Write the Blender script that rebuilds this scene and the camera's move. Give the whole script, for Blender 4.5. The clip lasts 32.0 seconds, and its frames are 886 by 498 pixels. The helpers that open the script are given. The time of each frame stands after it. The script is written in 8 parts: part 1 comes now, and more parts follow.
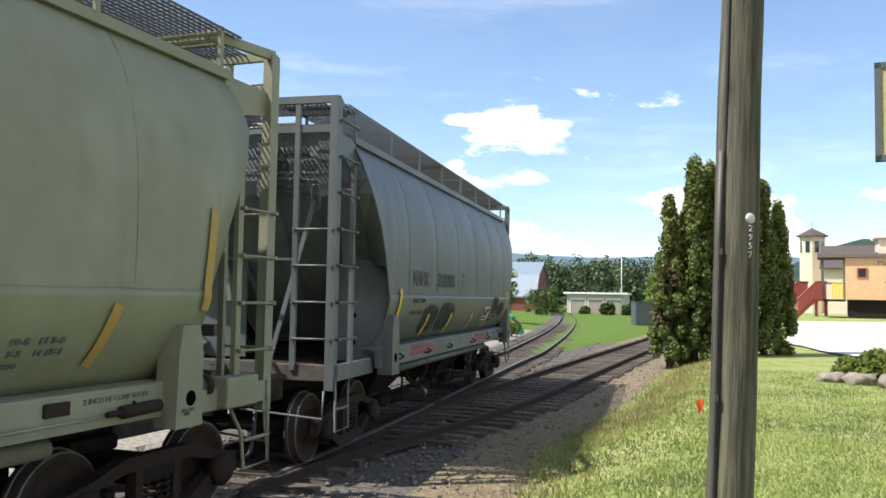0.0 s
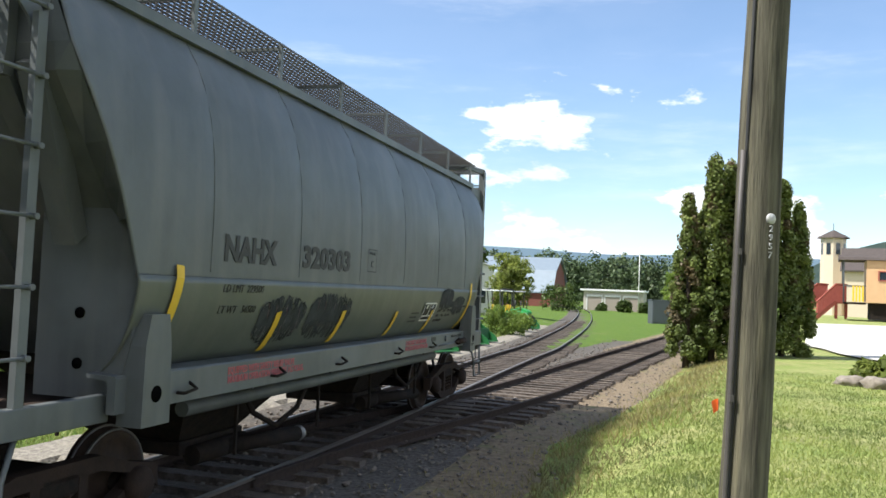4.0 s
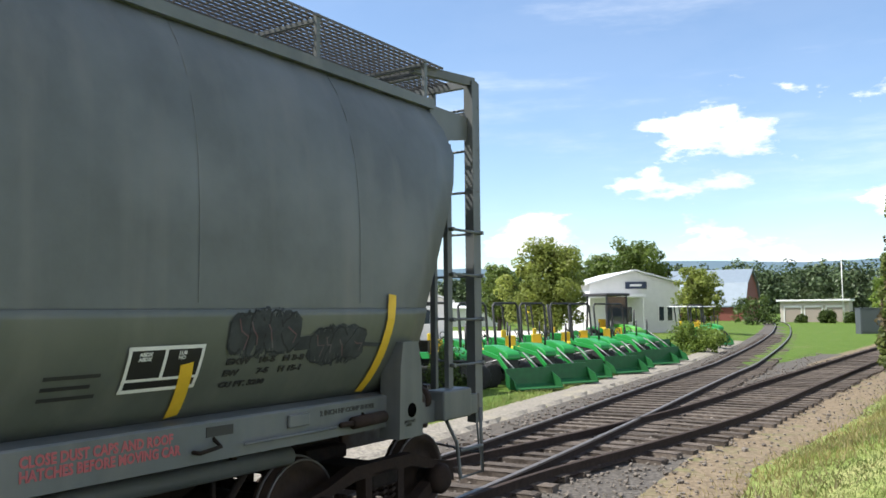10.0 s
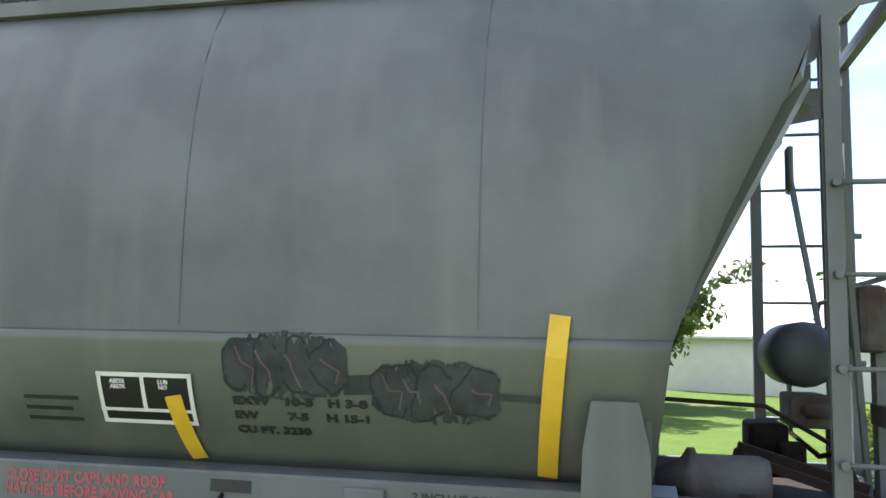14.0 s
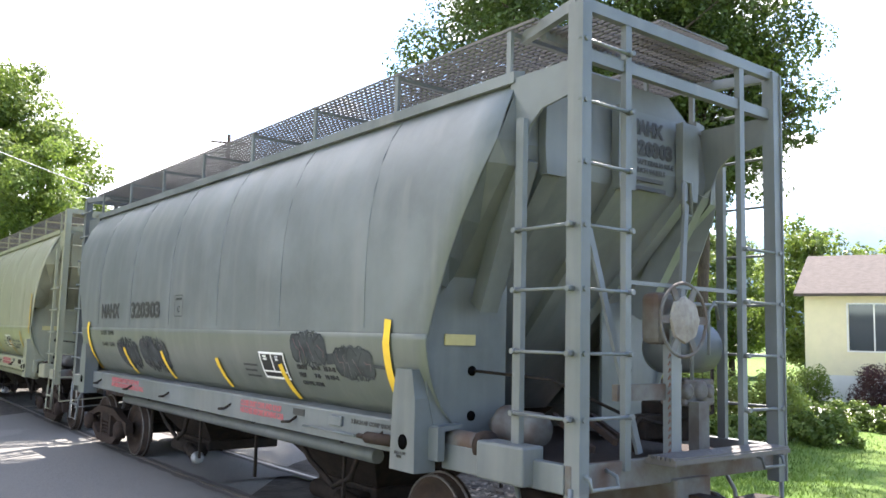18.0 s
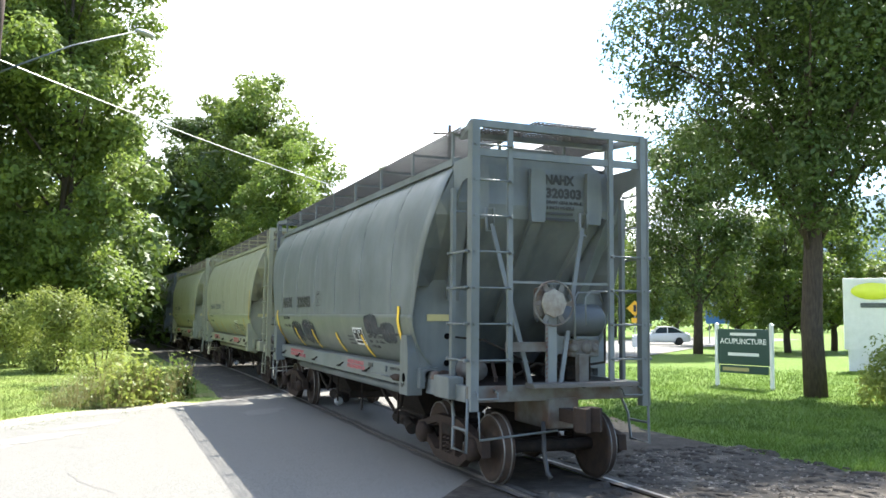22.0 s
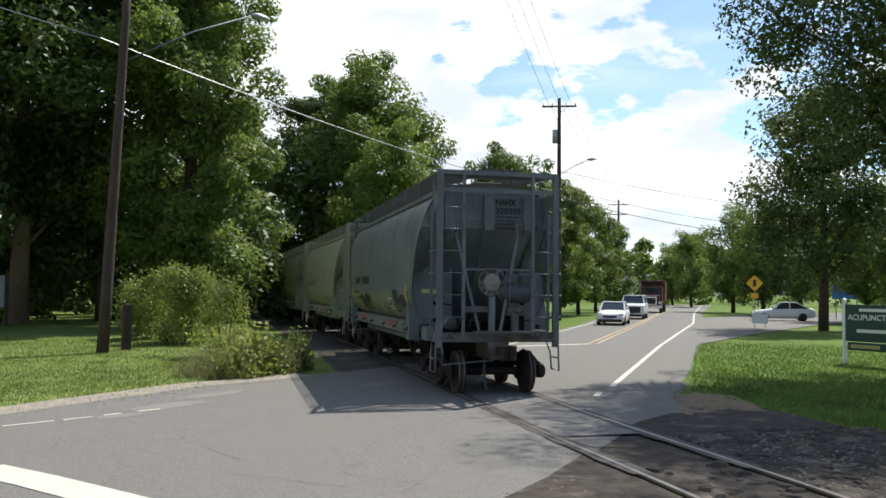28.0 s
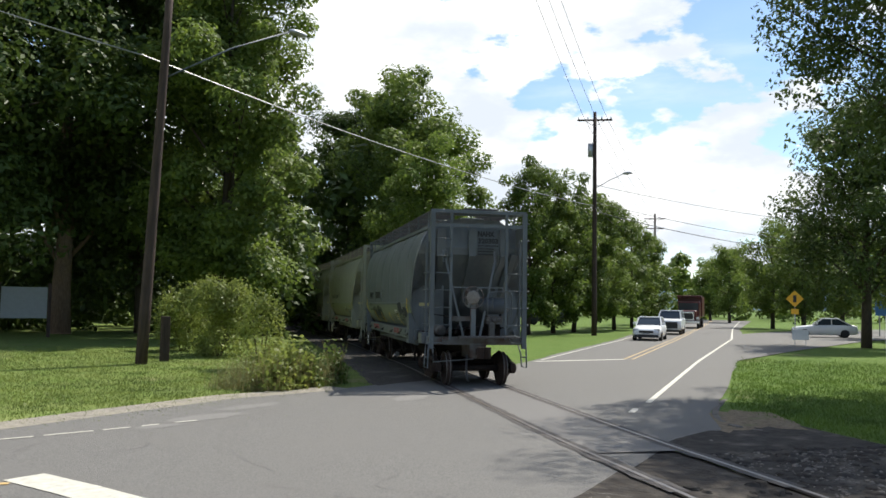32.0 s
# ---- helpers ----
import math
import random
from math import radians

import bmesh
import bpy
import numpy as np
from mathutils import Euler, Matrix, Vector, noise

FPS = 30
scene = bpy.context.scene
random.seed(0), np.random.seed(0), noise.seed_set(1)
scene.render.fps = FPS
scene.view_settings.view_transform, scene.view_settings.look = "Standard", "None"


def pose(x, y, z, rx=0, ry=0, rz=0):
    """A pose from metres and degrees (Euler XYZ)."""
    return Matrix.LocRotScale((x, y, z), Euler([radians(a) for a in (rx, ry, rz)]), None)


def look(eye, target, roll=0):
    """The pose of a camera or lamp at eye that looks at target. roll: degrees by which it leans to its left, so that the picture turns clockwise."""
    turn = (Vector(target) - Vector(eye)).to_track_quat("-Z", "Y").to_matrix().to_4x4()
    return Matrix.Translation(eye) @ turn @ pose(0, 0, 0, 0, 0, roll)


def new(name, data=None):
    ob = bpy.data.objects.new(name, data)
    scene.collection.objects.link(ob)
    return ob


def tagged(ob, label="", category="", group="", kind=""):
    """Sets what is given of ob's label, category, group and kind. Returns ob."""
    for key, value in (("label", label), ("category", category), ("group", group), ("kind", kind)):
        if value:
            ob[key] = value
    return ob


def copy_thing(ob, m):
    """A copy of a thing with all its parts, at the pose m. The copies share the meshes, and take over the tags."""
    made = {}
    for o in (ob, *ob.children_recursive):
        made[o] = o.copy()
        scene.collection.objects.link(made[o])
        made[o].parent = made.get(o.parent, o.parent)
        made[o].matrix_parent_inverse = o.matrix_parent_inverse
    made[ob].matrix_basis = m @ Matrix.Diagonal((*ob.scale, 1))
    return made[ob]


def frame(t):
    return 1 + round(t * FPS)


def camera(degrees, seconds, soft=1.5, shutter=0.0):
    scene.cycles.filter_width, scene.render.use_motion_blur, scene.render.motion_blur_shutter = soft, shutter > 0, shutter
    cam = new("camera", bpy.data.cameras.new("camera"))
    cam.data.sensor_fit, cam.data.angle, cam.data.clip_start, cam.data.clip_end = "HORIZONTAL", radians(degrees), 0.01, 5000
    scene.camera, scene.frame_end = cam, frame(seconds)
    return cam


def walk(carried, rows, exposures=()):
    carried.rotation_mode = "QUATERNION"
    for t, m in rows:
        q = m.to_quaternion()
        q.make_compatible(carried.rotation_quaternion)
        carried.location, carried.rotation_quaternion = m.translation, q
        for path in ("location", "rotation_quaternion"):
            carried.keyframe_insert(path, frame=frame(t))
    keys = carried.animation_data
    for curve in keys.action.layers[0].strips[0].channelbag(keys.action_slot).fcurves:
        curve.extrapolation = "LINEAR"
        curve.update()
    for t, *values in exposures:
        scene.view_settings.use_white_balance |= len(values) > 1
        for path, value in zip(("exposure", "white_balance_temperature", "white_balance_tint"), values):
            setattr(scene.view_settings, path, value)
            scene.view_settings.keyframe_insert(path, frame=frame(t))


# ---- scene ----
cam = camera(55.9, 32.0, soft=1.6)


def cam_pose(yaw, pitch, roll, x=0.0, y=0.0, z=2.090):
    """The camera's pose; the hand-held camera turns about one spot."""
    return pose(x, y, z, 90 + pitch, 0, yaw) @ pose(0, 0, 0, 0, 0, -roll)


PATH = [
    (0.0, cam_pose(-0.002, 3.317, -0.990)),
    (0.5, cam_pose(-0.186, 3.148, -0.518)),
    (1.0, cam_pose(-0.381, 2.623, -0.081)),
    (1.5, cam_pose(-0.794, 2.118, 0.030)),
    (2.0, cam_pose(-1.254, 2.058, 0.109)),
    (2.5, cam_pose(-1.429, 2.302, 0.167)),
    (3.0, cam_pose(0.134, 2.396, -2.206)),
    (3.5, cam_pose(0.946, 2.866, -2.754)),
    (5.5, cam_pose(1.591, 2.668, -0.948)),
    (6.0, cam_pose(1.596, 2.799, -1.161)),
    (6.5, cam_pose(2.048, 3.061, -0.882)),
    (7.0, cam_pose(2.651, 3.206, -1.179)),
    (7.5, cam_pose(3.081, 3.178, -1.314)),
    (8.0, cam_pose(3.831, 2.973, -0.863)),
    (8.5, cam_pose(6.539, 2.914, -0.732)),
    (9.0, cam_pose(8.421, 3.247, -0.934)),
    (9.5, cam_pose(10.793, 3.759, -0.217)),
    (10.0, cam_pose(13.418, 4.246, 0.542)),
    (10.5, cam_pose(18.195, 4.419, 0.496)),
    (11.0, cam_pose(24.301, 4.659, 0.301)),
    (11.5, cam_pose(30.050, 5.222, 0.341)),
    (12.0, cam_pose(35.906, 5.204, -0.594)),
    (12.5, cam_pose(43.937, 5.269, 0.223)),
    (13.0, cam_pose(53.826, 5.941, -0.111)),
    (13.5, cam_pose(68.371, 6.435, -0.709)),
    (15.5, cam_pose(96.335, 4.871, -1.640)),
    (16.0, cam_pose(102.407, 4.887, -1.394)),
    (16.5, cam_pose(108.616, 5.787, -0.847)),
    (17.0, cam_pose(114.606, 5.948, 0.143)),
    (17.5, cam_pose(116.864, 5.832, -0.489)),
    (18.0, cam_pose(118.653, 6.054, -1.470)),
    (18.5, cam_pose(121.367, 6.024, -0.910)),
    (19.0, cam_pose(125.441, 3.512, -0.657)),
    (19.5, cam_pose(127.211, 3.101, -0.958)),
    (20.0, cam_pose(128.879, 3.674, -0.927)),
    (20.5, cam_pose(130.621, 3.972, 0.036)),
    (21.0, cam_pose(131.913, 4.369, -0.895)),
    (21.5, cam_pose(132.829, 4.595, -1.224)),
    (22.0, cam_pose(133.850, 4.631, -0.574)),
    (22.5, cam_pose(134.220, 4.797, -0.524)),
    (23.0, cam_pose(134.538, 4.710, -0.642)),
    (23.5, cam_pose(134.454, 4.564, -0.566)),
    (24.0, cam_pose(134.539, 4.292, -0.496)),
    (24.5, cam_pose(135.296, 4.040, -0.327)),
    (25.0, cam_pose(136.750, 3.633, -0.188)),
    (25.5, cam_pose(138.436, 3.383, -0.182)),
    (26.0, cam_pose(139.894, 2.993, -0.324)),
    (26.5, cam_pose(140.742, 2.811, -0.327)),
    (28.5, cam_pose(141.396, 2.862, -0.587)),
    (29.0, cam_pose(141.126, 2.938, -0.489)),
    (29.5, cam_pose(140.894, 3.026, -0.754)),
    (30.0, cam_pose(141.395, 3.027, -0.663)),
    (30.5, cam_pose(142.038, 3.131, -0.937)),
    (31.0, cam_pose(142.572, 3.428, -0.716)),
    (31.5, cam_pose(143.387, 3.701, -0.971)),
    (32.0, cam_pose(143.763, 3.773, -0.901)),
]
EXPOSURES = [(0, 0.75, 6300, 10), (9, 0.75, 6300, 10), (12.5, 0.7, 6350, 11), (13.5, 1.07, 6350, 11), (15.5, 2.6, 6550, 17), (17.5, 2.4, 6500, 16), (19.0, 2.22, 6450, 13), (21.0, 2.25, 6350, 9), (23.0, 1.73, 6470, 7), (24.5, 1.06, 6470, 8), (26.0, 0.71, 6470, 9), (29.0, 0.51, 6470, 9), (32.0, 0.49, 6470, 9)]
walk(cam, PATH, EXPOSURES)

# ---- sky, sun ----
SUN_YAW, SUN_EL = 101.0, 54.0      # degrees left of +y, and above the horizon


def sky_world():
    w = bpy.data.worlds.new("sky")
    scene.world = w
    w.use_nodes = True
    n, l = w.node_tree.nodes, w.node_tree.links
    n.clear()
    sky = n.new("ShaderNodeTexSky")
    sky.sky_type, sky.sun_disc = "NISHITA", False
    sky.sun_elevation, sky.sun_rotation = radians(SUN_EL), radians(-SUN_YAW)
    sky.altitude, sky.air_density, sky.dust_density, sky.ozone_density = 200, 1.0, 0.25, 1.6
    tc, mp = n.new("ShaderNodeTexCoord"), n.new("ShaderNodeMapping")
    mp.inputs["Scale"].default_value = (1.0, 1.0, 2.3)
    l.new(tc.outputs["Generated"], mp.inputs["Vector"])

    def tex(scale, detail, rough, vector):
        t = n.new("ShaderNodeTexNoise")
        t.inputs["Scale"].default_value, t.inputs["Detail"].default_value = scale, detail
        t.inputs["Roughness"].default_value = rough
        l.new(vector, t.inputs["Vector"])
        return t.outputs["Fac"]

    def math_node(op, a, b):
        t = n.new("ShaderNodeMath")
        t.operation = op
        for k, v in enumerate((a, b)):
            if isinstance(v, (int, float)):
                t.inputs[k].default_value = v
            else:
                l.new(v, t.inputs[k])
        return t.outputs["Value"]

    def fade(v, lo, hi, top=1.0):
        t = n.new("ShaderNodeMapRange")
        t.interpolation_type = "SMOOTHSTEP"
        t.inputs["From Min"].default_value, t.inputs["From Max"].default_value, t.inputs["To Max"].default_value = lo, hi, top
        l.new(v, t.inputs["Value"])
        return t.outputs["Result"]

    # the cloud bank is thicker towards the road than over the yard
    sep = n.new("ShaderNodeSeparateXYZ")
    l.new(tc.outputs["Generated"], sep.inputs["Vector"])
    bank = math_node("ADD", math_node("MULTIPLY", sep.outputs["Y"], -0.047), math_node("MULTIPLY", sep.outputs["Z"], -0.1))
    bank = math_node("ADD", bank, fade(sep.outputs["Z"], 0.28, 0.08, 0.085))
    bank = math_node("ADD", bank, math_node("MULTIPLY", math_node("MULTIPLY", sep.outputs["Y"], sep.outputs["Z"]), -0.3))
    puffs = fade(math_node("ADD", tex(4.4, 12, 0.56, mp.outputs["Vector"]), bank), 0.52, 0.57)
    wisp_map = n.new("ShaderNodeMapping")
    wisp_map.inputs["Scale"].default_value = (1.2, 1.2, 7.0)
    wisp_map.inputs["Rotation"].default_value = (0.25, 0.3, 0.2)
    l.new(tc.outputs["Generated"], wisp_map.inputs["Vector"])
    wisps = fade(tex(2.4, 8, 0.6, wisp_map.outputs["Vector"]), 0.5, 0.78, 0.34)
    cover = math_node("MAXIMUM", puffs, math_node("ADD", wisps, 0.05))
    shade = n.new("ShaderNodeMix")
    shade.data_type = "RGBA"
    shade.inputs["A"].default_value, shade.inputs["B"].default_value = (6.6, 7.1, 7.8, 1), (10.0, 10.0, 10.0, 1)
    l.new(fade(tex(7.0, 7, 0.55, mp.outputs["Vector"]), 0.35, 0.62), shade.inputs["Factor"])
    mix = n.new("ShaderNodeMix")
    mix.data_type = "RGBA"
    l.new(cover, mix.inputs["Factor"])
    haze = n.new("ShaderNodeMix")
    haze.data_type, haze.blend_type = "RGBA", "MULTIPLY"
    haze.inputs["Factor"].default_value, haze.inputs["B"].default_value = 1.0, (1.22, 1.27, 1.3, 1)
    l.new(sky.outputs["Color"], haze.inputs["A"])
    l.new(haze.outputs["Result"], mix.inputs["A"])
    l.new(shade.outputs["Result"], mix.inputs["B"])
    bg, out = n.new("ShaderNodeBackground"), n.new("ShaderNodeOutputWorld")
    bg.inputs["Strength"].default_value = 0.092
    l.new(mix.outputs["Result"], bg.inputs["Color"])
    l.new(bg.outputs["Background"], out.inputs["Surface"])


sky_world()
sun_data = bpy.data.lights.new("sun", "SUN")
sun_data.energy, sun_data.angle, sun_data.color = 5.0, radians(0.55), (1.0, 0.95, 0.86)
sun = new("sun", sun_data)
_a, _e = radians(SUN_YAW), radians(SUN_EL)
sun.matrix_world = look((-math.sin(_a) * math.cos(_e) * 80, math.cos(_a) * math.cos(_e) * 80, math.sin(_e) * 80), (0, 0, 0))

# ---- materials ----
def material(name, colour, rough=0.6, metal=0.0, second=None, scale=8.0, amount=0.5, bump=0.0, bump_scale=60.0,
             stain=None, stain_scale=1.2, stain_low=0.55, stain_high=0.75, vary=0.0, stretch=(1, 1, 1), trans=0.0, spec=0.5, streak=None):
    """A surface with fine grain, blotches of a second colour, stains and relief."""
    m = bpy.data.materials.new(name)
    m.use_nodes = True
    n, l = m.node_tree.nodes, m.node_tree.links
    b = n["Principled BSDF"]
    b.inputs["Roughness"].default_value, b.inputs["Metallic"].default_value = rough, metal
    b.inputs["Specular IOR Level"].default_value = spec
    tc, mp = n.new("ShaderNodeTexCoord"), n.new("ShaderNodeMapping")
    mp.inputs["Scale"].default_value = stretch
    l.new(tc.outputs["Object"], mp.inputs["Vector"])
    col = n.new("ShaderNodeMix")
    col.data_type = "RGBA"
    second = second or tuple(c * 0.78 for c in colour)
    col.inputs["A"].default_value, col.inputs["B"].default_value = (*colour, 1), (*second, 1)
    tex = n.new("ShaderNodeTexNoise")
    tex.inputs["Scale"].default_value, tex.inputs["Detail"].default_value = scale, 6
    tex.inputs["Roughness"].default_value = 0.62
    l.new(mp.outputs["Vector"], tex.inputs["Vector"])
    r = n.new("ShaderNodeMapRange")
    r.inputs["From Min"].default_value, r.inputs["From Max"].default_value = 0.36, 0.66
    r.inputs["To Max"].default_value = amount
    l.new(tex.outputs["Fac"], r.inputs["Value"])
    l.new(r.outputs["Result"], col.inputs["Factor"])
    top = col.outputs["Result"]
    if stain:
        st = n.new("ShaderNodeTexNoise")
        st.inputs["Scale"].default_value, st.inputs["Detail"].default_value = stain_scale, 7
        l.new(mp.outputs["Vector"], st.inputs["Vector"])
        sr = n.new("ShaderNodeMapRange")
        sr.inputs["From Min"].default_value, sr.inputs["From Max"].default_value = stain_low, stain_high
        l.new(st.outputs["Fac"], sr.inputs["Value"])
        sm = n.new("ShaderNodeMix")
        sm.data_type = "RGBA"
        l.new(sr.outputs["Result"], sm.inputs["Factor"])
        l.new(top, sm.inputs["A"])
        sm.inputs["B"].default_value = (*stain, 1)
        top = sm.outputs["Result"]
    if streak:
        sk, smp, kr, km = n.new("ShaderNodeTexNoise"), n.new("ShaderNodeMapping"), n.new("ShaderNodeMapRange"), n.new("ShaderNodeMix")
        smp.inputs["Scale"].default_value = (4.5, 4.5, 0.3)
        l.new(tc.outputs["Object"], smp.inputs["Vector"])
        l.new(smp.outputs["Vector"], sk.inputs["Vector"])
        sk.inputs["Scale"].default_value, sk.inputs["Detail"].default_value = 1.0, 8
        kr.inputs["From Min"].default_value, kr.inputs["From Max"].default_value, kr.inputs["To Max"].default_value = 0.48, 0.72, 0.55
        l.new(sk.outputs["Fac"], kr.inputs["Value"])
        km.data_type = "RGBA"
        l.new(kr.outputs["Result"], km.inputs["Factor"])
        l.new(top, km.inputs["A"])
        km.inputs["B"].default_value = (*streak, 1)
        top = km.outputs["Result"]
    if vary:
        info, hsv, vr = n.new("ShaderNodeObjectInfo"), n.new("ShaderNodeHueSaturation"), n.new("ShaderNodeMapRange")
        vr.inputs["To Min"].default_value, vr.inputs["To Max"].default_value = 1 - vary, 1 + vary
        l.new(info.outputs["Random"], vr.inputs["Value"])
        l.new(vr.outputs["Result"], hsv.inputs["Value"])
        l.new(top, hsv.inputs["Color"])
        top = hsv.outputs["Color"]
    l.new(top, b.inputs["Base Color"])
    if bump:
        bt, bp = n.new("ShaderNodeTexNoise"), n.new("ShaderNodeBump")
        bt.inputs["Scale"].default_value, bt.inputs["Detail"].default_value = bump_scale, 4
        l.new(mp.outputs["Vector"], bt.inputs["Vector"])
        bp.inputs["Strength"].default_value, bp.inputs["Distance"].default_value = bump, 0.02
        l.new(bt.outputs["Fac"], bp.inputs["Height"])
        l.new(bp.outputs["Normal"], b.inputs["Normal"])
    if trans:
        tr, ad = n.new("ShaderNodeBsdfTranslucent"), n.new("ShaderNodeMixShader")
        l.new(top, tr.inputs["Color"])
        ad.inputs["Fac"].default_value = trans
        l.new(b.outputs["BSDF"], ad.inputs[1])
        l.new(tr.outputs["BSDF"], ad.inputs[2])
        l.new(ad.outputs["Shader"], n["Material Output"].inputs["Surface"])
    return m


def leaf_material(name, dark, light, trans=0.45):
    m = bpy.data.materials.new(name)
    m.use_nodes = True
    n, l = m.node_tree.nodes, m.node_tree.links
    b = n["Principled BSDF"]
    b.inputs["Roughness"].default_value, b.inputs["Specular IOR Level"].default_value = 0.5, 0.3
    geo, ramp = n.new("ShaderNodeNewGeometry"), n.new("ShaderNodeMix")
    ramp.data_type = "RGBA"
    ramp.inputs["A"].default_value, ramp.inputs["B"].default_value = (*dark, 1), (*light, 1)
    mid = n.new("ShaderNodeMapRange")
    mid.inputs["To Min"].default_value, mid.inputs["To Max"].default_value = 0.25, 0.75
    l.new(geo.outputs["Random Per Island"], mid.inputs["Value"])
    l.new(mid.outputs["Result"], ramp.inputs["Factor"])
    tc, tex, mx = n.new("ShaderNodeTexCoord"), n.new("ShaderNodeTexNoise"), n.new("ShaderNodeMix")
    tex.inputs["Scale"].default_value, tex.inputs["Detail"].default_value = 0.7, 3
    l.new(tc.outputs["Object"], tex.inputs["Vector"])
    mx.data_type, mx.blend_type = "RGBA", "MULTIPLY"
    mx.inputs["Factor"].default_value = 0.7
    l.new(ramp.outputs["Result"], mx.inputs["A"])
    cr = n.new("ShaderNodeValToRGB")
    cr.color_ramp.elements[0].position, cr.color_ramp.elements[1].position = 0.35, 0.62
    cr.color_ramp.elements[0].color, cr.color_ramp.elements[1].color = (0.5, 0.55, 0.5, 1), (1.25, 1.2, 1.0, 1)
    l.new(tex.outputs["Fac"], cr.inputs["Fac"])
    l.new(cr.outputs["Color"], mx.inputs["B"])
    l.new(mx.outputs["Result"], b.inputs["Base Color"])
    tr, ad = n.new("ShaderNodeBsdfTranslucent"), n.new("ShaderNodeMixShader")
    l.new(mx.outputs["Result"], tr.inputs["Color"])
    ad.inputs["Fac"].default_value = trans
    l.new(b.outputs["BSDF"], ad.inputs[1])
    l.new(tr.outputs["BSDF"], ad.inputs[2])
    l.new(ad.outputs["Shader"], n["Material Output"].inputs["Surface"])
    return m


def glass_material(name, colour=(0.03, 0.04, 0.05), rough=0.06):
    return material(name, colour, rough, 0.0, spec=0.8, amount=0.2)


grey_paint = material("grey_paint", (0.112, 0.124, 0.127), 0.44, spec=0.4, streak=(0.165, 0.165, 0.16), second=(0.086, 0.095, 0.094), scale=2.2, amount=0.8,
                      stain=(0.155, 0.17, 0.176), stain_scale=0.9, stain_low=0.5, stain_high=0.75, bump=0.06, bump_scale=14)
# lower plates: olive tint paints in the green light bounced off the grass
grey_bounce = material("grey_bounce", (0.108, 0.119, 0.105), 0.42, spec=0.45, streak=(0.148, 0.152, 0.134), second=(0.086, 0.096, 0.082), scale=2.2, amount=0.8,
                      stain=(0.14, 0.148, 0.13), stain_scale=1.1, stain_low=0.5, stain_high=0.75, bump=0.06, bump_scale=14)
cream_bounce = material("cream_bounce", (0.225, 0.228, 0.148), 0.42, spec=0.45, streak=(0.19, 0.18, 0.12), second=(0.185, 0.19, 0.122), scale=2.0, amount=0.8, stain=(0.26, 0.26, 0.18), stain_scale=0.9, bump=0.05, bump_scale=14)
hole_black = material("hole_black", (0.004, 0.004, 0.004), 1.0, spec=0.0)
tape_faded = material("tape_faded", (0.42, 0.25, 0.04), 0.6, second=(0.34, 0.24, 0.08), scale=9, amount=0.8)
dark_grey_paint = material("dark_grey_paint", (0.07, 0.08, 0.088), 0.5, scale=2.2, amount=0.7, stain=(0.048, 0.05, 0.05), stain_scale=1.1, bump=0.06, bump_scale=14)
cream_paint = material("cream_paint", (0.245, 0.242, 0.168), 0.5, spec=0.35, streak=(0.2, 0.185, 0.13), second=(0.2, 0.2, 0.142), scale=2.0, amount=0.8,
                       stain=(0.3, 0.298, 0.226), stain_scale=0.8, bump=0.05, bump_scale=14)
underframe_iron = material("underframe_iron", (0.016, 0.014, 0.013), 0.85, 0.0, second=(0.032, 0.023, 0.018), spec=0.12, scale=9, amount=0.8, bump=0.3, bump_scale=40)
rust_iron = material("rust_iron", (0.04, 0.027, 0.021), 0.85, 0.0, second=(0.028, 0.021, 0.018), spec=0.15, scale=12, amount=0.9, bump=0.3, bump_scale=50)
wheel_iron = material("wheel_iron", (0.032, 0.024, 0.02), 0.8, 0.0, second=(0.055, 0.036, 0.027), spec=0.2, scale=7, amount=0.9, bump=0.2, bump_scale=30)
grating_steel = material("grating_steel", (0.11, 0.1, 0.095), 0.6, 0.3, scale=10, amount=0.6)
rail_side = material("rail_side", (0.055, 0.04, 0.034), 0.9, 0.0, spec=0.15, second=(0.03, 0.024, 0.02), scale=14, amount=0.8, bump=0.2)
rail_top = material("rail_top", (0.11, 0.095, 0.082), 0.42, 0.0, second=(0.1, 0.08, 0.065), scale=20, amount=0.4)
yellow_tape = material("yellow_tape", (0.72, 0.46, 0.03), 0.5, scale=12, amount=0.35)
black_paint = material("black_paint", (0.025, 0.025, 0.026), 0.55, amount=0.4)
faded_black = material("faded_black", (0.07, 0.075, 0.08), 0.7, second=(0.14, 0.155, 0.16), scale=5, amount=0.8)
stencil_black = material("stencil_black", (0.009, 0.009, 0.01), 0.6, amount=0.4)
white_paint = material("white_paint", (0.74, 0.74, 0.72), 0.6, second=(0.62, 0.62, 0.6), scale=4, amount=0.6)
red_letter = material("red_letter", (0.4, 0.1, 0.11), 0.6, amount=0.5)
plate_yellow = material("plate_yellow", (0.42, 0.36, 0.16), 0.5, scale=14, amount=0.5)
alu_cap = material("cap_metal", (0.26, 0.26, 0.26), 0.5, 0.5, amount=0.4)
tread_steel = material("tread_steel", (0.16, 0.155, 0.15), 0.42, 0.7, second=(0.2, 0.18, 0.17), scale=5, amount=0.7)
dirty_paint = material("dirty_paint", (0.12, 0.118, 0.11), 0.75, second=(0.075, 0.062, 0.052), scale=5, amount=0.9, stain=(0.07, 0.042, 0.03), stain_scale=3.0, stain_low=0.48, stain_high=0.66, bump=0.15, bump_scale=30)
hub_paint = material("hub_paint", (0.26, 0.24, 0.205), 0.7, second=(0.13, 0.1, 0.08), scale=9, amount=0.8)
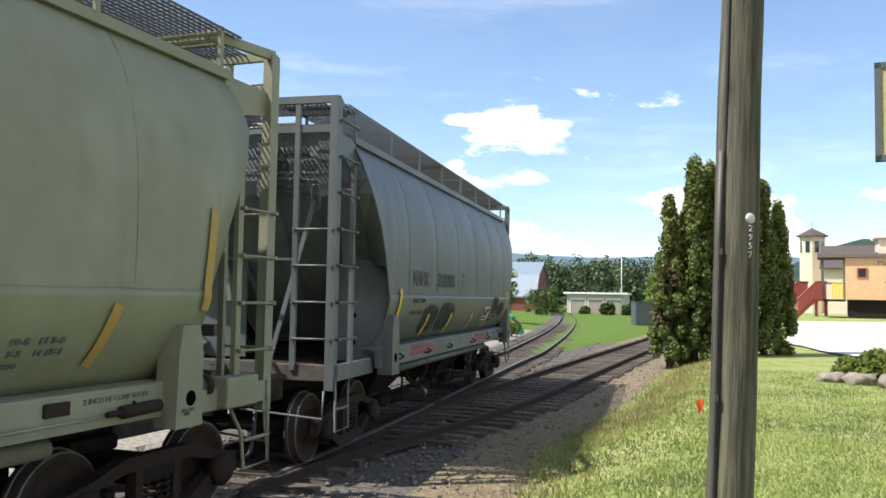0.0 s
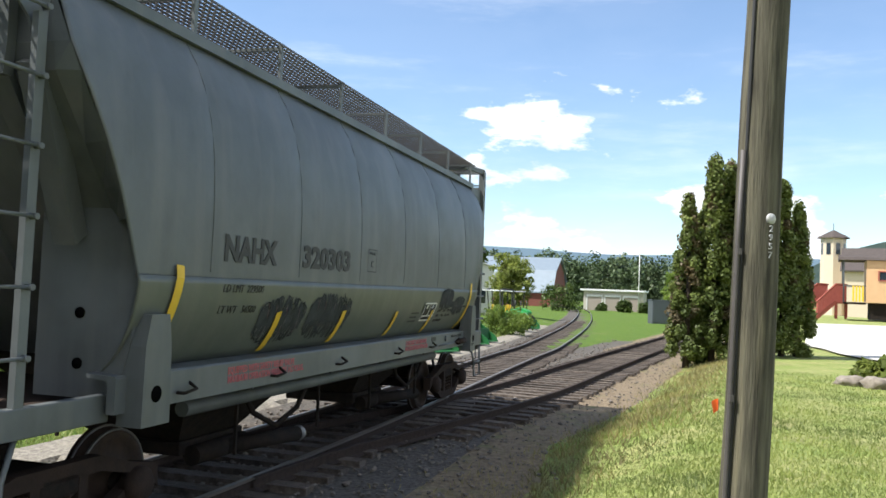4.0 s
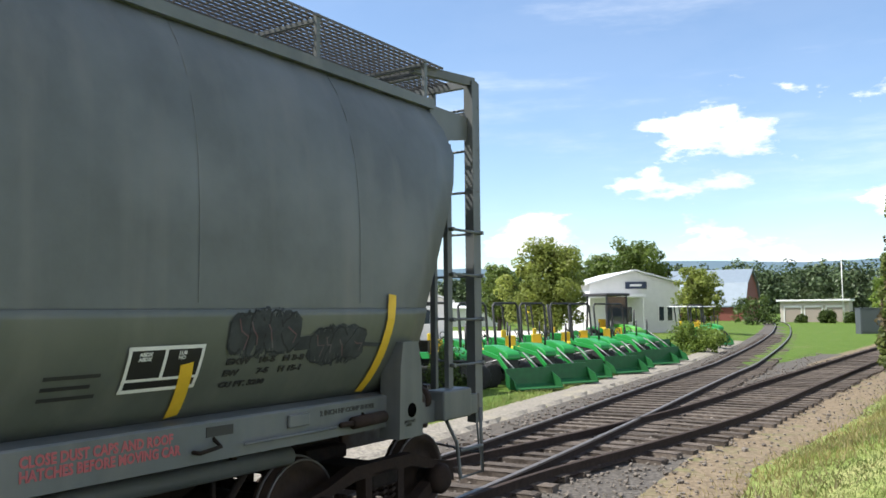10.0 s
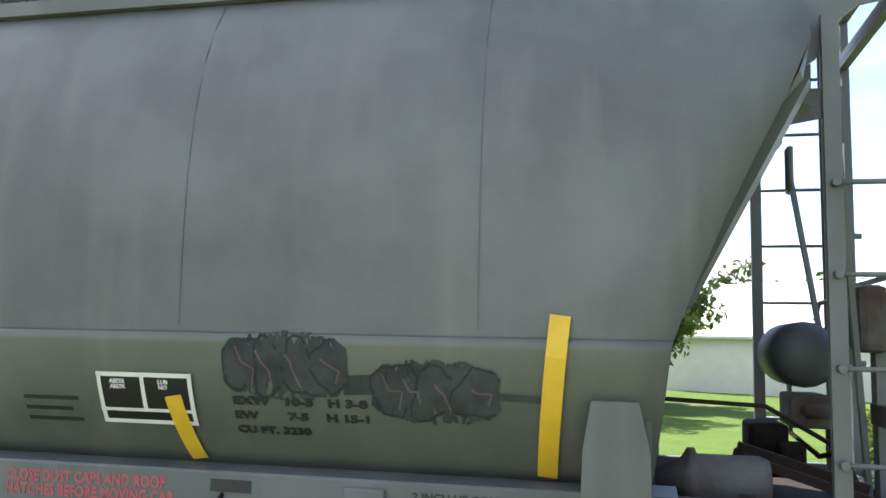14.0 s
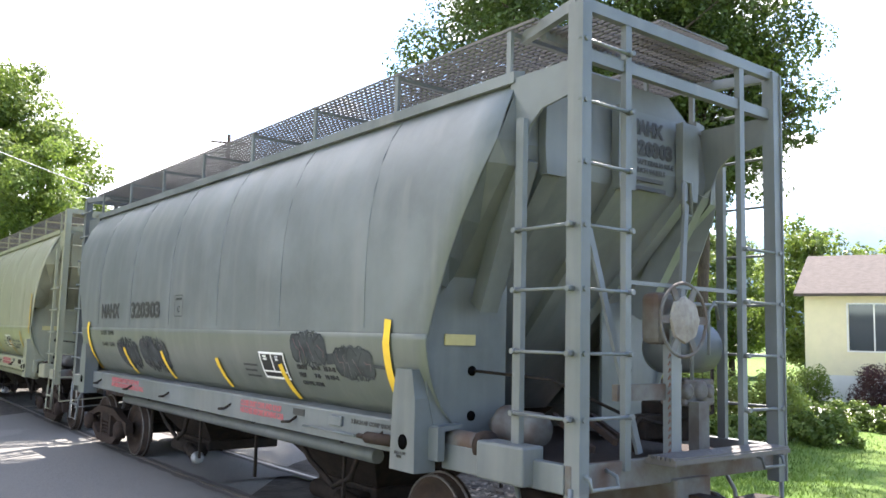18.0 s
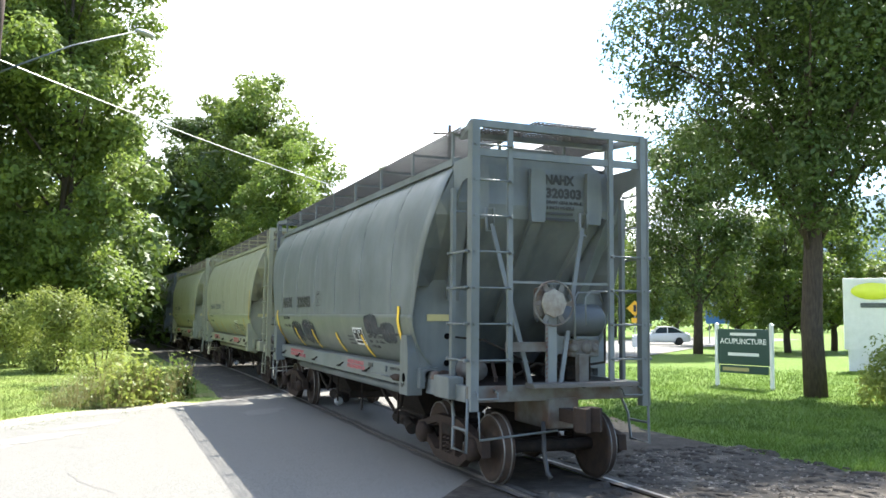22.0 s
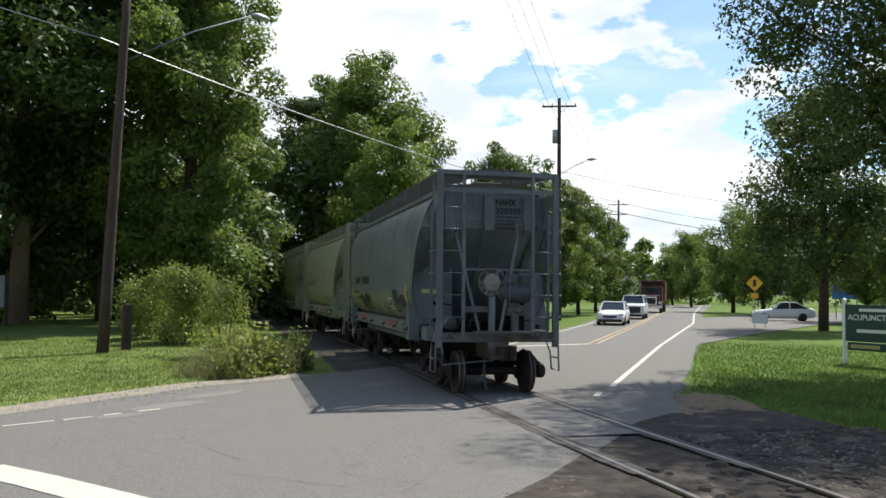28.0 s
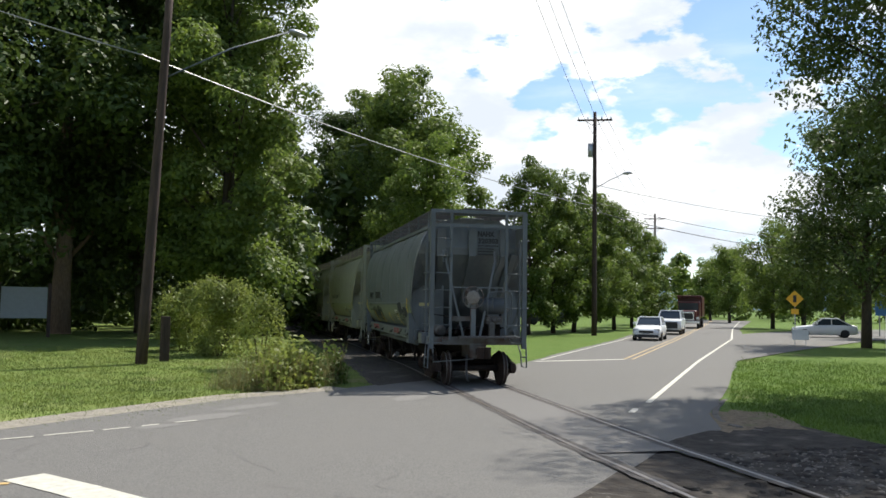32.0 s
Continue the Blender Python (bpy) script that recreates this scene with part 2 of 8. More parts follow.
chain_rust = material("chain_rust", (0.16, 0.055, 0.035), 0.85, second=(0.07, 0.035, 0.025), scale=20, amount=0.9)
graffiti_ink = material("graffiti_ink", (0.04, 0.044, 0.046), 0.8, spec=0.15, second=(0.07, 0.076, 0.078), scale=7, amount=0.9)
graffiti_line = material("graffiti_line", (0.03, 0.032, 0.034), 0.8, second=(0.04, 0.043, 0.045), scale=7, amount=0.9, spec=0.15)
graffiti_red = material("graffiti_red", (0.105, 0.045, 0.05), 0.7, second=(0.11, 0.11, 0.115), scale=7, amount=0.9)
def lawn_material():
    """Mown grass: tufts and blotches, drier on the bank and lusher beyond the crossing."""
    m = bpy.data.materials.new("grass")
    m.use_nodes = True
    n, l = m.node_tree.nodes, m.node_tree.links
    b = n["Principled BSDF"]
    b.inputs["Roughness"].default_value, b.inputs["Specular IOR Level"].default_value = 0.9, 0.15
    tc = n.new("ShaderNodeTexCoord")

    def grain(scale, detail, lo, hi):
        t, r = n.new("ShaderNodeTexNoise"), n.new("ShaderNodeMapRange")
        t.inputs["Scale"].default_value, t.inputs["Detail"].default_value = scale, detail
        t.inputs["Roughness"].default_value = 0.7
        l.new(tc.outputs["Object"], t.inputs["Vector"])
        r.inputs["From Min"].default_value, r.inputs["From Max"].default_value = lo, hi
        l.new(t.outputs["Fac"], r.inputs["Value"])
        return r.outputs["Result"]

    def blend(f, a, c, mode="MIX"):
        x = n.new("ShaderNodeMix")
        x.data_type, x.blend_type = "RGBA", mode
        if isinstance(f, float):
            x.inputs["Factor"].default_value = f
        else:
            l.new(f, x.inputs["Factor"])
        for k, v in (("A", a), ("B", c)):
            if isinstance(v, tuple):
                x.inputs[k].default_value = (*v, 1)
            else:
                l.new(v, x.inputs[k])
        return x.outputs["Result"]
    dry = blend(grain(1.1, 6, 0.38, 0.64), (0.225, 0.285, 0.082), (0.35, 0.345, 0.155))
    lush = blend(grain(0.9, 6, 0.38, 0.66), (0.085, 0.15, 0.024), (0.125, 0.18, 0.036))
    sep, r = n.new("ShaderNodeSeparateXYZ"), n.new("ShaderNodeMapRange")
    l.new(tc.outputs["Object"], sep.inputs["Vector"])
    slant = n.new("ShaderNodeMath")
    slant.operation = "MULTIPLY_ADD"
    slant.inputs[1].default_value = -0.45
    l.new(sep.outputs["Y"], slant.inputs[0])
    l.new(sep.outputs["X"], slant.inputs[2])
    r.inputs["From Min"].default_value, r.inputs["From Max"].default_value = -9.0, -2.5
    l.new(slant.outputs["Value"], r.inputs["Value"])
    back, both_f = n.new("ShaderNodeMapRange"), n.new("ShaderNodeMath")
    back.inputs["From Min"].default_value, back.inputs["From Max"].default_value = -19.0, -12.0
    back.inputs["To Min"].default_value = 0.3
    l.new(sep.outputs["Y"], back.inputs["Value"])
    both_f.operation = "MULTIPLY"
    l.new(r.outputs["Result"], both_f.inputs[0])
    l.new(back.outputs["Result"], both_f.inputs[1])
    both = blend(both_f.outputs["Value"], lush, dry)
    tuft = blend(grain(24.0, 5, 0.36, 0.62), (0.52, 0.56, 0.46), (1.18, 1.16, 1.1))
    top = blend(1.0, both, tuft, "MULTIPLY")
    top = blend(grain(0.28, 4, 0.6, 0.75), top, (0.2, 0.17, 0.09))
    l.new(top, b.inputs["Base Color"])
    bt, bp = n.new("ShaderNodeTexNoise"), n.new("ShaderNodeBump")
    bt.inputs["Scale"].default_value, bt.inputs["Detail"].default_value = 30, 5
    l.new(tc.outputs["Object"], bt.inputs["Vector"])
    bp.inputs["Strength"].default_value, bp.inputs["Distance"].default_value = 1.0, 0.04
    l.new(bt.outputs["Fac"], bp.inputs["Height"])
    l.new(bp.outputs["Normal"], b.inputs["Normal"])
    return m


grass_mat = lawn_material()
blade_lush = leaf_material("grass_blade_lush", (0.072, 0.14, 0.02), (0.13, 0.195, 0.037), 0.4)
blade_rough = leaf_material("grass_blade_rough", (0.105, 0.165, 0.034), (0.22, 0.25, 0.075), 0.4)
blade_straw = leaf_material("grass_straw", (0.22, 0.19, 0.08), (0.36, 0.31, 0.15), 0.3)
blade_mat = leaf_material("grass_blade", (0.17, 0.25, 0.058), (0.36, 0.375, 0.15), 0.4)
ballast_mat = material("ballast", (0.14, 0.125, 0.108), 0.9, second=(0.04, 0.035, 0.03), scale=16, amount=0.9, stain=(0.11, 0.09, 0.07), stain_scale=1.0, bump=1.0, bump_scale=22, spec=0.2)
stone_mat = material("ballast_stone", (0.26, 0.228, 0.195), 0.9, spec=0.2, second=(0.12, 0.103, 0.088), scale=6, amount=0.8, vary=0.35)
dirt_mat = material("dirt", (0.25, 0.195, 0.13), 0.95, second=(0.1, 0.076, 0.05), scale=13, amount=0.9, stain=(0.14, 0.15, 0.06), stain_scale=1.6, bump=0.8, bump_scale=30, spec=0.15)
wood_tie = material("tie_wood", (0.145, 0.12, 0.1), 0.9, second=(0.045, 0.036, 0.03), scale=7, amount=0.9, bump=0.5, bump_scale=30, vary=0.3, stretch=(1, 6, 1), spec=0.2)
asphalt_mat = material("asphalt", (0.198, 0.189, 0.175), 0.88, second=(0.088, 0.085, 0.08), scale=55, amount=1.0, stain=(0.15, 0.143, 0.132), stain_scale=0.5, stain_low=0.48, stain_high=0.75, bump=0.7, bump_scale=80, spec=0.3)
crack_mat = material("crack_sealer", (0.085, 0.082, 0.08), 0.6)
patch_mat = material("asphalt_patch", (0.185, 0.176, 0.162), 0.88, second=(0.12, 0.115, 0.108), scale=22, amount=0.8, bump=0.3, bump_scale=80)
road_white = material("road_white", (0.56, 0.535, 0.455), 0.7, second=(0.36, 0.345, 0.3), scale=9, amount=0.8)
road_yellow = material("road_yellow", (0.5, 0.33, 0.12), 0.7, second=(0.28, 0.23, 0.15), scale=9, amount=0.8)
kerb_mat = material("kerb_stone", (0.12, 0.105, 0.09), 0.9, second=(0.11, 0.095, 0.08), scale=6, amount=0.8, bump=0.3)
gravel_pale = material("gravel_pale", (0.56, 0.53, 0.47), 0.9, second=(0.42, 0.4, 0.35), scale=9, amount=0.8, bump=0.6, bump_scale=40)
gravel_verge_mat = material("gravel_verge", (0.33, 0.3, 0.25), 0.9, second=(0.13, 0.115, 0.095), scale=18, amount=0.9, stain=(0.3, 0.27, 0.2), stain_scale=1.3, bump=1.0, bump_scale=26, spec=0.2)
pole_wood = material("pole_wood", (0.13, 0.122, 0.088), 0.9, second=(0.045, 0.041, 0.032), scale=3.4, amount=1.0, stain=(0.19, 0.172, 0.115), stain_scale=2, bump=0.6, bump_scale=14, stretch=(7, 7, 0.5), spec=0.2)
pole_dark = material("pole_dark", (0.08, 0.056, 0.045), 0.9, second=(0.04, 0.03, 0.026), scale=3.0, amount=0.9, bump=0.5, bump_scale=14, stretch=(6, 6, 0.5), spec=0.2)
cable_mat = material("cable", (0.02, 0.02, 0.02), 0.6)
bark_mat = material("bark", (0.085, 0.068, 0.052), 0.95, second=(0.045, 0.036, 0.03), scale=5, amount=0.9, bump=1.0, bump_scale=12, stretch=(4, 4, 0.8), spec=0.1)
pale_bark = material("pale_bark", (0.24, 0.17, 0.12), 0.95, second=(0.13, 0.09, 0.07), scale=5, amount=0.9, bump=0.8, bump_scale=12, stretch=(4, 4, 0.8), spec=0.1)
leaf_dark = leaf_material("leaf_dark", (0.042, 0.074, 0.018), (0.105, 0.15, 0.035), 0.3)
leaf_mid = leaf_material("leaf_mid", (0.075, 0.125, 0.025), (0.175, 0.232, 0.052), 0.42)
leaf_bright = leaf_material("leaf_bright", (0.11, 0.18, 0.032), (0.24, 0.31, 0.07), 0.5)
leaf_cedar = leaf_material("leaf_cedar", (0.075, 0.115, 0.028), (0.21, 0.245, 0.07), 0.35)
leaf_brown = leaf_material("leaf_brown", (0.09, 0.075, 0.04), (0.17, 0.13, 0.07), 0.25)
soil_mat = material("dark_soil", (0.066, 0.058, 0.05), 0.95, second=(0.034, 0.029, 0.025), scale=4, amount=0.9, stain=(0.15, 0.13, 0.105), stain_scale=1.6, stain_low=0.55, stain_high=0.75, bump=1.0, bump_scale=14, spec=0.12)
cinder_mat = material("cinders", (0.09, 0.082, 0.073), 0.95, second=(0.04, 0.036, 0.032), scale=12, amount=0.9, stain=(0.16, 0.145, 0.12), stain_scale=1.2, bump=0.9, bump_scale=30, spec=0.15)
groove_mat = material("flangeway", (0.045, 0.04, 0.037), 0.9, second=(0.07, 0.06, 0.055), scale=9, amount=0.8)
panel_mat = material("crossing_asphalt", (0.165, 0.156, 0.145), 0.88, second=(0.09, 0.085, 0.08), scale=40, amount=0.9, bump=0.3, bump_scale=90)
leaf_maroon = leaf_material("leaf_maroon", (0.04, 0.018, 0.022), (0.085, 0.035, 0.04), 0.2)
# greyer copy of the mid green, with distance haze painted into the leaves
leaf_hazed = leaf_material("leaf_hazed", (0.06, 0.095, 0.045), (0.11, 0.15, 0.075), 0.2)
leaf_oak = leaf_material("leaf_oak", (0.038, 0.07, 0.017), (0.1, 0.145, 0.034), 0.32)
# brighter green that puts sunlight into the leaf colour
leaf_lit = leaf_material("leaf_lit", (0.09, 0.145, 0.028), (0.205, 0.265, 0.06), 0.48)
# palest green; on hedge, bushes and weeds it stands in for direct sunlight
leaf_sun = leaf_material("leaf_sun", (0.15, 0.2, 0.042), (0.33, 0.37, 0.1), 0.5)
weed_leaf = leaf_material("weed_leaf", (0.17, 0.2, 0.075), (0.36, 0.39, 0.19), 0.45)

# ---- small builders ----
def part(name, bm, mat, parent=None, label="", smooth=False):
    me = bpy.data.meshes.new(name)
    bm.to_mesh(me)
    bm.free()
    for m in (mat if isinstance(mat, (list, tuple)) else (mat,)):
        me.materials.append(m)
    if smooth:
        for p in me.polygons:
            p.use_smooth = True
    ob = new(name, me)
    if parent:
        ob.parent = parent
    if label:
        tagged(ob, label)
    return ob


def thing(name, label, category, group="", kind="", at=None):
    ob = tagged(new(name), label, category, group, kind)
    ob.empty_display_size = 0.2
    if at is not None:
        ob.matrix_basis = at
    return ob


def box(bm, x0, x1, y0, y1, z0, z1, bevel=0.0, m=None, mi=0):
    vs = [bm.verts.new(Vector(c)) for c in ((x0, y0, z0), (x1, y0, z0), (x1, y1, z0), (x0, y1, z0), (x0, y0, z1), (x1, y0, z1), (x1, y1, z1), (x0, y1, z1))]
    fs = [bm.faces.new([vs[i] for i in f]) for f in ((3, 2, 1, 0), (4, 5, 6, 7), (0, 1, 5, 4), (1, 2, 6, 5), (2, 3, 7, 6), (3, 0, 4, 7))]
    for f in fs:
        f.material_index = mi
    if bevel:
        es = list({e for f in fs for e in f.edges})
        r = bmesh.ops.bevel(bm, geom=es, offset=bevel, segments=2, affect="EDGES", profile=0.5)
        vs = list({v for f in r["faces"] for v in f.verts} | {v for v in vs if v.is_valid})
    if m is not None:
        bmesh.ops.transform(bm, matrix=m, verts=vs)
    return vs


def tube(bm, pts, r, seg=8, cap=True, mi=0, r2=None):
    """A round bar along points, with radius r (to r2 at its end)."""
    pts = [Vector(p) for p in pts]
    rings, up = [], None
    for i, p in enumerate(pts):
        d = (pts[min(i + 1, len(pts) - 1)] - pts[max(i - 1, 0)]).normalized()
        if up is None:
            up = Vector((0, 0, 1)) if abs(d.z) < 0.9 else Vector((1, 0, 0))
        a = d.cross(up).normalized()
        up = a.cross(d).normalized()
        rr = r if r2 is None else r + (r2 - r) * i / (len(pts) - 1)
        rings.append([bm.verts.new(p + (a * math.cos(t) + up * math.sin(t)) * rr) for t in (2 * math.pi * k / seg for k in range(seg))])
    for a, b in zip(rings, rings[1:]):
        for k in range(seg):
            f = bm.faces.new((a[k], a[(k + 1) % seg], b[(k + 1) % seg], b[k]))
            f.material_index, f.smooth = mi, seg > 5
    if cap:
        bm.faces.new(rings[0][::-1]).material_index = mi
        bm.faces.new(rings[-1]).material_index = mi
    return rings


def bar(bm, a, b, w, h, mi=0):
    """A rectangular bar from a to b: w across, h along its own upright."""
    a, b = Vector(a), Vector(b)
    d = (b - a).normalized()
    up = Vector((0, 0, 1)) if abs(d.z) < 0.9 else Vector((1, 0, 0))
    s = d.cross(up).normalized() * w / 2
    u = s.cross(d).normalized() * h / 2
    va = [bm.verts.new(a + p) for p in (-s - u, s - u, s + u, -s + u)]
    vb = [bm.verts.new(b + p) for p in (-s - u, s - u, s + u, -s + u)]
    bm.faces.new(va[::-1]).material_index = mi
    bm.faces.new(vb).material_index = mi
    for k in range(4):
        bm.faces.new((va[k], va[(k + 1) % 4], vb[(k + 1) % 4], vb[k])).material_index = mi


def lathe(bm, profile, m=None, seg=24, mi=0, smooth=True):
    """Turns (radius, height) points about z."""
    m = m or Matrix()
    rings = [[bm.verts.new(m @ Vector((r * math.cos(t), r * math.sin(t), h))) for t in (2 * math.pi * k / seg for k in range(seg))] for r, h in profile]
    for a, b in zip(rings, rings[1:]):
        for k in range(seg):
            f = bm.faces.new((a[k], a[(k + 1) % seg], b[(k + 1) % seg], b[k]))
            f.material_index, f.smooth = mi, smooth
    bm.faces.new(rings[0][::-1]).material_index = mi
    bm.faces.new(rings[-1]).material_index = mi


def prism(bm, outline, axis, a, b, mi=0):
    """Pushes a flat outline (pairs) along an axis from a to b."""
    def at(p, w):
        return {"x": (w, p[0], p[1]), "y": (p[0], w, p[1]), "z": (p[0], p[1], w)}[axis]
    va = [bm.verts.new(at(p, a)) for p in outline]
    vb = [bm.verts.new(at(p, b)) for p in outline]
    n = len(outline)
    fs = [bm.faces.new(va[::-1]), bm.faces.new(vb)] + [bm.faces.new((va[k], va[(k + 1) % n], vb[(k + 1) % n], vb[k])) for k in range(n)]
    for f in fs:
        f.material_index = mi
    return fs


def sheet(bm, grid, mi=0, smooth=True):
    """Faces over rows of points."""
    vs = [[bm.verts.new(Vector(p)) for p in row] for row in grid]
    for a, b in zip(vs, vs[1:]):
        for k in range(len(a) - 1):
            f = bm.faces.new((a[k], a[k + 1], b[k + 1], b[k]))
            f.material_index, f.smooth = mi, smooth
    return vs


def tidy(bm):
    bmesh.ops.recalc_face_normals(bm, faces=bm.faces)
    return bm


def lettering(name, text, size, mat, parent, m, thick=0.0015, width=None, align="LEFT", bold=0.0):
    cu = bpy.data.curves.new(name, "FONT")
    cu.body, cu.size, cu.extrude, cu.resolution_u = text, size, thick, 2
    cu.align_x, cu.offset, cu.space_line = align, bold, 0.9
    tmp = bpy.data.objects.new(name, cu)
    scene.collection.objects.link(tmp)
    me = bpy.data.meshes.new_from_object(tmp.evaluated_get(bpy.context.evaluated_depsgraph_get()))
    bpy.data.objects.remove(tmp)
    me.materials.clear()
    me.materials.append(mat)
    me.name = name
    if width:
        xs = [v.co.x for v in me.vertices]
        k = width / max(max(xs) - min(xs), 1e-6)
        for v in me.vertices:
            v.co.x *= k
    ob = new(name, me)
    if parent:
        ob.parent = parent
    ob.matrix_basis = m
    return ob

# ---- the line of the rails ----
MAIN_LINE = [(25.1, 187), (17.8, 119.5), (12.3, 82), (8.0, 57), (3.5, 34.5), (2.0, 28.6), (0.51, 22.63), (-1.52, 14.35), (-2.98, 8.94), (-4.4, 4.25), (-6.1, -0.2),
             (-8.29, -5.1), (-10.25, -9.74), (-13.0, -15.75), (-16.38, -22.99), (-19.52, -30.35), (-22.67, -37.71), (-25.76, -45.09), (-28.7, -52.53), (-31.49, -60.03), (-34.12, -67.58), (-36.6, -75.19), (-38.93, -82.84), (-41.09, -90.54), (-43.1, -98.29), (-46.65, -113.89), (-49.55, -129.62)]
SIDING = [(20, 67), (14.0, 51.5), (10.4, 42.1), (4.0, 25.3), (1.42, 18.4), (-0.55, 14.2), (-2.06, 11.3), (-2.98, 8.94)]


def spline(points, step=0.25):
    p, out = [Vector(q) for q in points], []
    for i in range(len(p) - 1):
        a, b, c, d = p[max(i - 1, 0)], p[i], p[i + 1], p[min(i + 2, len(p) - 1)]
        ln = (c - b).length
        m1, m2 = (c - a) / (ln + (b - a).length) * ln, (d - b) / ((d - c).length + ln) * ln
        n = max(2, int(ln / step))
        for k in range(n):
            s = k / n
            out.append(b * (2 * s**3 - 3 * s * s + 1) + m1 * (s**3 - 2 * s * s + s) + c * (-2 * s**3 + 3 * s * s) + m2 * (s**3 - s * s))
    return out + [p[-1]]


class Line:
    """A line on the ground, measured along from its point nearest the origin; s grows towards its first point."""
    def __init__(self, points, zero=True):
        self.p = spline(points)
        ln = [0.0]
        for a, b in zip(self.p, self.p[1:]):
            ln.append(ln[-1] + (b - a).length)
        k = min(range(len(self.p)), key=lambda i: self.p[i].length) if zero else 0
        self.s = [ln[k] - v for v in ln]

    def at(self, s):
        lo, hi = 0, len(self.s) - 1
        if s >= self.s[0]:
            d = (self.p[0] - self.p[1]).normalized()
            return self.p[0] + d * (s - self.s[0])
        if s <= self.s[-1]:
            d = (self.p[-1] - self.p[-2]).normalized()
            return self.p[-1] + d * (self.s[-1] - s)
        while hi - lo > 1:
            m = (lo + hi) // 2
            lo, hi = (m, hi) if self.s[m] >= s else (lo, m)
        f = (self.s[lo] - s) / (self.s[lo] - self.s[hi])
        return self.p[lo].lerp(self.p[hi], f)

    def way(self, s):
        return (self.at(s + 0.3) - self.at(s - 0.3)).normalized()

    def side(self, s, off):
        """A point off metres to the right of the way of growing s."""
        w = self.way(s)
        return self.at(s) + Vector((w.y, -w.x)) * off


main_line = Line(MAIN_LINE)
siding = Line(SIDING, zero=False)
REAR = [
    (0.0, 21.51), (1.0, 20.10), (2.0, 18.68), (3.0, 17.28), (4.0, 15.85), (5.0, 14.42), (6.0, 12.99), (7.0, 11.58),
    (8.0, 10.17), (9.0, 8.84), (10.0, 7.46), (11.0, 6.03), (12.0, 4.63), (13.0, 3.24), (14.0, 1.85), (15.0, 0.42),
    (16.0, -0.94), (17.0, -2.25), (18.0, -3.62), (19.0, -4.98), (20.0, -6.32), (21.0, -7.64), (22.0, -8.92), (23.0, -10.11),
    (24.0, -11.29), (25.0, -12.42), (26.0, -13.55), (27.0, -14.69), (28.0, -15.83), (29.0, -16.98), (30.0, -18.14), (31.0, -19.35),
    (32.0, -20.61),
]


def rear_at(t):
    for (a, p), (b, q) in zip(REAR, REAR[1:]):
        if t <= b:
            return p + (q - p) * (t - a) / (b - a)
    return REAR[-1][1]

# ---- ground ----
MAIN_XY = np.array([[p.x, p.y] for p in main_line.p])
SIDING_XY = np.array([[p.x, p.y] for p in siding.p])


def smooth(a, lo, hi):
    t = np.clip((a - lo) / (hi - lo), 0, 1)
    return t * t * (3 - 2 * t)


def offset_from(line_xy, xy):
    """Signed distance of points from a line; plus on its right hand (the camera's side of the rails)."""
    best, sign = np.full(len(xy), 1e9), np.ones(len(xy))
    for k in range(0, len(xy), 4000):
        q = xy[k:k + 4000]
        d = q[:, None, :] - line_xy[None, ::2, :]
        n = (d ** 2).sum(-1)
        i = n.argmin(1)
        best[k:k + 4000] = np.sqrt(n[np.arange(len(q)), i])
        j = np.clip(i * 2, 1, len(line_xy) - 2)
        way = line_xy[j - 1] - line_xy[j + 1]
        v = q - line_xy[j]
        sign[k:k + 4000] = np.sign(way[:, 1] * v[:, 0] - way[:, 0] * v[:, 1])
    return best * np.where(sign == 0, 1, sign)


def height(xy):
    xy = np.atleast_2d(np.asarray(xy, float))
    x, y = xy[:, 0], xy[:, 1]
    dm, dr = offset_from(MAIN_XY, xy), offset_from(SIDING_XY, xy)
    d = np.where(y > 9, np.where(np.abs(dr) < np.abs(dm), dr, np.where(dm > 0, np.minimum(dr, dm), dm)), dm)
    d = np.where((y > 9) & (dr > 0), dr, d)
    north = smooth(y, -2.5, 2.0)
    shift = 1.1 * smooth(13 - y, 0, 3.5)
    bank = 0.52 * smooth(d - shift, 2.0, 4.5) * smooth(60 - y, 0, 30)
    left = 0.12 * smooth(-d, 2.4, 3.6)
    a = -0.24 + bank + left
    a = a + 1.1 * smooth(np.hypot(x, y), 33, 52) * smooth(x, 9, 17) * smooth(x - 0.36 * y, -1, 3)
    b = -0.06 + 0.25 * smooth(-(y + 18), 2, 14) * smooth(dm, 3.5, 8)
    return a * north + b * (1 - north)


def height_at(x, y):
    return float(height([[x, y]])[0])


def mesh_object(name, verts, faces, mat, kind="structure", label="", category="", parent=None, smooth_faces=False):
    me = bpy.data.meshes.new(name)
    me.from_pydata([tuple(v) for v in verts], [], [tuple(f) for f in faces])
    for m in (mat if isinstance(mat, (list, tuple)) else (mat,)):
        me.materials.append(m)
    if smooth_faces:
        me.polygons.foreach_set("use_smooth", [True] * len(me.polygons))
    ob = new(name, me)
    if parent:
        ob.parent = parent
    return tagged(ob, label, category, "", kind)


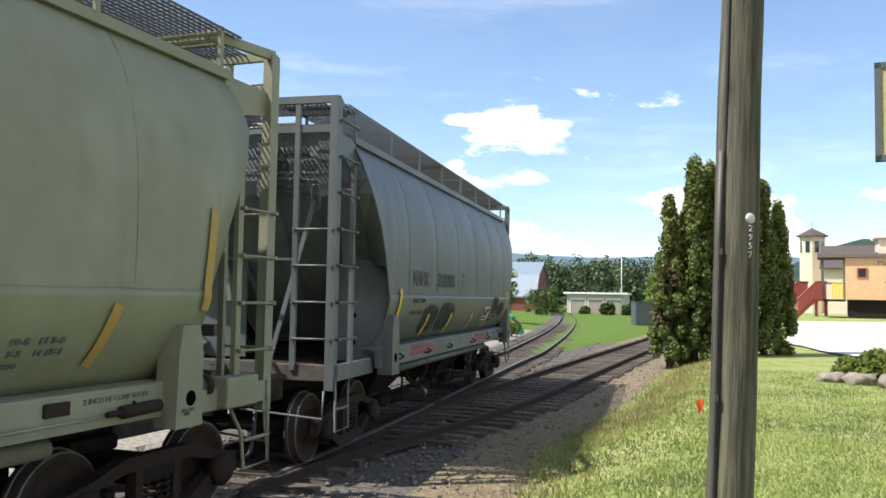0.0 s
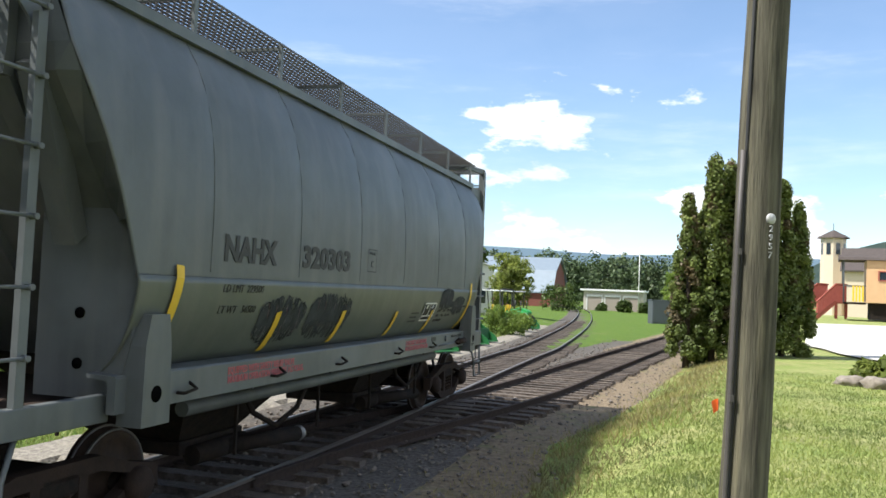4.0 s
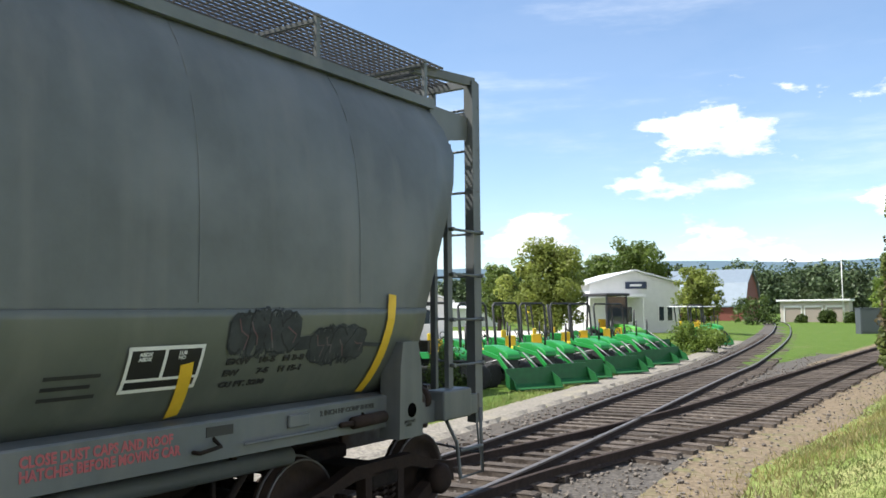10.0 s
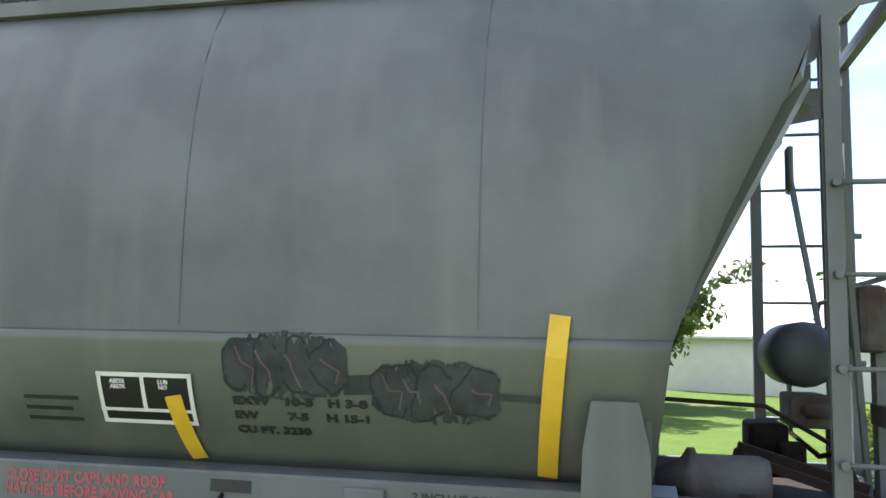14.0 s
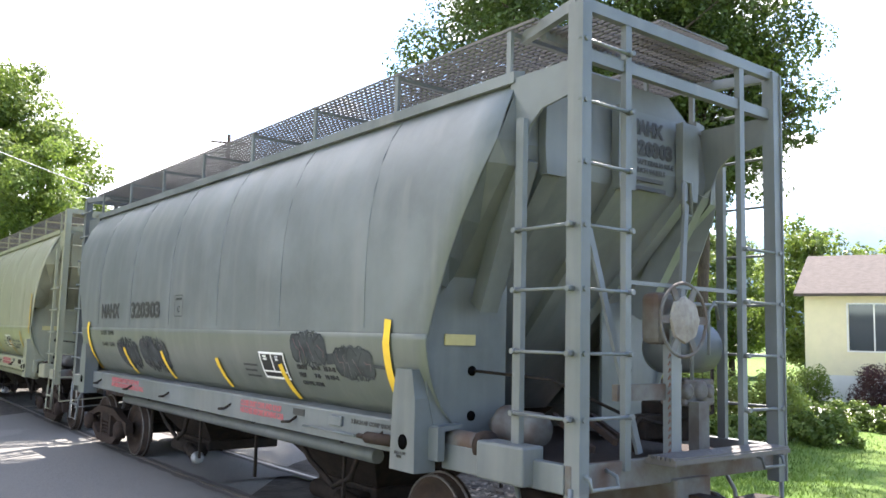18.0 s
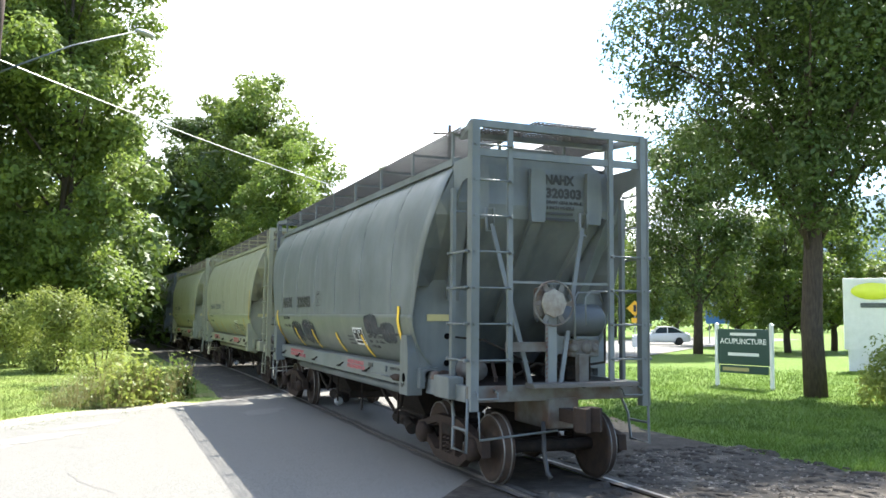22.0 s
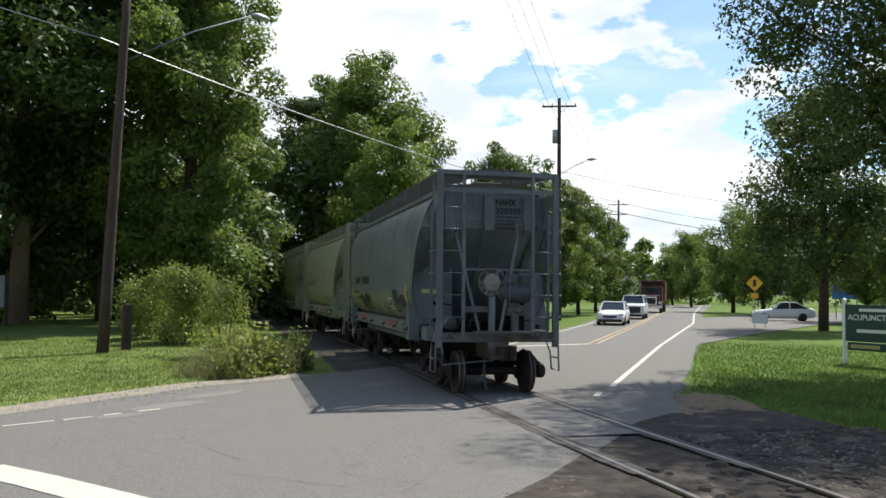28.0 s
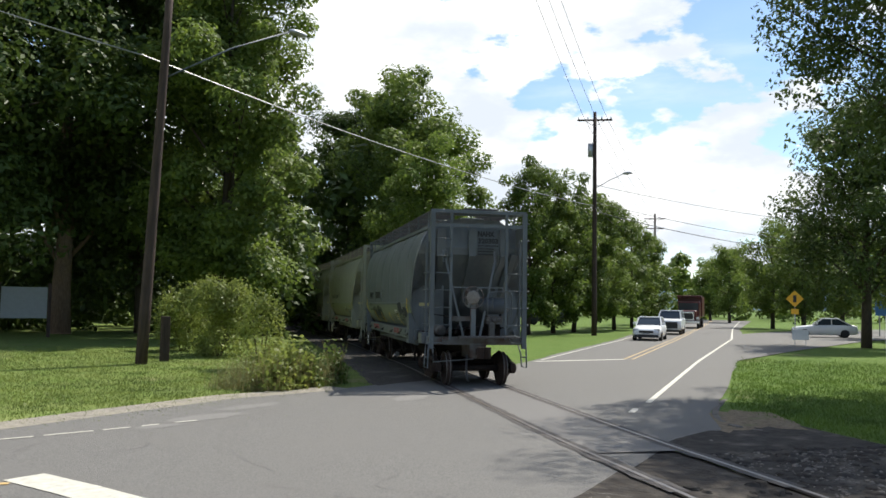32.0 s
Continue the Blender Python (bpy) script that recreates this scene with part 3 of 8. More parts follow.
def ground_sheet():
    def axis(lo, hi, step, far):
        core = list(np.arange(lo, hi + 1e-6, step))
        out, d = [], step
        v = hi
        while v < far:
            d *= 1.35
            v += d
            out.append(v)
        neg, d, v = [], step, lo
        while v > -far:
            d *= 1.35
            v -= d
            neg.append(v)
        return np.array(neg[::-1] + core + out)
    xs, ys = axis(-34, 24, 0.55, 2600), axis(-34, 52, 0.55, 2600)
    gx, gy = np.meshgrid(xs, ys, indexing="ij")
    xy = np.stack([gx.ravel(), gy.ravel()], 1)
    z = height(xy)
    rs = np.random.RandomState(3)
    near = np.hypot(xy[:, 0], xy[:, 1]) < 60
    z = z + np.where(near, rs.uniform(-0.012, 0.012, len(z)), 0)
    n = len(ys)
    faces = [(i * n + j, (i + 1) * n + j, (i + 1) * n + j + 1, i * n + j + 1) for i in range(len(xs) - 1) for j in range(n - 1)]
    mesh_object("ground", np.c_[xy, z], faces, grass_mat, label="mown green lawn with dry patches", category="ground", smooth_faces=True)


def strip_along(name, line, s0, s1, step, offs, zs, mat, label, category, ragged=0.0, seed=1, kind="structure"):
    """A band that follows a line; offs and zs give its cross-section."""
    rnd, verts, faces = random.Random(seed), [], []
    n = int(abs(s1 - s0) / step)
    for k in range(n + 1):
        s = s0 + (s1 - s0) * k / n
        for i, (o, z) in enumerate(zip(offs, zs)):
            edge = i in (0, len(offs) - 1)
            p = line.side(s, o + (rnd.uniform(-ragged, ragged) if edge else 0))
            verts.append((p.x, p.y, z))
    w = len(offs)
    for k in range(n):
        for i in range(w - 1):
            faces.append((k * w + i, k * w + i + 1, (k + 1) * w + i + 1, (k + 1) * w + i))
    return mesh_object(name, verts, faces, mat, kind, label, category)


def rail(line, s0, s1, off, parent, worn=True):
    prof = [(-0.07, -0.16), (0.07, -0.16), (0.07, -0.145), (0.012, -0.12), (0.012, -0.04), (0.036, -0.03), (0.036, -0.004), (0.028, 0.0), (-0.028, 0.0), (-0.036, -0.004), (-0.036, -0.03), (-0.012, -0.04), (-0.012, -0.12), (-0.07, -0.145)]
    n = max(2, int(abs(s1 - s0) / 0.8))
    verts, faces, top = [], [], []
    for k in range(n + 1):
        s = s0 + (s1 - s0) * k / n
        for o, z in prof:
            p = line.side(s, off + o)
            verts.append((p.x, p.y, z))
    w = len(prof)
    for k in range(n):
        for i in range(w):
            faces.append((k * w + i, k * w + (i + 1) % w, (k + 1) * w + (i + 1) % w, (k + 1) * w + i))
            top.append(1 if 5 <= i <= 9 else 0)
    ob = mesh_object("rail", verts, faces, [rail_side, rail_top if worn else rail_side], "", parent=parent)
    ob.data.polygons.foreach_set("material_index", top)
    return ob


ground_sheet()
strip_along("ballast", main_line, 190, -130, 0.25, (-2.4, -1.95, -1.6, 1.7, 2.4, 2.9), (-0.3, -0.17, -0.2, -0.2, -0.2, -0.34), ballast_mat, "grey crushed-stone ballast with grit", "ballast", 0.1, 2)
strip_along("ballast", siding, 0, siding.s[-1] + 1.0, 0.25, (-2.3, -1.7, 1.7, 2.35, 2.9), (-0.26, -0.205, -0.205, -0.2, -0.32), dirt_mat, "gritty dirt and ballast bed beside the siding", "ballast", 0.25, 3)
def infill():
    """Stone bed that fills the wedge between the two tracks."""
    verts, faces = [], []
    for k in range(40):
        y = 15.5 + 0.75 * k
        a = MAIN_XY[np.abs(MAIN_XY[:, 1] - y).argmin(), 0]
        b = SIDING_XY[np.abs(SIDING_XY[:, 1] - y).argmin(), 0]
        verts += [(a, y, -0.212), (b, y, -0.212)]
    faces = [(2 * k, 2 * k + 1, 2 * k + 3, 2 * k + 2) for k in range(39)]
    mesh_object("ballast", verts, faces, ballast_mat, label="grey crushed stone between the two tracks", category="ballast")


infill()
strip_along("dirt_verge", main_line, 13.5, 3.0, 0.3, (1.9, 2.3, 3.3, 4.0), (-0.3, -0.195, -0.185, -0.3), dirt_mat, "bare gritty dirt beside the switch", "dirt", 0.2, 12)
strip_along("gravel_verge", main_line, 60, -4, 0.3, (-3.2, -2.85, -2.2, -1.9), (-0.22, -0.12, -0.14, -0.25), gravel_verge_mat, "pale crushed gravel verge beyond the rails", "gravel", 0.25, 9)
track_main = thing("railway_track", "worn railway track with weathered wooden ties", "railway track", kind="structure")
track_siding = thing("railway_track", "worn siding track with weathered wooden ties", "railway track", kind="structure")
for o in (-0.755, 0.755):
    rail(main_line, 170, -120, o, track_main)
rail(siding, 0, siding.s[-1] + 0.4, 0.755, track_siding, False)
rail(siding, 0, siding.s[-1] + 1.6, -0.755, track_siding, False)


def ties(line, s0, s1, parent, long=False):
    rnd = random.Random(5)
    meshes = []
    for k in range(6):
        bm = bmesh.new()
        ln = 1.28 + rnd.uniform(-0.03, 0.05)
        box(bm, -ln, ln, -0.11, 0.11, -0.1, 0.0, 0.008)
        for v in bm.verts:
            v.co += Vector((rnd.uniform(-0.015, 0.015), rnd.uniform(-0.01, 0.01), rnd.uniform(-0.008, 0.004)))
        me = bpy.data.meshes.new("tie")
        bm.to_mesh(me)
        bm.free()
        me.materials.append(wood_tie)
        meshes.append(me)
    s = s0
    while s > s1:
        p, w = line.at(s), line.way(s)
        ob = new("tie", rnd.choice(meshes))
        ob.parent = parent
        ob.matrix_basis = pose(p.x, p.y, -0.118 + rnd.uniform(-0.012, 0.006), 0, 0, math.degrees(math.atan2(w.y, w.x)) - 90 + rnd.uniform(-2, 2)) @ Matrix.Translation((rnd.uniform(-0.06, 0.06), 0, 0))
        s -= 0.52 + rnd.uniform(-0.02, 0.03)


ties(main_line, 75, -3.0, track_main)
ties(siding, siding.s[-1] + 52.0, siding.s[-1] + 5.0, track_siding)

# ---- road over the crossing ----
ROAD_L = [(-130, -96.0), (-75, -61.5), (-41, -37.0), (-27, -27.6), (-21.3, -23.6), (-17.0, -20.9), (-13.5, -19.4), (-9.8, -18.0), (-7.2, -17.6), (-4.4, -16.3), (-2.3, -15.2), (4, -13.6), (14, -12.5), (30, -12)]
ROAD_R = [(-130, -86.0), (-75, -51.0), (-47.7, -31.7), (-29.3, -20.0), (-17.5, -12.4), (-14.6, -10.6), (-12.9, -9.1), (-11.2, -8.7), (-8.3, -7.4), (-5.2, -6.0), (-1.0, -5.2), (4, -5.4), (14, -5), (30, -5)]


def road():
    a, b = [Vector(p) for p in ROAD_L], [Vector(p) for p in ROAD_R]
    rnd, verts, faces = random.Random(11), [], []
    rows = []
    for k in range(len(a) - 1):
        n = max(1, int((a[k + 1] - a[k]).length / 1.2))
        for j in range(n):
            rows.append((a[k].lerp(a[k + 1], j / n), b[k].lerp(b[k + 1], j / n)))
    rows.append((a[-1], b[-1]))
    for p, q in rows:
        for i in range(9):
            v = p.lerp(q, i / 8)
            e = rnd.uniform(-0.2, 0.2) if i in (0, 8) else 0
            verts.append((v.x + e, v.y + e, -0.012 + (-0.02 if i in (0, 8) else 0)))
    for k in range(len(rows) - 1):
        for i in range(8):
            faces.append((k * 9 + i, k * 9 + i + 1, (k + 1) * 9 + i + 1, (k + 1) * 9 + i))
    mesh_object("road", verts, faces, asphalt_mat, label="worn grey asphalt road with patches and cracks", category="road")


road()


mesh_object("side_road", [(-30.0, -20.5, -0.02), (-40, -24.0, -0.02), (-58, -29.5, -0.02), (-95, -36, -0.02), (-95, -47, -0.02), (-72, -45, -0.02), (-60, -41.2, -0.02), (-47, -31.6, -0.02)], [(0, 1, 2, 3, 4, 5, 6, 7)], asphalt_mat, label="worn grey asphalt side road", category="road")


def band(name, pts, width, z, mat, label, category="road marking", parent=None):
    verts, faces = [], []
    p = [Vector(q) for q in pts]
    for i, q in enumerate(p):
        d = (p[min(i + 1, len(p) - 1)] - p[max(i - 1, 0)]).normalized()
        n = Vector((-d.y, d.x)) * width / 2
        verts += [(*(q + n), z), (*(q - n), z)]
    for i in range(len(p) - 1):
        faces.append((2 * i, 2 * i + 1, 2 * i + 3, 2 * i + 2))
    return mesh_object(name, verts, faces, mat, "structure", label, category, parent)


band("edge_line", [(-14.7, -12.3), (-27.7, -20.7), (-50, -34.6), (-75, -51.8), (-120, -81.5)], 0.13, -0.004, road_white, "worn white painted edge line on asphalt")
band("edge_line", [(-13.0, -11.3), (-13.6, -11.7)], 0.13, -0.004, road_white, "worn white painted edge line on asphalt")
for a, b in (((-0.5, -13.75), (-2.6, -13.97)), ((-2.75, -13.99), (-3.5, -14.1)), ((-3.65, -14.12), (-4.1, -14.2)), ((-4.3, -14.25), (-4.6, -14.31)), ((-4.9, -14.37), (-5.3, -14.44))):
    band("edge_line", [a, b], 0.075, -0.004, road_white, "worn broken white edge line on asphalt")
band("edge_line", [(-22.3, -23.9), (-27.5, -27.4), (-41, -36.4), (-75, -60.6)], 0.1, -0.004, road_white, "worn white painted edge line on asphalt")
band("centre_line", [(-25.9, -22.9), (-46, -36.3), (-75, -56.0), (-120, -87)], 0.09, -0.004, road_yellow, "faded double yellow centre line")
band("centre_line", [(-26.1, -22.65), (-46.2, -36.05), (-75.2, -55.75), (-120, -86.7)], 0.09, -0.004, road_yellow, "faded double yellow centre line")
band("stop_line", [(-21.5, -23.4), (-25.8, -22.8)], 0.3, -0.004, road_white, "white painted stop line before the crossing")
band("stop_line", [(-1.95, -10.9), (-2.3, -9.9), (-2.6, -8.9), (-2.9, -7.9)], 0.5, -0.004, road_white, "white painted stop line before the crossing")
band("centre_line", [(0.5, -11.4), (-1.75, -10.6)], 0.12, -0.003, road_yellow, "faded yellow centre line")


# flush asphalt between the rails, with dark grooves beside them
strip_along("crossing_panel", main_line, -11.0, -23.0, 0.4, (-0.62, 0.62), (-0.006, -0.006), panel_mat, "paler worn asphalt between the rails of the crossing", "road", 0.0)
for o, inner in ((-0.755, 0.11), (0.755, -0.11)):
    for a, b in ((0.036, 0.036 + abs(inner)), (-0.036 - abs(inner), -0.036)):
        strip_along("flangeway", main_line, -8.5, -23.5, 0.3, (o + a, o + b), (-0.0055, -0.0055), groove_mat, "dark gritty groove beside the rail", "road", 0.03, 4)
strip_along("soil_bed", main_line, 4.5, -14.0, 0.3, (-4.9, -4.35, -0.85, -0.84), (-0.2, -0.035, -0.03, -0.2), soil_mat, "dark bare soil along the rails", "dirt", 0.3, 6)
strip_along("soil_bed", main_line, 2.0, -12.5, 0.3, (0.84, 0.85, 3.4, 4.2), (-0.2, -0.03, -0.035, -0.2), soil_mat, "dark bare soil along the rails", "dirt", 0.12, 7)
strip_along("soil_bed", main_line, 2.5, -11.2, 0.3, (-0.67, 0.67), (-0.04, -0.04), soil_mat, "dark bare soil along the rails", "dirt", 0.0, 8)
strip_along("cinder_bed", main_line, -19.0, -75.0, 0.5, (-3.0, -2.5, 2.5, 3.1), (-0.2, -0.028, -0.028, -0.2), cinder_mat, "dark cinders and dirt under the rails", "dirt", 0.25, 10)


def blob(name, x, y, rx, ry, turn, z, mat, label, category, seed):
    """A flat patch with an uneven outline."""
    rnd = random.Random(seed)
    m = Matrix.Rotation(radians(turn), 2)
    ring = []
    for k in range(28):
        a, q = math.tau * k / 28, rnd.uniform(0.72, 1.08)
        v = m @ Vector((math.cos(a) * rx * q, math.sin(a) * ry * q))
        ring.append((x + v.x, y + v.y, z))
    mesh_object(name, ring, [tuple(range(28))], mat, "structure", label, category)


blob("grit_patch", -13.5, -9.75, 1.5, 0.75, 40, -0.0305, dirt_mat, "bare sandy dirt round the kerb", "dirt", 43)
blob("grit_patch", -14.6, -9.5, 1.5, 0.75, 55, -0.027, dirt_mat, "bare sandy dirt behind the kerb", "dirt", 44)
band("road_shoulder", [(-10.4, -18.45), (-8.6, -18.05), (-7.2, -17.85), (-5.6, -17.1), (-4.4, -16.55), (-3.2, -15.95), (-2.2, -15.45), (1, -14.6), (5, -13.7)], 0.8, -0.026, gravel_verge_mat, "dry sandy shoulder between road and lawn", "dirt")


def cracks():
    rnd = random.Random(17)
    verts, faces = [], []
    for k in range(11):
        p = Vector((rnd.uniform(-9.5, -2.5), rnd.uniform(-15.0, -7.5)))
        a = rnd.choice((20, 110, 65, 155)) + rnd.uniform(-20, 20)
        for j in range(rnd.randint(4, 9)):
            a += rnd.uniform(-38, 38)
            q = p + Vector((math.cos(radians(a)), math.sin(radians(a)))) * rnd.uniform(0.12, 0.3)
            n = Vector((-(q - p).y, (q - p).x)).normalized() * rnd.uniform(0.002, 0.006)
            i = len(verts)
            verts += [(*(p + n), -0.0085), (*(p - n), -0.0085), (*(q - n), -0.0085), (*(q + n), -0.0085)]
            faces.append((i, i + 1, i + 2, i + 3))
            p = q
    mesh_object("asphalt_cracks", verts, faces, crack_mat, "stuff", "thin dark cracks in the asphalt", "cracks")


cracks()
for k, (x, y, rx, ry, turn) in enumerate(((-5.6, -14.75, 0.95, 0.32, 18), (-6.9, -15.85, 0.9, 0.26, 22), (-4.6, -14.1, 0.5, 0.2, 15), (-10.6, -15.6, 0.8, 0.35, 30))):
    blob("asphalt_patch", x, y, rx, ry, turn, -0.0075, patch_mat, "paler rough asphalt patch", "road", 50 + k)

# ---- plants ----
def polar(az, d):
    """A place d metres off, az degrees left of +y."""
    return -math.sin(radians(az)) * d, math.cos(radians(az)) * d


def leaves(name, centres, spread, count, size, mat, parent, seed, flat=0.55, droop=0.0):
    """A crown: many small folded leaves scattered about the centres."""
    rs = np.random.RandomState(seed)
    c = np.asarray(centres, float)
    pick = rs.randint(0, len(c), count)
    d = rs.normal(size=(count, 3))
    d /= np.linalg.norm(d, axis=1)[:, None]
    r = rs.uniform(0.2, 1.0, count) ** 0.45
    sp = np.asarray(spread, float)
    sp = sp[pick] if sp.ndim else np.full(count, sp)
    p = c[pick] + d * (r * sp)[:, None] * np.array([1, 1, flat + 0.25])
    n = d * 0.85 + rs.normal(size=(count, 3)) * 0.5 + np.array([0, 0, 0.45 - 0.4 * droop])
    n /= np.linalg.norm(n, axis=1)[:, None] + 1e-9
    a = np.cross(n, rs.normal(size=(count, 3)))
    a /= np.linalg.norm(a, axis=1)[:, None] + 1e-9
    b = np.cross(n, a)
    s = size * rs.uniform(0.6, 1.3, count)[:, None]
    v = np.stack([p - a * s * 0.6, p + b * s * 0.32 + n * s * 0.08, p + a * s * 0.6 - n * s * 0.1, p - b * s * 0.32 + n * s * 0.08], 1).reshape(-1, 3)
    me = bpy.data.meshes.new(name)
    me.vertices.add(len(v))
    me.vertices.foreach_set("co", v.ravel())
    me.loops.add(4 * count)
    me.loops.foreach_set("vertex_index", np.arange(4 * count))
    me.polygons.add(count)
    me.polygons.foreach_set("loop_start", np.arange(0, 4 * count, 4))
    me.polygons.foreach_set("loop_total", np.full(count, 4))
    me.update()
    me.validate()
    me.materials.append(mat)
    ob = new(name, me)
    if parent:
        ob.parent = parent
    return ob


def tree(label, x, y, h, crown_r, seed, leaf=leaf_mid, count=9000, size=0.3, trunk_r=0.25, clear=0.3, bark=bark_mat, z=None, lean=0.0, shape=1.0, group="", limbs=26):
    """A broadleaf tree: tapered trunk, limbs, and clumps of leaves round the limb tips."""
    count, size = int(count * 2.0), size * 0.72
    rnd = random.Random(seed)
    t = thing("tree", label, "tree", group, at=pose(x, y, height_at(x, y) if z is None else z))
    bm = bmesh.new()
    top = h * 0.86
    pts = [Vector((lean * k / 8 + rnd.uniform(-0.06, 0.06) * h / 12, rnd.uniform(-0.06, 0.06) * h / 12, top * k / 8 - 0.15)) for k in range(9)]
    tube(bm, pts, trunk_r * 1.25, 10, r2=trunk_r * 0.15)
    tips, rad = [], []
    n = limbs
    for k in range(n):
        f = clear + (0.97 - clear) * (k / (n - 1))
        q = (f - clear) / (1 - clear)
        w = crown_r * (math.sin(math.pi * (0.13 + 0.80 * q)) ** 0.75) * rnd.uniform(0.7, 1.08) * (1.0 - 0.25 * q * shape)
        base = pts[0].lerp(pts[-1], min(1, max(0.12, f - 0.12)))
        base.z = top * min(1, max(0.15, f - 0.12))
        a = k * 2.399 + rnd.uniform(-0.4, 0.4)
        tip = Vector((math.cos(a) * w + lean * f, math.sin(a) * w, h * (0.06 + 0.92 * f) + rnd.uniform(-0.04, 0.04) * h))
        mid = base.lerp(tip, 0.5) + Vector((0, 0, 0.04 * h * rnd.uniform(0, 1)))
        tube(bm, [base, mid, tip], trunk_r * 0.34 * (1 - 0.6 * q), 6, r2=0.015)
        for m in range(6):
            e = rnd.uniform(0.3, 1.0)
            c = base.lerp(mid, min(1, e * 2)) if e < 0.5 else mid.lerp(tip, e * 2 - 1)
            c = c + Vector((rnd.gauss(0, 1), rnd.gauss(0, 1), rnd.gauss(0, 0.8))) * crown_r * 0.1
            tips.append(c)
            rad.append(crown_r * rnd.uniform(0.14, 0.26))
    part("trunk", tidy(bm), bark, t)
    leaves("crown", tips, rad, count, size, leaf, t, seed)
    return t


def conifer(label, x, y, h, r, seed, leaf=leaf_cedar, count=9000, size=0.17, brown=0.0, z=None, group=""):
    """A narrow upright evergreen with foliage sprays down to the ground."""
    rnd = random.Random(seed)
    t = thing("evergreen_tree", label, "tree", group, at=pose(x, y, height_at(x, y) if z is None else z))
    bm = bmesh.new()
    tube(bm, [(0, 0, -0.1), (0.05, 0, h * 0.5), (0, 0.03, h * 0.95)], 0.12, 8, r2=0.02)
    part("trunk", tidy(bm), bark_mat, t)
    cs, rad, cb, rb = [], [], [], []
    for k in range(170):
        f = rnd.random() ** 0.85
        w = r * (1 - f) ** 0.75 * (0.72 + 0.28 * min(1, f * 6)) * rnd.uniform(0.75, 1.1)
        a = rnd.uniform(0, 6.283)
        c = (math.cos(a) * w * 0.8, math.sin(a) * w * 0.8, 0.12 + f * h * 0.96)
        if rnd.random() < brown * (0.3 + f):
            cb.append(c), rb.append(r * 0.2)
        else:
            cs.append(c), rad.append(r * rnd.uniform(0.16, 0.3))
    ob = leaves("foliage", cs, rad, count, size, leaf, t, seed, flat=1.1, droop=0.5)
    if cb:
        leaves("dead_foliage", cb, rb, int(count * 0.22), size, leaf_brown, t, seed + 1, flat=1.1, droop=0.5)
    return t


def shrub(label, x, y, w, h, seed, leaf=leaf_mid, count=2500, size=0.12, d=None, turn=0.0, name="shrub", group="", z=None, stems=True):
    rnd = random.Random(seed)
    t = thing(name, label, "shrub", group, at=pose(x, y, height_at(x, y) if z is None else z, 0, 0, turn))
    d = d or w
    cs, rad = [], []
    for k in range(60):
        a, q = rnd.uniform(0, 6.283), rnd.random() ** 0.5
        e = rnd.uniform(0.12, 1.0)
        wide = math.sqrt(max(0.05, 1 - (e - 0.35) ** 2 * 1.6))
        cs.append((math.cos(a) * q * w / 2 * wide * 0.85, math.sin(a) * q * d / 2 * wide * 0.85, h * e * 0.88))
        rad.append(min(w, d, h) * rnd.uniform(0.12, 0.24))
    if stems:
        for k in range(7):
            bm = bmesh.new()
            c = rnd.choice(cs)
            tube(bm, [(c[0] * 0.15, c[1] * 0.15, -0.05), (c[0] * 0.6, c[1] * 0.6, c[2] * 0.5), c], 0.025, 5, r2=0.006)
            part("stem", bm, bark_mat, t)
    leaves("foliage", cs, rad, count, size, leaf, t, seed, flat=0.9)
    return t


def woods(name, label, az0, az1, d0, d1, h, n, seed, leaf, size, count, z=0.0):
    """A distant belt of trees, as one mass of crowns."""
    rnd = random.Random(seed)
    cs, rad = [], []
    for k in range(n):
        a, d = rnd.uniform(az0, az1), rnd.uniform(d0, d1)
        x, y = polar(a, d)
        hh, w = h * rnd.uniform(0.7, 1.08), h * rnd.uniform(0.22, 0.36)
        for m in range(9):
            f = rnd.uniform(0.05, 0.88)
            cs.append((x + rnd.gauss(0, 0.4) * w * (1.2 - f), y + rnd.gauss(0, 0.4) * w * (1.2 - f), z + hh * f))
            rad.append(w * rnd.uniform(0.3, 0.55))
    ob = leaves(name, cs, rad, count, size, leaf, None, seed, flat=0.7)
    return tagged(ob, label, "woods", "", "stuff")


def grass_blades(name, label, n, region, seed, h=0.06, mat=blade_mat):
    """Uneven blades over a stretch of lawn."""
    rs = np.random.RandomState(seed)
    xy = region(rs, n)
    z = height(xy)
    m = len(xy)
    a = rs.uniform(0, 6.283, m)
    hh = h * rs.uniform(0.4, 1.5, m)
    w = 0.008 + 0.006 * rs.rand(m)
    lean = rs.normal(0, 0.5, (m, 2)) * hh[:, None]
    p0 = np.c_[xy[:, 0] - np.cos(a) * w, xy[:, 1] - np.sin(a) * w, z - 0.01]
    p1 = np.c_[xy[:, 0] + np.cos(a) * w, xy[:, 1] + np.sin(a) * w, z - 0.01]
    p2 = np.c_[xy + lean, z + hh]
    v = np.stack([p0, p1, p2], 1).reshape(-1, 3)
    me = bpy.data.meshes.new(name)
    me.vertices.add(3 * m)
    me.vertices.foreach_set("co", v.ravel())
    me.loops.add(3 * m)
    me.loops.foreach_set("vertex_index", np.arange(3 * m))
    me.polygons.add(m)
    me.polygons.foreach_set("loop_start", np.arange(0, 3 * m, 3))
    me.polygons.foreach_set("loop_total", np.full(m, 3))
    me.update()
    me.validate()
    me.materials.append(mat)
    return tagged(new(name, me), label, "grass", "", "stuff")


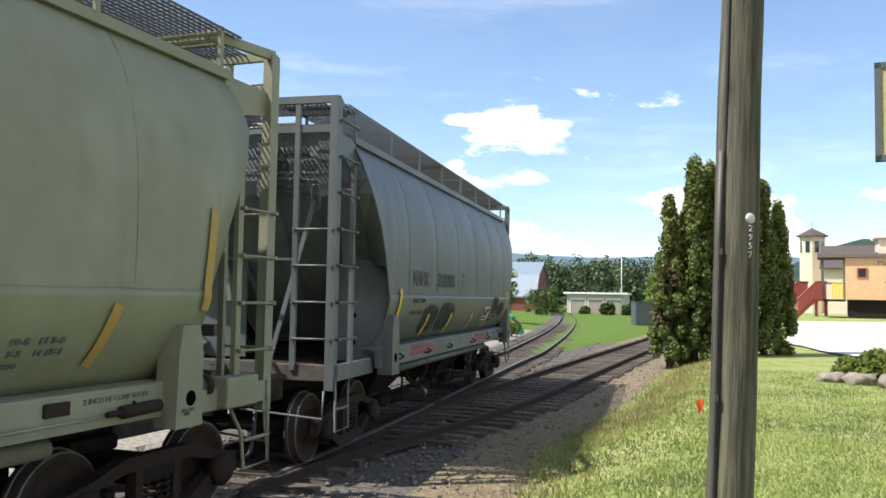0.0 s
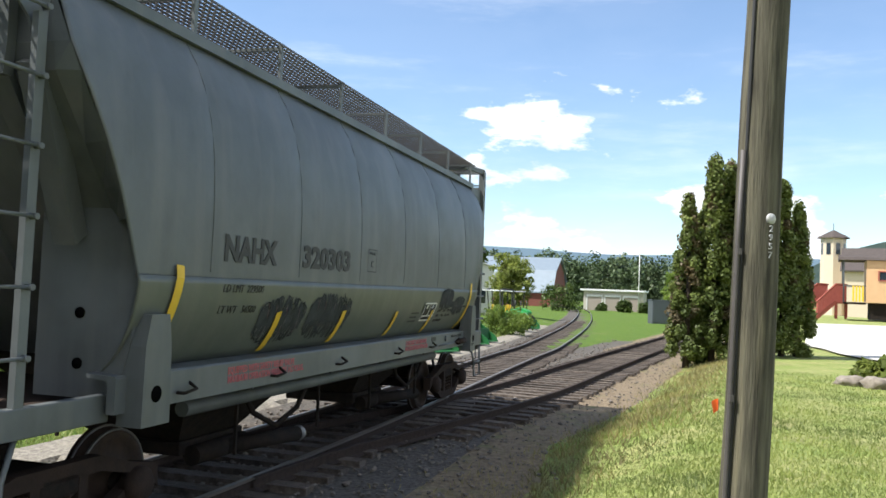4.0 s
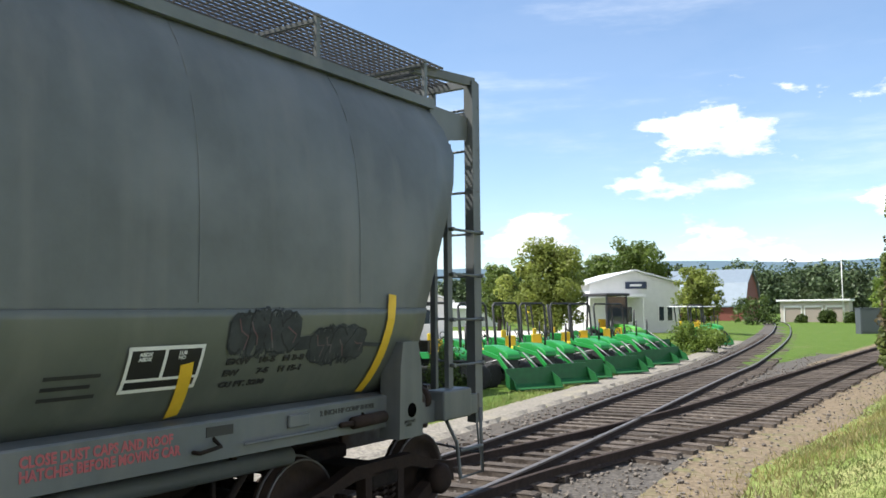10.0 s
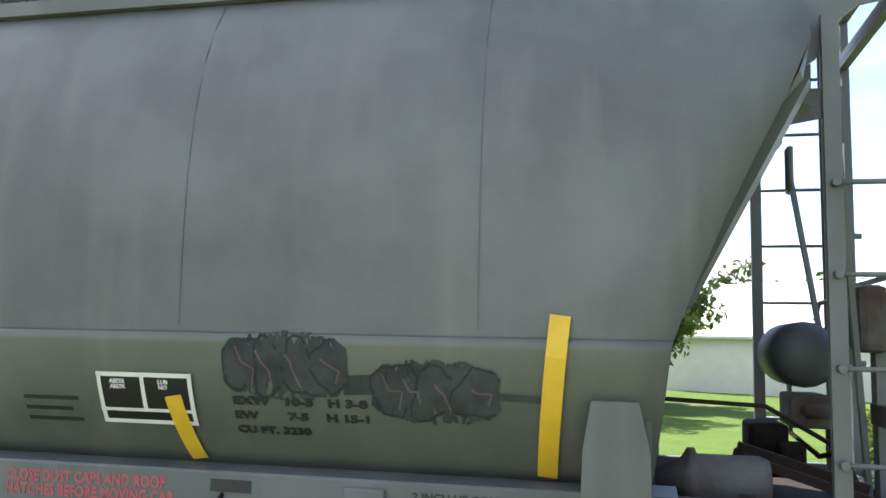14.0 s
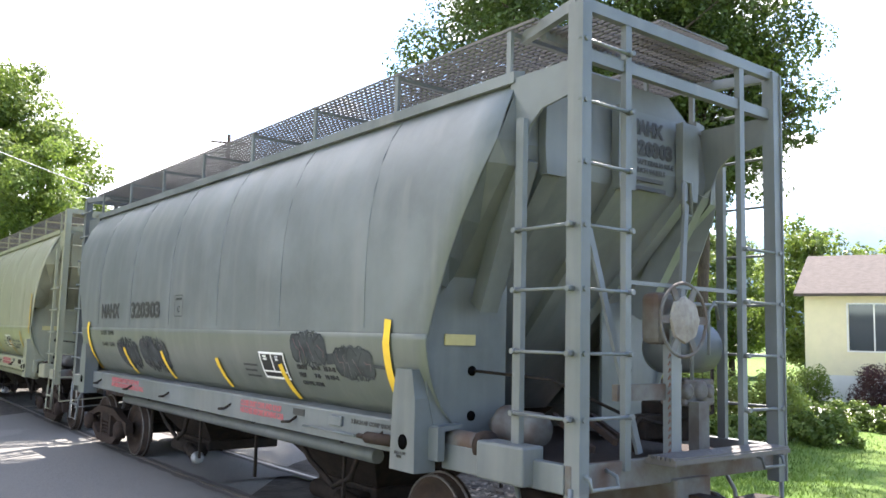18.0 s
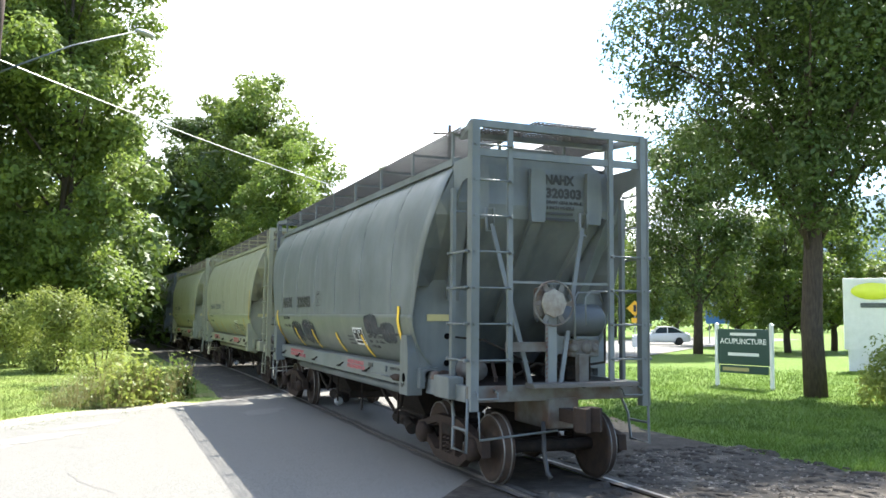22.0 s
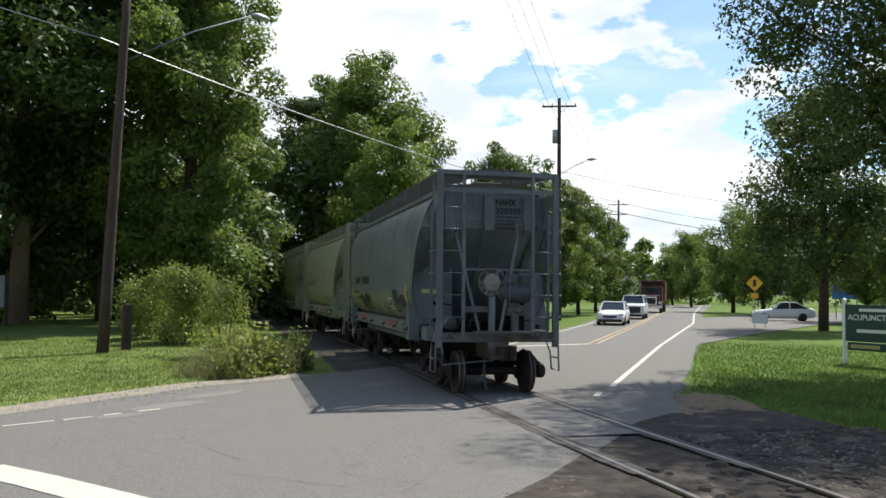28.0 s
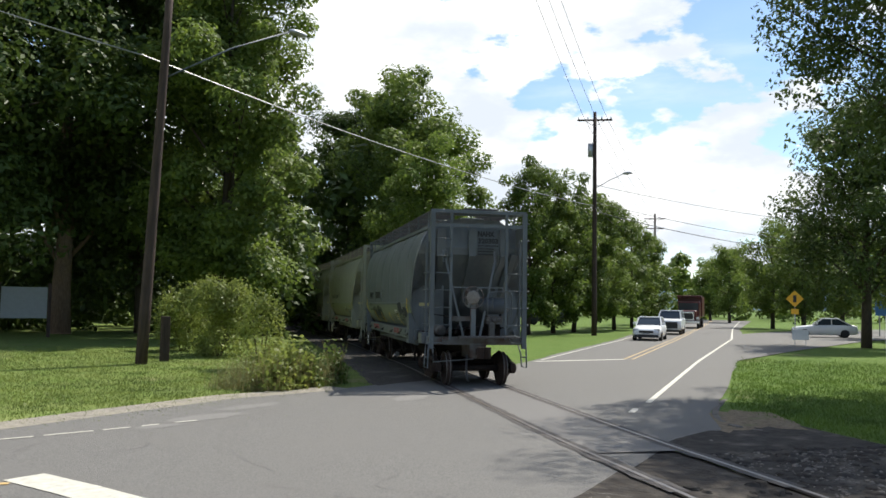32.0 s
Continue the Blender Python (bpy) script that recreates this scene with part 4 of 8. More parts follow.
def weed_patch(label, x, y, w, d, h, seed, n=420, mat=leaf_bright, turn=0.0, group="roadside weeds", blade=0.085):
    """Tall thin weeds: leaning stalks with small narrow leaves and seed heads."""
    rs = np.random.RandomState(seed)
    t = thing("weeds", label, "weeds", group, at=pose(x, y, height_at(x, y), 0, 0, turn))
    bm, cs = bmesh.new(), []
    for k in range(n):
        p = np.array([rs.normal(0, 0.24) * w, rs.normal(0, 0.24) * d, 0.0])
        hh = h * (0.22 + 1.1 * rs.rand() ** 1.8) * math.exp(-1.6 * (p[0] / w) ** 2)
        q = p + np.array([rs.normal(0, 0.14) * hh, rs.normal(0, 0.14) * hh, hh])
        m = (p + q) / 2 + np.array([0, 0, 0.05 * hh])
        a, r = rs.uniform(0, 3.14), 0.005
        u = np.array([math.cos(a) * r, math.sin(a) * r, 0])
        vs = [bm.verts.new(v) for v in (p - u - [0, 0, 0.05], p + u - [0, 0, 0.05], m + u * 0.8, q, m - u * 0.8)]
        bm.faces.new(vs)
        for f in (0.15, 0.3, 0.45, 0.6, 0.72, 0.82, 0.92):
            cs.append(p + (q - p) * f)
    part("stalks", bm, blade_straw, t)
    leaves("foliage", cs, 0.08, n * 3, blade, mat, t, seed, flat=0.8)
    return t

# ---- the covered hopper cars ----
CAR_L, CAR_GAP, TRUCK_IN = 12.55, 1.7, 1.27
SIDE = [(1.39, 1.21), (1.48, 1.3), (1.58, 1.375), (1.7, 1.445), (1.82, 1.495), (1.95, 1.535), (2.06, 1.556), (2.115, 1.56), (2.13, 1.546), (2.4, 1.553), (2.7, 1.553), (3.0, 1.54), (3.3, 1.505), (3.6, 1.435), (3.85, 1.335), (4.05, 1.21), (4.12, 1.15)]
EDGE = [(1.36, 1.42), (2.1, 1.33), (2.6, 1.13), (3.1, 0.89), (3.45, 0.71), (3.62, 0.655), (3.85, 0.68), (4.12, 0.74)]
SEAMS = [2.25, 3.87, 5.48, 7.08, 8.69, 10.3]


def along(table, z):
    for (a, p), (b, q) in zip(table, table[1:]):
        if z <= b:
            return p + (q - p) * max(0.0, (z - a) / (b - a))
    return table[-1][1]


def side_y(z):
    return along(SIDE, z)


def on_side(u, z, proud=0.004):
    """A point of the camera-side skin, u metres behind (minus) the rear end."""
    return Vector((-(u + CAR_L / 2), side_y(z) + proud, z))


def skin(bm, s, z0, z1):
    """The side plate between two heights."""
    cuts = sorted({0.0, CAR_L, *[k * 0.5 for k in range(26)], *SEAMS, *[v - 0.03 for v in SEAMS], *[v + 0.03 for v in SEAMS]})
    rows = []
    for z, y in ([(2.09, 1.544)] if z0 > 2 else []) + SIDE:
        if z != 2.09 and not z0 <= z <= z1:
            continue
        e, row = along(EDGE, z), []
        for c in cuts:
            q = CAR_L - 2.1
            w = e + (2.1 - e) * c / 2.1 if c < 2.1 else q + (2.1 - e) * (c - q) / 2.1 if c > q else c
            dent = -0.004 if (z > 2.13 and any(abs(c - v) < 0.001 for v in SEAMS)) else 0.0
            near = min(abs(c - v) for v in (*SEAMS, 0.2, CAR_L - 0.2))
            bulge = 0.016 * min(1.0, near / 0.9) * max(0.0, 1 - abs(z - 3.3) / 0.7)
            row.append((w - CAR_L / 2, s * (y + dent + bulge), z))
        rows.append(row)
    sheet(bm, rows)


def ribbon(bm, pts, width, proud=0.005):
    """A strip of paint or tape that lies on the side along (u, z) points."""
    prev = None
    for i, (u, z) in enumerate(pts):
        a, b = pts[max(i - 1, 0)], pts[min(i + 1, len(pts) - 1)]
        d = Vector((b[0] - a[0], b[1] - a[1])).normalized()
        n = Vector((-d.y, d.x)) * width / 2
        cur = [bm.verts.new(on_side(u + n.x, z + n.y, proud)), bm.verts.new(on_side(u - n.x, z - n.y, proud))]
        if prev:
            bm.faces.new((prev[0], prev[1], cur[1], cur[0]))
        prev = cur


def side_pose(u, z, proud=0.006):
    """A pose for lettering on the side, starting at u, z."""
    t = (on_side(u, z + 0.1) - on_side(u, z - 0.1)).normalized()
    x = Vector((-1, 0, 0))
    n = x.cross(t)
    m = Matrix((x, t, n)).transposed().to_4x4()
    m.translation = on_side(u, z, proud)
    return m


def wheelset(parent, x):
    """An axle with its two wheels, centred on itself so that it can roll."""
    bm = bmesh.new()
    tube(bm, [(0, -0.9, 0), (0, 0.9, 0)], 0.08, 10)
    axle = part("axle", tidy(bm), underframe_iron, parent)
    axle.location = (x, 0, 0.43)
    for s in (-1, 1):
        bm = bmesh.new()
        lathe(bm, [(0.09, 0.66), (0.3, 0.69), (0.385, 0.68), (0.455, 0.675), (0.455, 0.705), (0.43, 0.715), (0.425, 0.81), (0.36, 0.815), (0.33, 0.77), (0.16, 0.76), (0.13, 0.83), (0.09, 0.83)], Matrix.Rotation(radians(-90 * s), 4, "X"), 28)
        for r, y in ((0.417, 0.806), (0.442, 0.712)):
            tube(bm, [(r * math.cos(q), s * y, r * math.sin(q)) for q in (k * math.pi / 16 for k in range(33))], 0.011, 6, cap=False, mi=1)
        part("wheel", bm, [wheel_iron, tread_steel], axle, "rust-brown steel wheel with a worn bright tread", True)


def truck_parts(parent, x):
    for k in (-1, 1):
        wheelset(parent, x + k * 0.865)
    for s in (-1, 1):
        y0, y1 = sorted((s * 0.93, s * 1.05))
        bm = bmesh.new()
        up = [(-1.15, 0.36), (-1.13, 0.56), (-0.8, 0.62), (-0.42, 0.74), (0.42, 0.74), (0.8, 0.62), (1.13, 0.56), (1.15, 0.36), (0.95, 0.33), (0.72, 0.36), (0.42, 0.16), (-0.42, 0.16), (-0.72, 0.36), (-0.95, 0.33)]
        prism(bm, [(x + a, b) for a, b in up[:8]] + [(x + 0.95, 0.5), (x + 0.42, 0.62), (x - 0.42, 0.62), (x - 0.95, 0.5)], "y", y0, y1)
        prism(bm, [(x - 0.45, 0.14), (x + 0.45, 0.14), (x + 0.4, 0.26), (x - 0.4, 0.26)], "y", y0, y1)
        for k in (-1, 1):
            bar(bm, (x + k * 0.42, (y0 + y1) / 2, 0.2), (x + k * 0.98, (y0 + y1) / 2, 0.5), 0.12, 0.1)
            bar(bm, (x + k * 0.24, (y0 + y1) / 2, 0.22), (x + k * 0.24, (y0 + y1) / 2, 0.68), 0.11, 0.09)
        part("side_frame", tidy(bm), rust_iron, parent, "rusty cast truck side frame")
        for k in (-1, 1):
            bm = bmesh.new()
            lathe(bm, [(0.07, 0), (0.15, 0.01), (0.15, 0.12), (0.11, 0.16), (0.05, 0.17)], Matrix.Translation((x + k * 0.865, s * 0.98, 0.43)) @ Matrix.Rotation(radians(-90 * s), 4, "X"), 14)
            part("journal_cap", tidy(bm), rust_iron, parent, smooth=True)
        for k in (-0.13, 0.0, 0.13):
            bm = bmesh.new()
            tube(bm, [(x + k + 0.05 * math.cos(a * 1.25), s * 0.99 + 0.05 * math.sin(a * 1.25), 0.26 + a * 0.0115) for a in range(30)], 0.016, 5)
            part("spring", bm, rust_iron, parent)
    bm = bmesh.new()
    box(bm, x - 0.2, x + 0.2, -1.05, 1.05, 0.5, 0.68, 0.03)
    box(bm, x - 0.3, x + 0.3, -0.35, 0.35, 0.66, 0.8, 0.03)
    part("bolster", tidy(bm), underframe_iron, parent)
    bm = bmesh.new()
    for k in (-1, 1):
        box(bm, x + k * 0.34 - 0.05, x + k * 0.34 + 0.05, -0.85, 0.85, 0.34, 0.46, 0.02)
    part("brake_beam", tidy(bm), rust_iron, parent)


def hopper_end(car, s, paint, brakes):
    """Posts, ladders, platform and slope sheets of one end; s = -1 at the rear."""
    def X(w):
        return s * (CAR_L / 2 - w)
    for y in (-1, 1):
        bm = bmesh.new()
        bar(bm, (X(0), y * 1.23, 0.95), (X(0), y * 1.23, 4.52), 0.1, 0.11)
        bar(bm, (X(0), y * 1.285, 0.95), (X(0), y * 1.285, 4.5), 0.015, 0.14)
        part("corner_post", tidy(bm), paint, car)
        bm = bmesh.new()
        bar(bm, (X(0), y * 0.74, 1.18), (X(0), y * 0.74, 4.47), 0.065, 0.05)
        part("ladder_stile", tidy(bm), paint, car)
        bm = bmesh.new()
        bar(bm, (X(0.55), y * 1.28, 1.18), (X(0.55), y * 1.28, 3.75), 0.05, 0.08)
        part("ladder_stile", tidy(bm), paint, car)
        full = (y == 1) if s == -1 else (y == -1)
        for k in range(7 if full else 4):
            z = 1.56 + 0.445 * k
            bm = bmesh.new()
            tube(bm, [(X(0) - s * -0.0 + s * 0.04, y * 0.72, z), (X(0) + s * 0.04, y * 1.3, z)], 0.014, 6)
            for q in (0.74, 1.24):
                tube(bm, [(X(0) + s * 0.02, y * q, z), (X(0) + s * 0.075, y * q, z)], 0.021, 8)
            part("rung", bm, paint, car)
        for k in range(7 if not full else 4):
            z = 1.56 + 0.445 * k
            bm = bmesh.new()
            tube(bm, [(X(0.57), y * 1.335, z), (X(-0.02), y * 1.335, z)], 0.014, 6)
            for q in (0.55, 0.0):
                tube(bm, [(X(q), y * 1.3, z), (X(q), y * 1.36, z)], 0.021, 8)
            part("rung", bm, paint, car)
        # gusset plate between post and body, with a hollow corner
        bm = bmesh.new()
        out = [(0.05, 4.12), (0.75, 4.12), (0.75, 3.45), (0.6, 3.55), (0.52, 3.72), (0.4, 3.82), (0.05, 3.88)]
        prism(bm, [(X(a), b) for a, b in out], "y", y * 1.2, y * 1.22)
        part("gusset_plate", tidy(bm), paint, car)
        # bulkhead beside the slope sheet
        bm = bmesh.new()
        prism(bm, [(y * 0.62, 1.2), (y * 1.34, 1.2), (y * 1.44, 1.6), (y * 1.5, 2.0), (y * 1.52, 2.4), (y * 1.3, 2.62), (y * 0.62, 2.7)], "x", X(1.42), X(1.45))
        part("bulkhead", tidy(bm), paint, car)
        for z in (1.45, 1.82):
            bm = bmesh.new()
            lathe(bm, [(0.002, -0.012), (0.042, -0.012), (0.042, 0.012), (0.002, 0.012)], Matrix.Translation((X(1.42), y * 1.0, z)) @ Matrix.Rotation(radians(90), 4, "Y"), 12)
            part("pipe_hole", bm, hole_black, car)
        bm = bmesh.new()
        bar(bm, (X(0.7), y * 1.12, 3.5), (X(1.3), y * 0.98, 2.35), 0.16, 0.2)
        part("brace", tidy(bm), paint, car)
        # jacking pad
        bm = bmesh.new()
        prism(bm, [(X(1.42), 1.02), (X(1.76), 1.02), (X(1.74), 1.6), (X(1.7), 1.83), (X(1.48), 1.83), (X(1.43), 1.6)], "y", y * 1.36, y * 1.57)
        part("jacking_pad", tidy(bm), paint, car)
        bm = bmesh.new()
        lathe(bm, [(0.002, 0), (0.062, 0), (0.062, 0.004), (0.002, 0.004)], Matrix.Translation((X(1.58), y * 1.57, 1.25)) @ Matrix.Rotation(radians(-90 * y), 4, "X"), 16)
        part("jack_hole", tidy(bm), hole_black, car)
        # corner step
        bm = bmesh.new()
        tube(bm, [(X(0.0), y * 1.3, 1.1), (X(0.0), y * 1.32, 0.46), (X(0.42), y * 1.32, 0.46), (X(0.45), y * 1.3, 0.8), (X(0.6), y * 1.25, 1.08)], 0.02, 6)
        tube(bm, [(X(0.0), y * 1.32, 0.72), (X(0.42), y * 1.32, 0.72)], 0.018, 6)
        part("corner_step", bm, paint, car)
    # platform and end sill
    bm = bmesh.new()
    box(bm, min(X(0), X(0.06)), max(X(0), X(0.06)), -1.3, 1.3, 1.05, 1.25, 0.01)
    part("end_beam", tidy(bm), dirty_paint, car, "grime-stained end beam")
    for y in (-1, 1):
        bm = bmesh.new()
        box(bm, min(X(0.06), X(1.4)), max(X(0.06), X(1.4)), y * 1.27 - 0.04, y * 1.27 + 0.04, 1.05, 1.25, 0.01)
        part("platform_beam", tidy(bm), paint, car)
    bm = bmesh.new()
    box(bm, min(X(0.06), X(2.7)), max(X(0.06), X(2.7)), -1.17, 1.17, 1.13, 1.16)
    part("end_platform", tidy(bm), rust_iron, car)
    bm = bmesh.new()
    a, b = sorted((X(-0.27), X(-0.29)))
    box(bm, a, b, -0.95, 0.55, 1.235, 1.27)
    board = part("crossover_board", tidy(bm), grating_steel, car)
    for k in range(6):
        bm = bmesh.new()
        a, b = sorted((X(-0.05 - 0.04 * k), X(-0.075 - 0.04 * k)))
        box(bm, a, b, -0.95, 0.55, 1.26, 1.285)
        part("slat", bm, grating_steel, board)
    for y in (-0.9, -0.2, 0.5):
        bm = bmesh.new()
        a, b = sorted((X(0.0), X(-0.27)))
        box(bm, a, b, y - 0.02, y + 0.02, 1.22, 1.26)
        part("bracket", bm, grating_steel, board)
    # slope sheet and end sheet
    bm = bmesh.new()
    rows = [[(X(0.72), y, 4.14) for y in (-1.15, -0.6, 0, 0.6, 1.15)], [(X(0.66), y, 3.6) for y in (-1.3, -0.6, 0, 0.6, 1.3)], [(X(0.7), y, 3.42) for y in (-1.3, -0.6, 0, 0.6, 1.3)],
            [(X(1.5), y, 2.5) for y in (-1.2, -0.6, 0, 0.6, 1.2)], [(X(2.45), y, 1.38) for y in (-0.9, -0.5, 0, 0.5, 0.9)]]
    sheet(bm, rows, smooth=False)
    r = bmesh.ops.extrude_face_region(bm, geom=bm.faces[:])
    bmesh.ops.translate(bm, vec=(-s * 0.02, 0, 0), verts=[v for v in r["geom"] if isinstance(v, bmesh.types.BMVert)])
    part("slope_sheet", tidy(bm), paint, car)
    for y in (-1, 1):
        bm = bmesh.new()
        inner = [(0.72, 1.15, 4.13), (0.66, 1.3, 3.6), (0.68, 1.3, 3.42), (1.05, 1.26, 3.0), (1.3, 1.23, 2.72), (1.5, 1.2, 2.5)]
        sheet(bm, [[(X(along(EDGE, z)), y * (side_y(z) - 0.012), z) for _, _, z in inner], [(X(w), y * q, z) for w, q, z in inner]], smooth=False)
        part("end_flange", tidy(bm), paint, car)
    bm = bmesh.new()
    prism(bm, [(-1.12, 4.1), (1.12, 4.1), (0.75, 4.36), (-0.75, 4.36)], "x", X(0.74), X(0.77))
    part("end_cap", tidy(bm), paint, car)
    for y in (-0.86, 0.02, 0.88):
        bm = bmesh.new()
        prism(bm, [(y - 0.11, 4.1), (y + 0.11, 4.1), (y + 0.12, 3.6), (y + 0.1, 3.38), (y - 0.1, 3.38), (y - 0.12, 3.6)], "x", X(0.66), X(0.58))
        bar(bm, (X(0.66), y, 3.44), (X(1.85), y * 0.8, 2.05), 0.16, 0.12)
        part("stiffener", tidy(bm), paint, car)
    for y in (-1, 1):
        bm = bmesh.new()
        bar(bm, (X(0.42), 0.12 + y * 0.68, 3.3), (X(0.2), 0.12 + y * 0.22, 1.25), 0.055, 0.03)
        e = 0.12 + y * 0.7
        tube(bm, [(X(0.42), e - 0.05, 3.2), (X(0.42), e - 0.05, 3.5), (X(0.42), e + 0.05, 3.5), (X(0.42), e + 0.05, 3.2), (X(0.42), e - 0.05, 3.2)], 0.022, 6)
        part("brace_bar", tidy(bm), paint, car)
    # top frame
    for a, b in (((0, -1.26, 4.5), (0, 1.26, 4.5)), ((0.02, -1.2, 4.14), (0.02, 1.2, 4.14)), ((0, 1.26, 4.5), (0.8, 1.05, 4.5)), ((0, -1.26, 4.5), (0.8, -1.05, 4.5)), ((0.62, -1.0, 4.5), (0.62, 1.0, 4.5))):
        bm = bmesh.new()
        bar(bm, (X(a[0]), a[1], a[2]), (X(b[0]), b[1], b[2]), 0.06, 0.09)
        part("top_beam", tidy(bm), paint, car)
    bm = bmesh.new()
    bar(bm, (X(0.02), -0.75, 2.53), (X(0.02), 0.75, 2.53), 0.025, 0.03)
    part("hand_rail", tidy(bm), paint, car)
    grating("end_walk", car, X(0.02), X(0.6), -0.95, 0.95, 4.52)
    grating("top_step", car, X(-0.05), X(0.35), -0.5, 0.4, 4.575)
    # coupler
    bm = bmesh.new()
    a, b = sorted((X(0.9), X(-0.05)))
    box(bm, a, b, -0.22, 0.22, 0.7, 1.08, 0.02)
    part("draft_box", tidy(bm), dirty_paint, car)
    bm = bmesh.new()
    bar(bm, (X(0), 0, 0.88), (X(-0.62), 0, 0.88), 0.14, 0.16)
    prism(bm, [(X(-0.48), -0.14), (X(-0.48), 0.12), (X(-0.65), 0.18), (X(-0.77), 0.12), (X(-0.73), 0.03), (X(-0.65), 0.0), (X(-0.73), -0.1), (X(-0.65), -0.18)], "z", 0.74, 1.02)
    part("coupler", tidy(bm), rust_iron, car, "rust-brown coupler knuckle")
    bm = bmesh.new()
    tube(bm, [(X(-0.06), 0.3, 0.8), (X(-0.16), 0.34, 0.45), (X(-0.2), 0.32, 0.2), (X(-0.26), 0.3, 0.14)], 0.028, 8)
    part("air_hose", bm, black_paint, car)
    bm = bmesh.new()
    tube(bm, [(X(-0.1), 1.2, 0.95), (X(-0.14), 1.2, 0.62), (X(-0.16), 0.15, 0.7)], 0.014, 6)
    part("uncoupling_rod", bm, paint, car)
    if brakes:
        bm = bmesh.new()
        bar(bm, (X(0.06), 0.12, 1.2), (X(0.06), 0.12, 2.2), 0.12, 0.08)
        part("brake_post", tidy(bm), paint, car)
        bm = bmesh.new()
        box(bm, *sorted((X(0.04), X(0.22))), 0.03, 0.31, 2.08, 2.48, 0.05)
        part("brake_housing", tidy(bm), dirty_paint, car)
        bm = bmesh.new()
        c = Vector((X(-0.08), 0.16, 2.27))
        tube(bm, [c + Vector((0, 0.28 * math.cos(a), 0.28 * math.sin(a))) for a in (k * math.pi / 14 for k in range(29))], 0.014, 6, cap=False)
        rim = part("brake_wheel", bm, dirty_paint, car)
        for k in range(6):
            bm = bmesh.new()
            a = k * math.pi / 3
            bar(bm, c, c + Vector((s * 0.0, 0.28 * math.cos(a), 0.28 * math.sin(a))), 0.014, 0.06)
            part("spoke", bm, dirty_paint, rim)
        bm = bmesh.new()
        lathe(bm, [(0.02, 0), (0.185, 0.0), (0.175, 0.02), (0.05, 0.04)], Matrix.Translation(c) @ Matrix.Rotation(radians(90 * s), 4, "Y"), 8, smooth=False)
        part("hub", tidy(bm), hub_paint, rim, "dusty flat hub plate")
        bm = bmesh.new()
        for k in range(14):
            z = 1.98 - k * 0.055
            e = 0.016
            tube(bm, [(X(0.02) + (e if k % 2 else 0), 0.2 + (0 if k % 2 else e), z), (X(0.02), 0.2, z + 0.03), (X(0.02) - (e if k % 2 else 0), 0.2 - (0 if k % 2 else e), z), (X(0.02), 0.2, z - 0.03), (X(0.02) + (e if k % 2 else 0), 0.2 + (0 if k % 2 else e), z)], 0.006, 4)
        part("brake_chain", bm, chain_rust, car)
        bm = bmesh.new()
        lathe(bm, [(0.04, -0.36), (0.15, -0.34), (0.215, -0.27), (0.215, 0.27), (0.15, 0.34), (0.04, 0.36)], Matrix.Translation((X(0.42), -0.5, 2.06)) @ Matrix.Rotation(radians(90), 4, "X"), 20)
        part("air_reservoir", tidy(bm), dark_grey_paint, car, smooth=True)
        bm = bmesh.new()
        lathe(bm, [(0.05, -0.26), (0.12, -0.25), (0.14, -0.2), (0.14, 0.12), (0.17, 0.13), (0.17, 0.17), (0.12, 0.2), (0.05, 0.34)], Matrix.Translation((X(1.05), 0.78, 1.38)) @ Matrix.Rotation(radians(90), 4, "Y"), 18)
        part("brake_cylinder", tidy(bm), dirty_paint, car, smooth=True)
        bm = bmesh.new()
        box(bm, *sorted((X(0.5), X(0.75))), -0.75, -0.35, 1.25, 1.6, 0.03)
        box(bm, *sorted((X(0.45), X(0.6))), -0.3, -0.05, 1.3, 1.5, 0.02)
        tube(bm, [(X(0.3), 0.5, 1.35), (X(0.3), 0.2, 1.5), (X(0.35), -0.2, 1.42), (X(0.4), -0.9, 1.5), (X(0.4), -0.9, 2.0)], 0.018, 6)
        tube(bm, [(X(1.4), 0.98, 1.82), (X(0.8), 0.7, 1.78), (X(0.3), 0.3, 1.5)], 0.014, 6)
        part("brake_valve", tidy(bm), underframe_iron, car)
        bm = bmesh.new()
        bar(bm, (X(0.1), 0.12, 1.72), (X(0.1), 0.74, 1.72), 0.05, 0.12)
        part("chain_bracket", tidy(bm), dirty_paint, car)
        bm = bmesh.new()
        bar(bm, (X(0.2), -0.42, 1.2), (X(0.2), -0.42, 1.62), 0.14, 0.1)
        part("valve_post", tidy(bm), dirty_paint, car)
        bm = bmesh.new()
        for q, r in ((-0.34, 0.07), (-0.52, 0.09), (-0.64, 0.06)):
            lathe(bm, [(r * 0.5, -0.12), (r, -0.1), (r, 0.06), (r * 0.6, 0.1)], Matrix.Translation((X(0.34), q, 1.7)) @ Matrix.Rotation(radians(90), 4, "Y"), 10)
        box(bm, *sorted((X(0.25), X(0.5))), -0.72, -0.3, 1.58, 1.8, 0.02)
        part("control_valve", tidy(bm), dirty_paint, car)
        bm = bmesh.new()
        tube(bm, [(X(0.18), -0.3, 1.8), (X(0.18), -0.3, 2.35), (X(0.2), -0.36, 2.42), (X(0.22), -0.7, 2.42), (X(0.24), -0.76, 2.3)], 0.016, 6)
        part("air_pipe", bm, paint, car)
        bm = bmesh.new()
        tube(bm, [(X(0.1), -0.42, 2.0), (X(0.1), -0.42, 2.36), (X(0.1), -0.5, 2.44), (X(0.1), -0.85, 2.44), (X(0.1), -0.93, 2.36), (X(0.1), -0.93, 1.75)], 0.013, 6)
        part("hoop_guard", bm, paint, car)
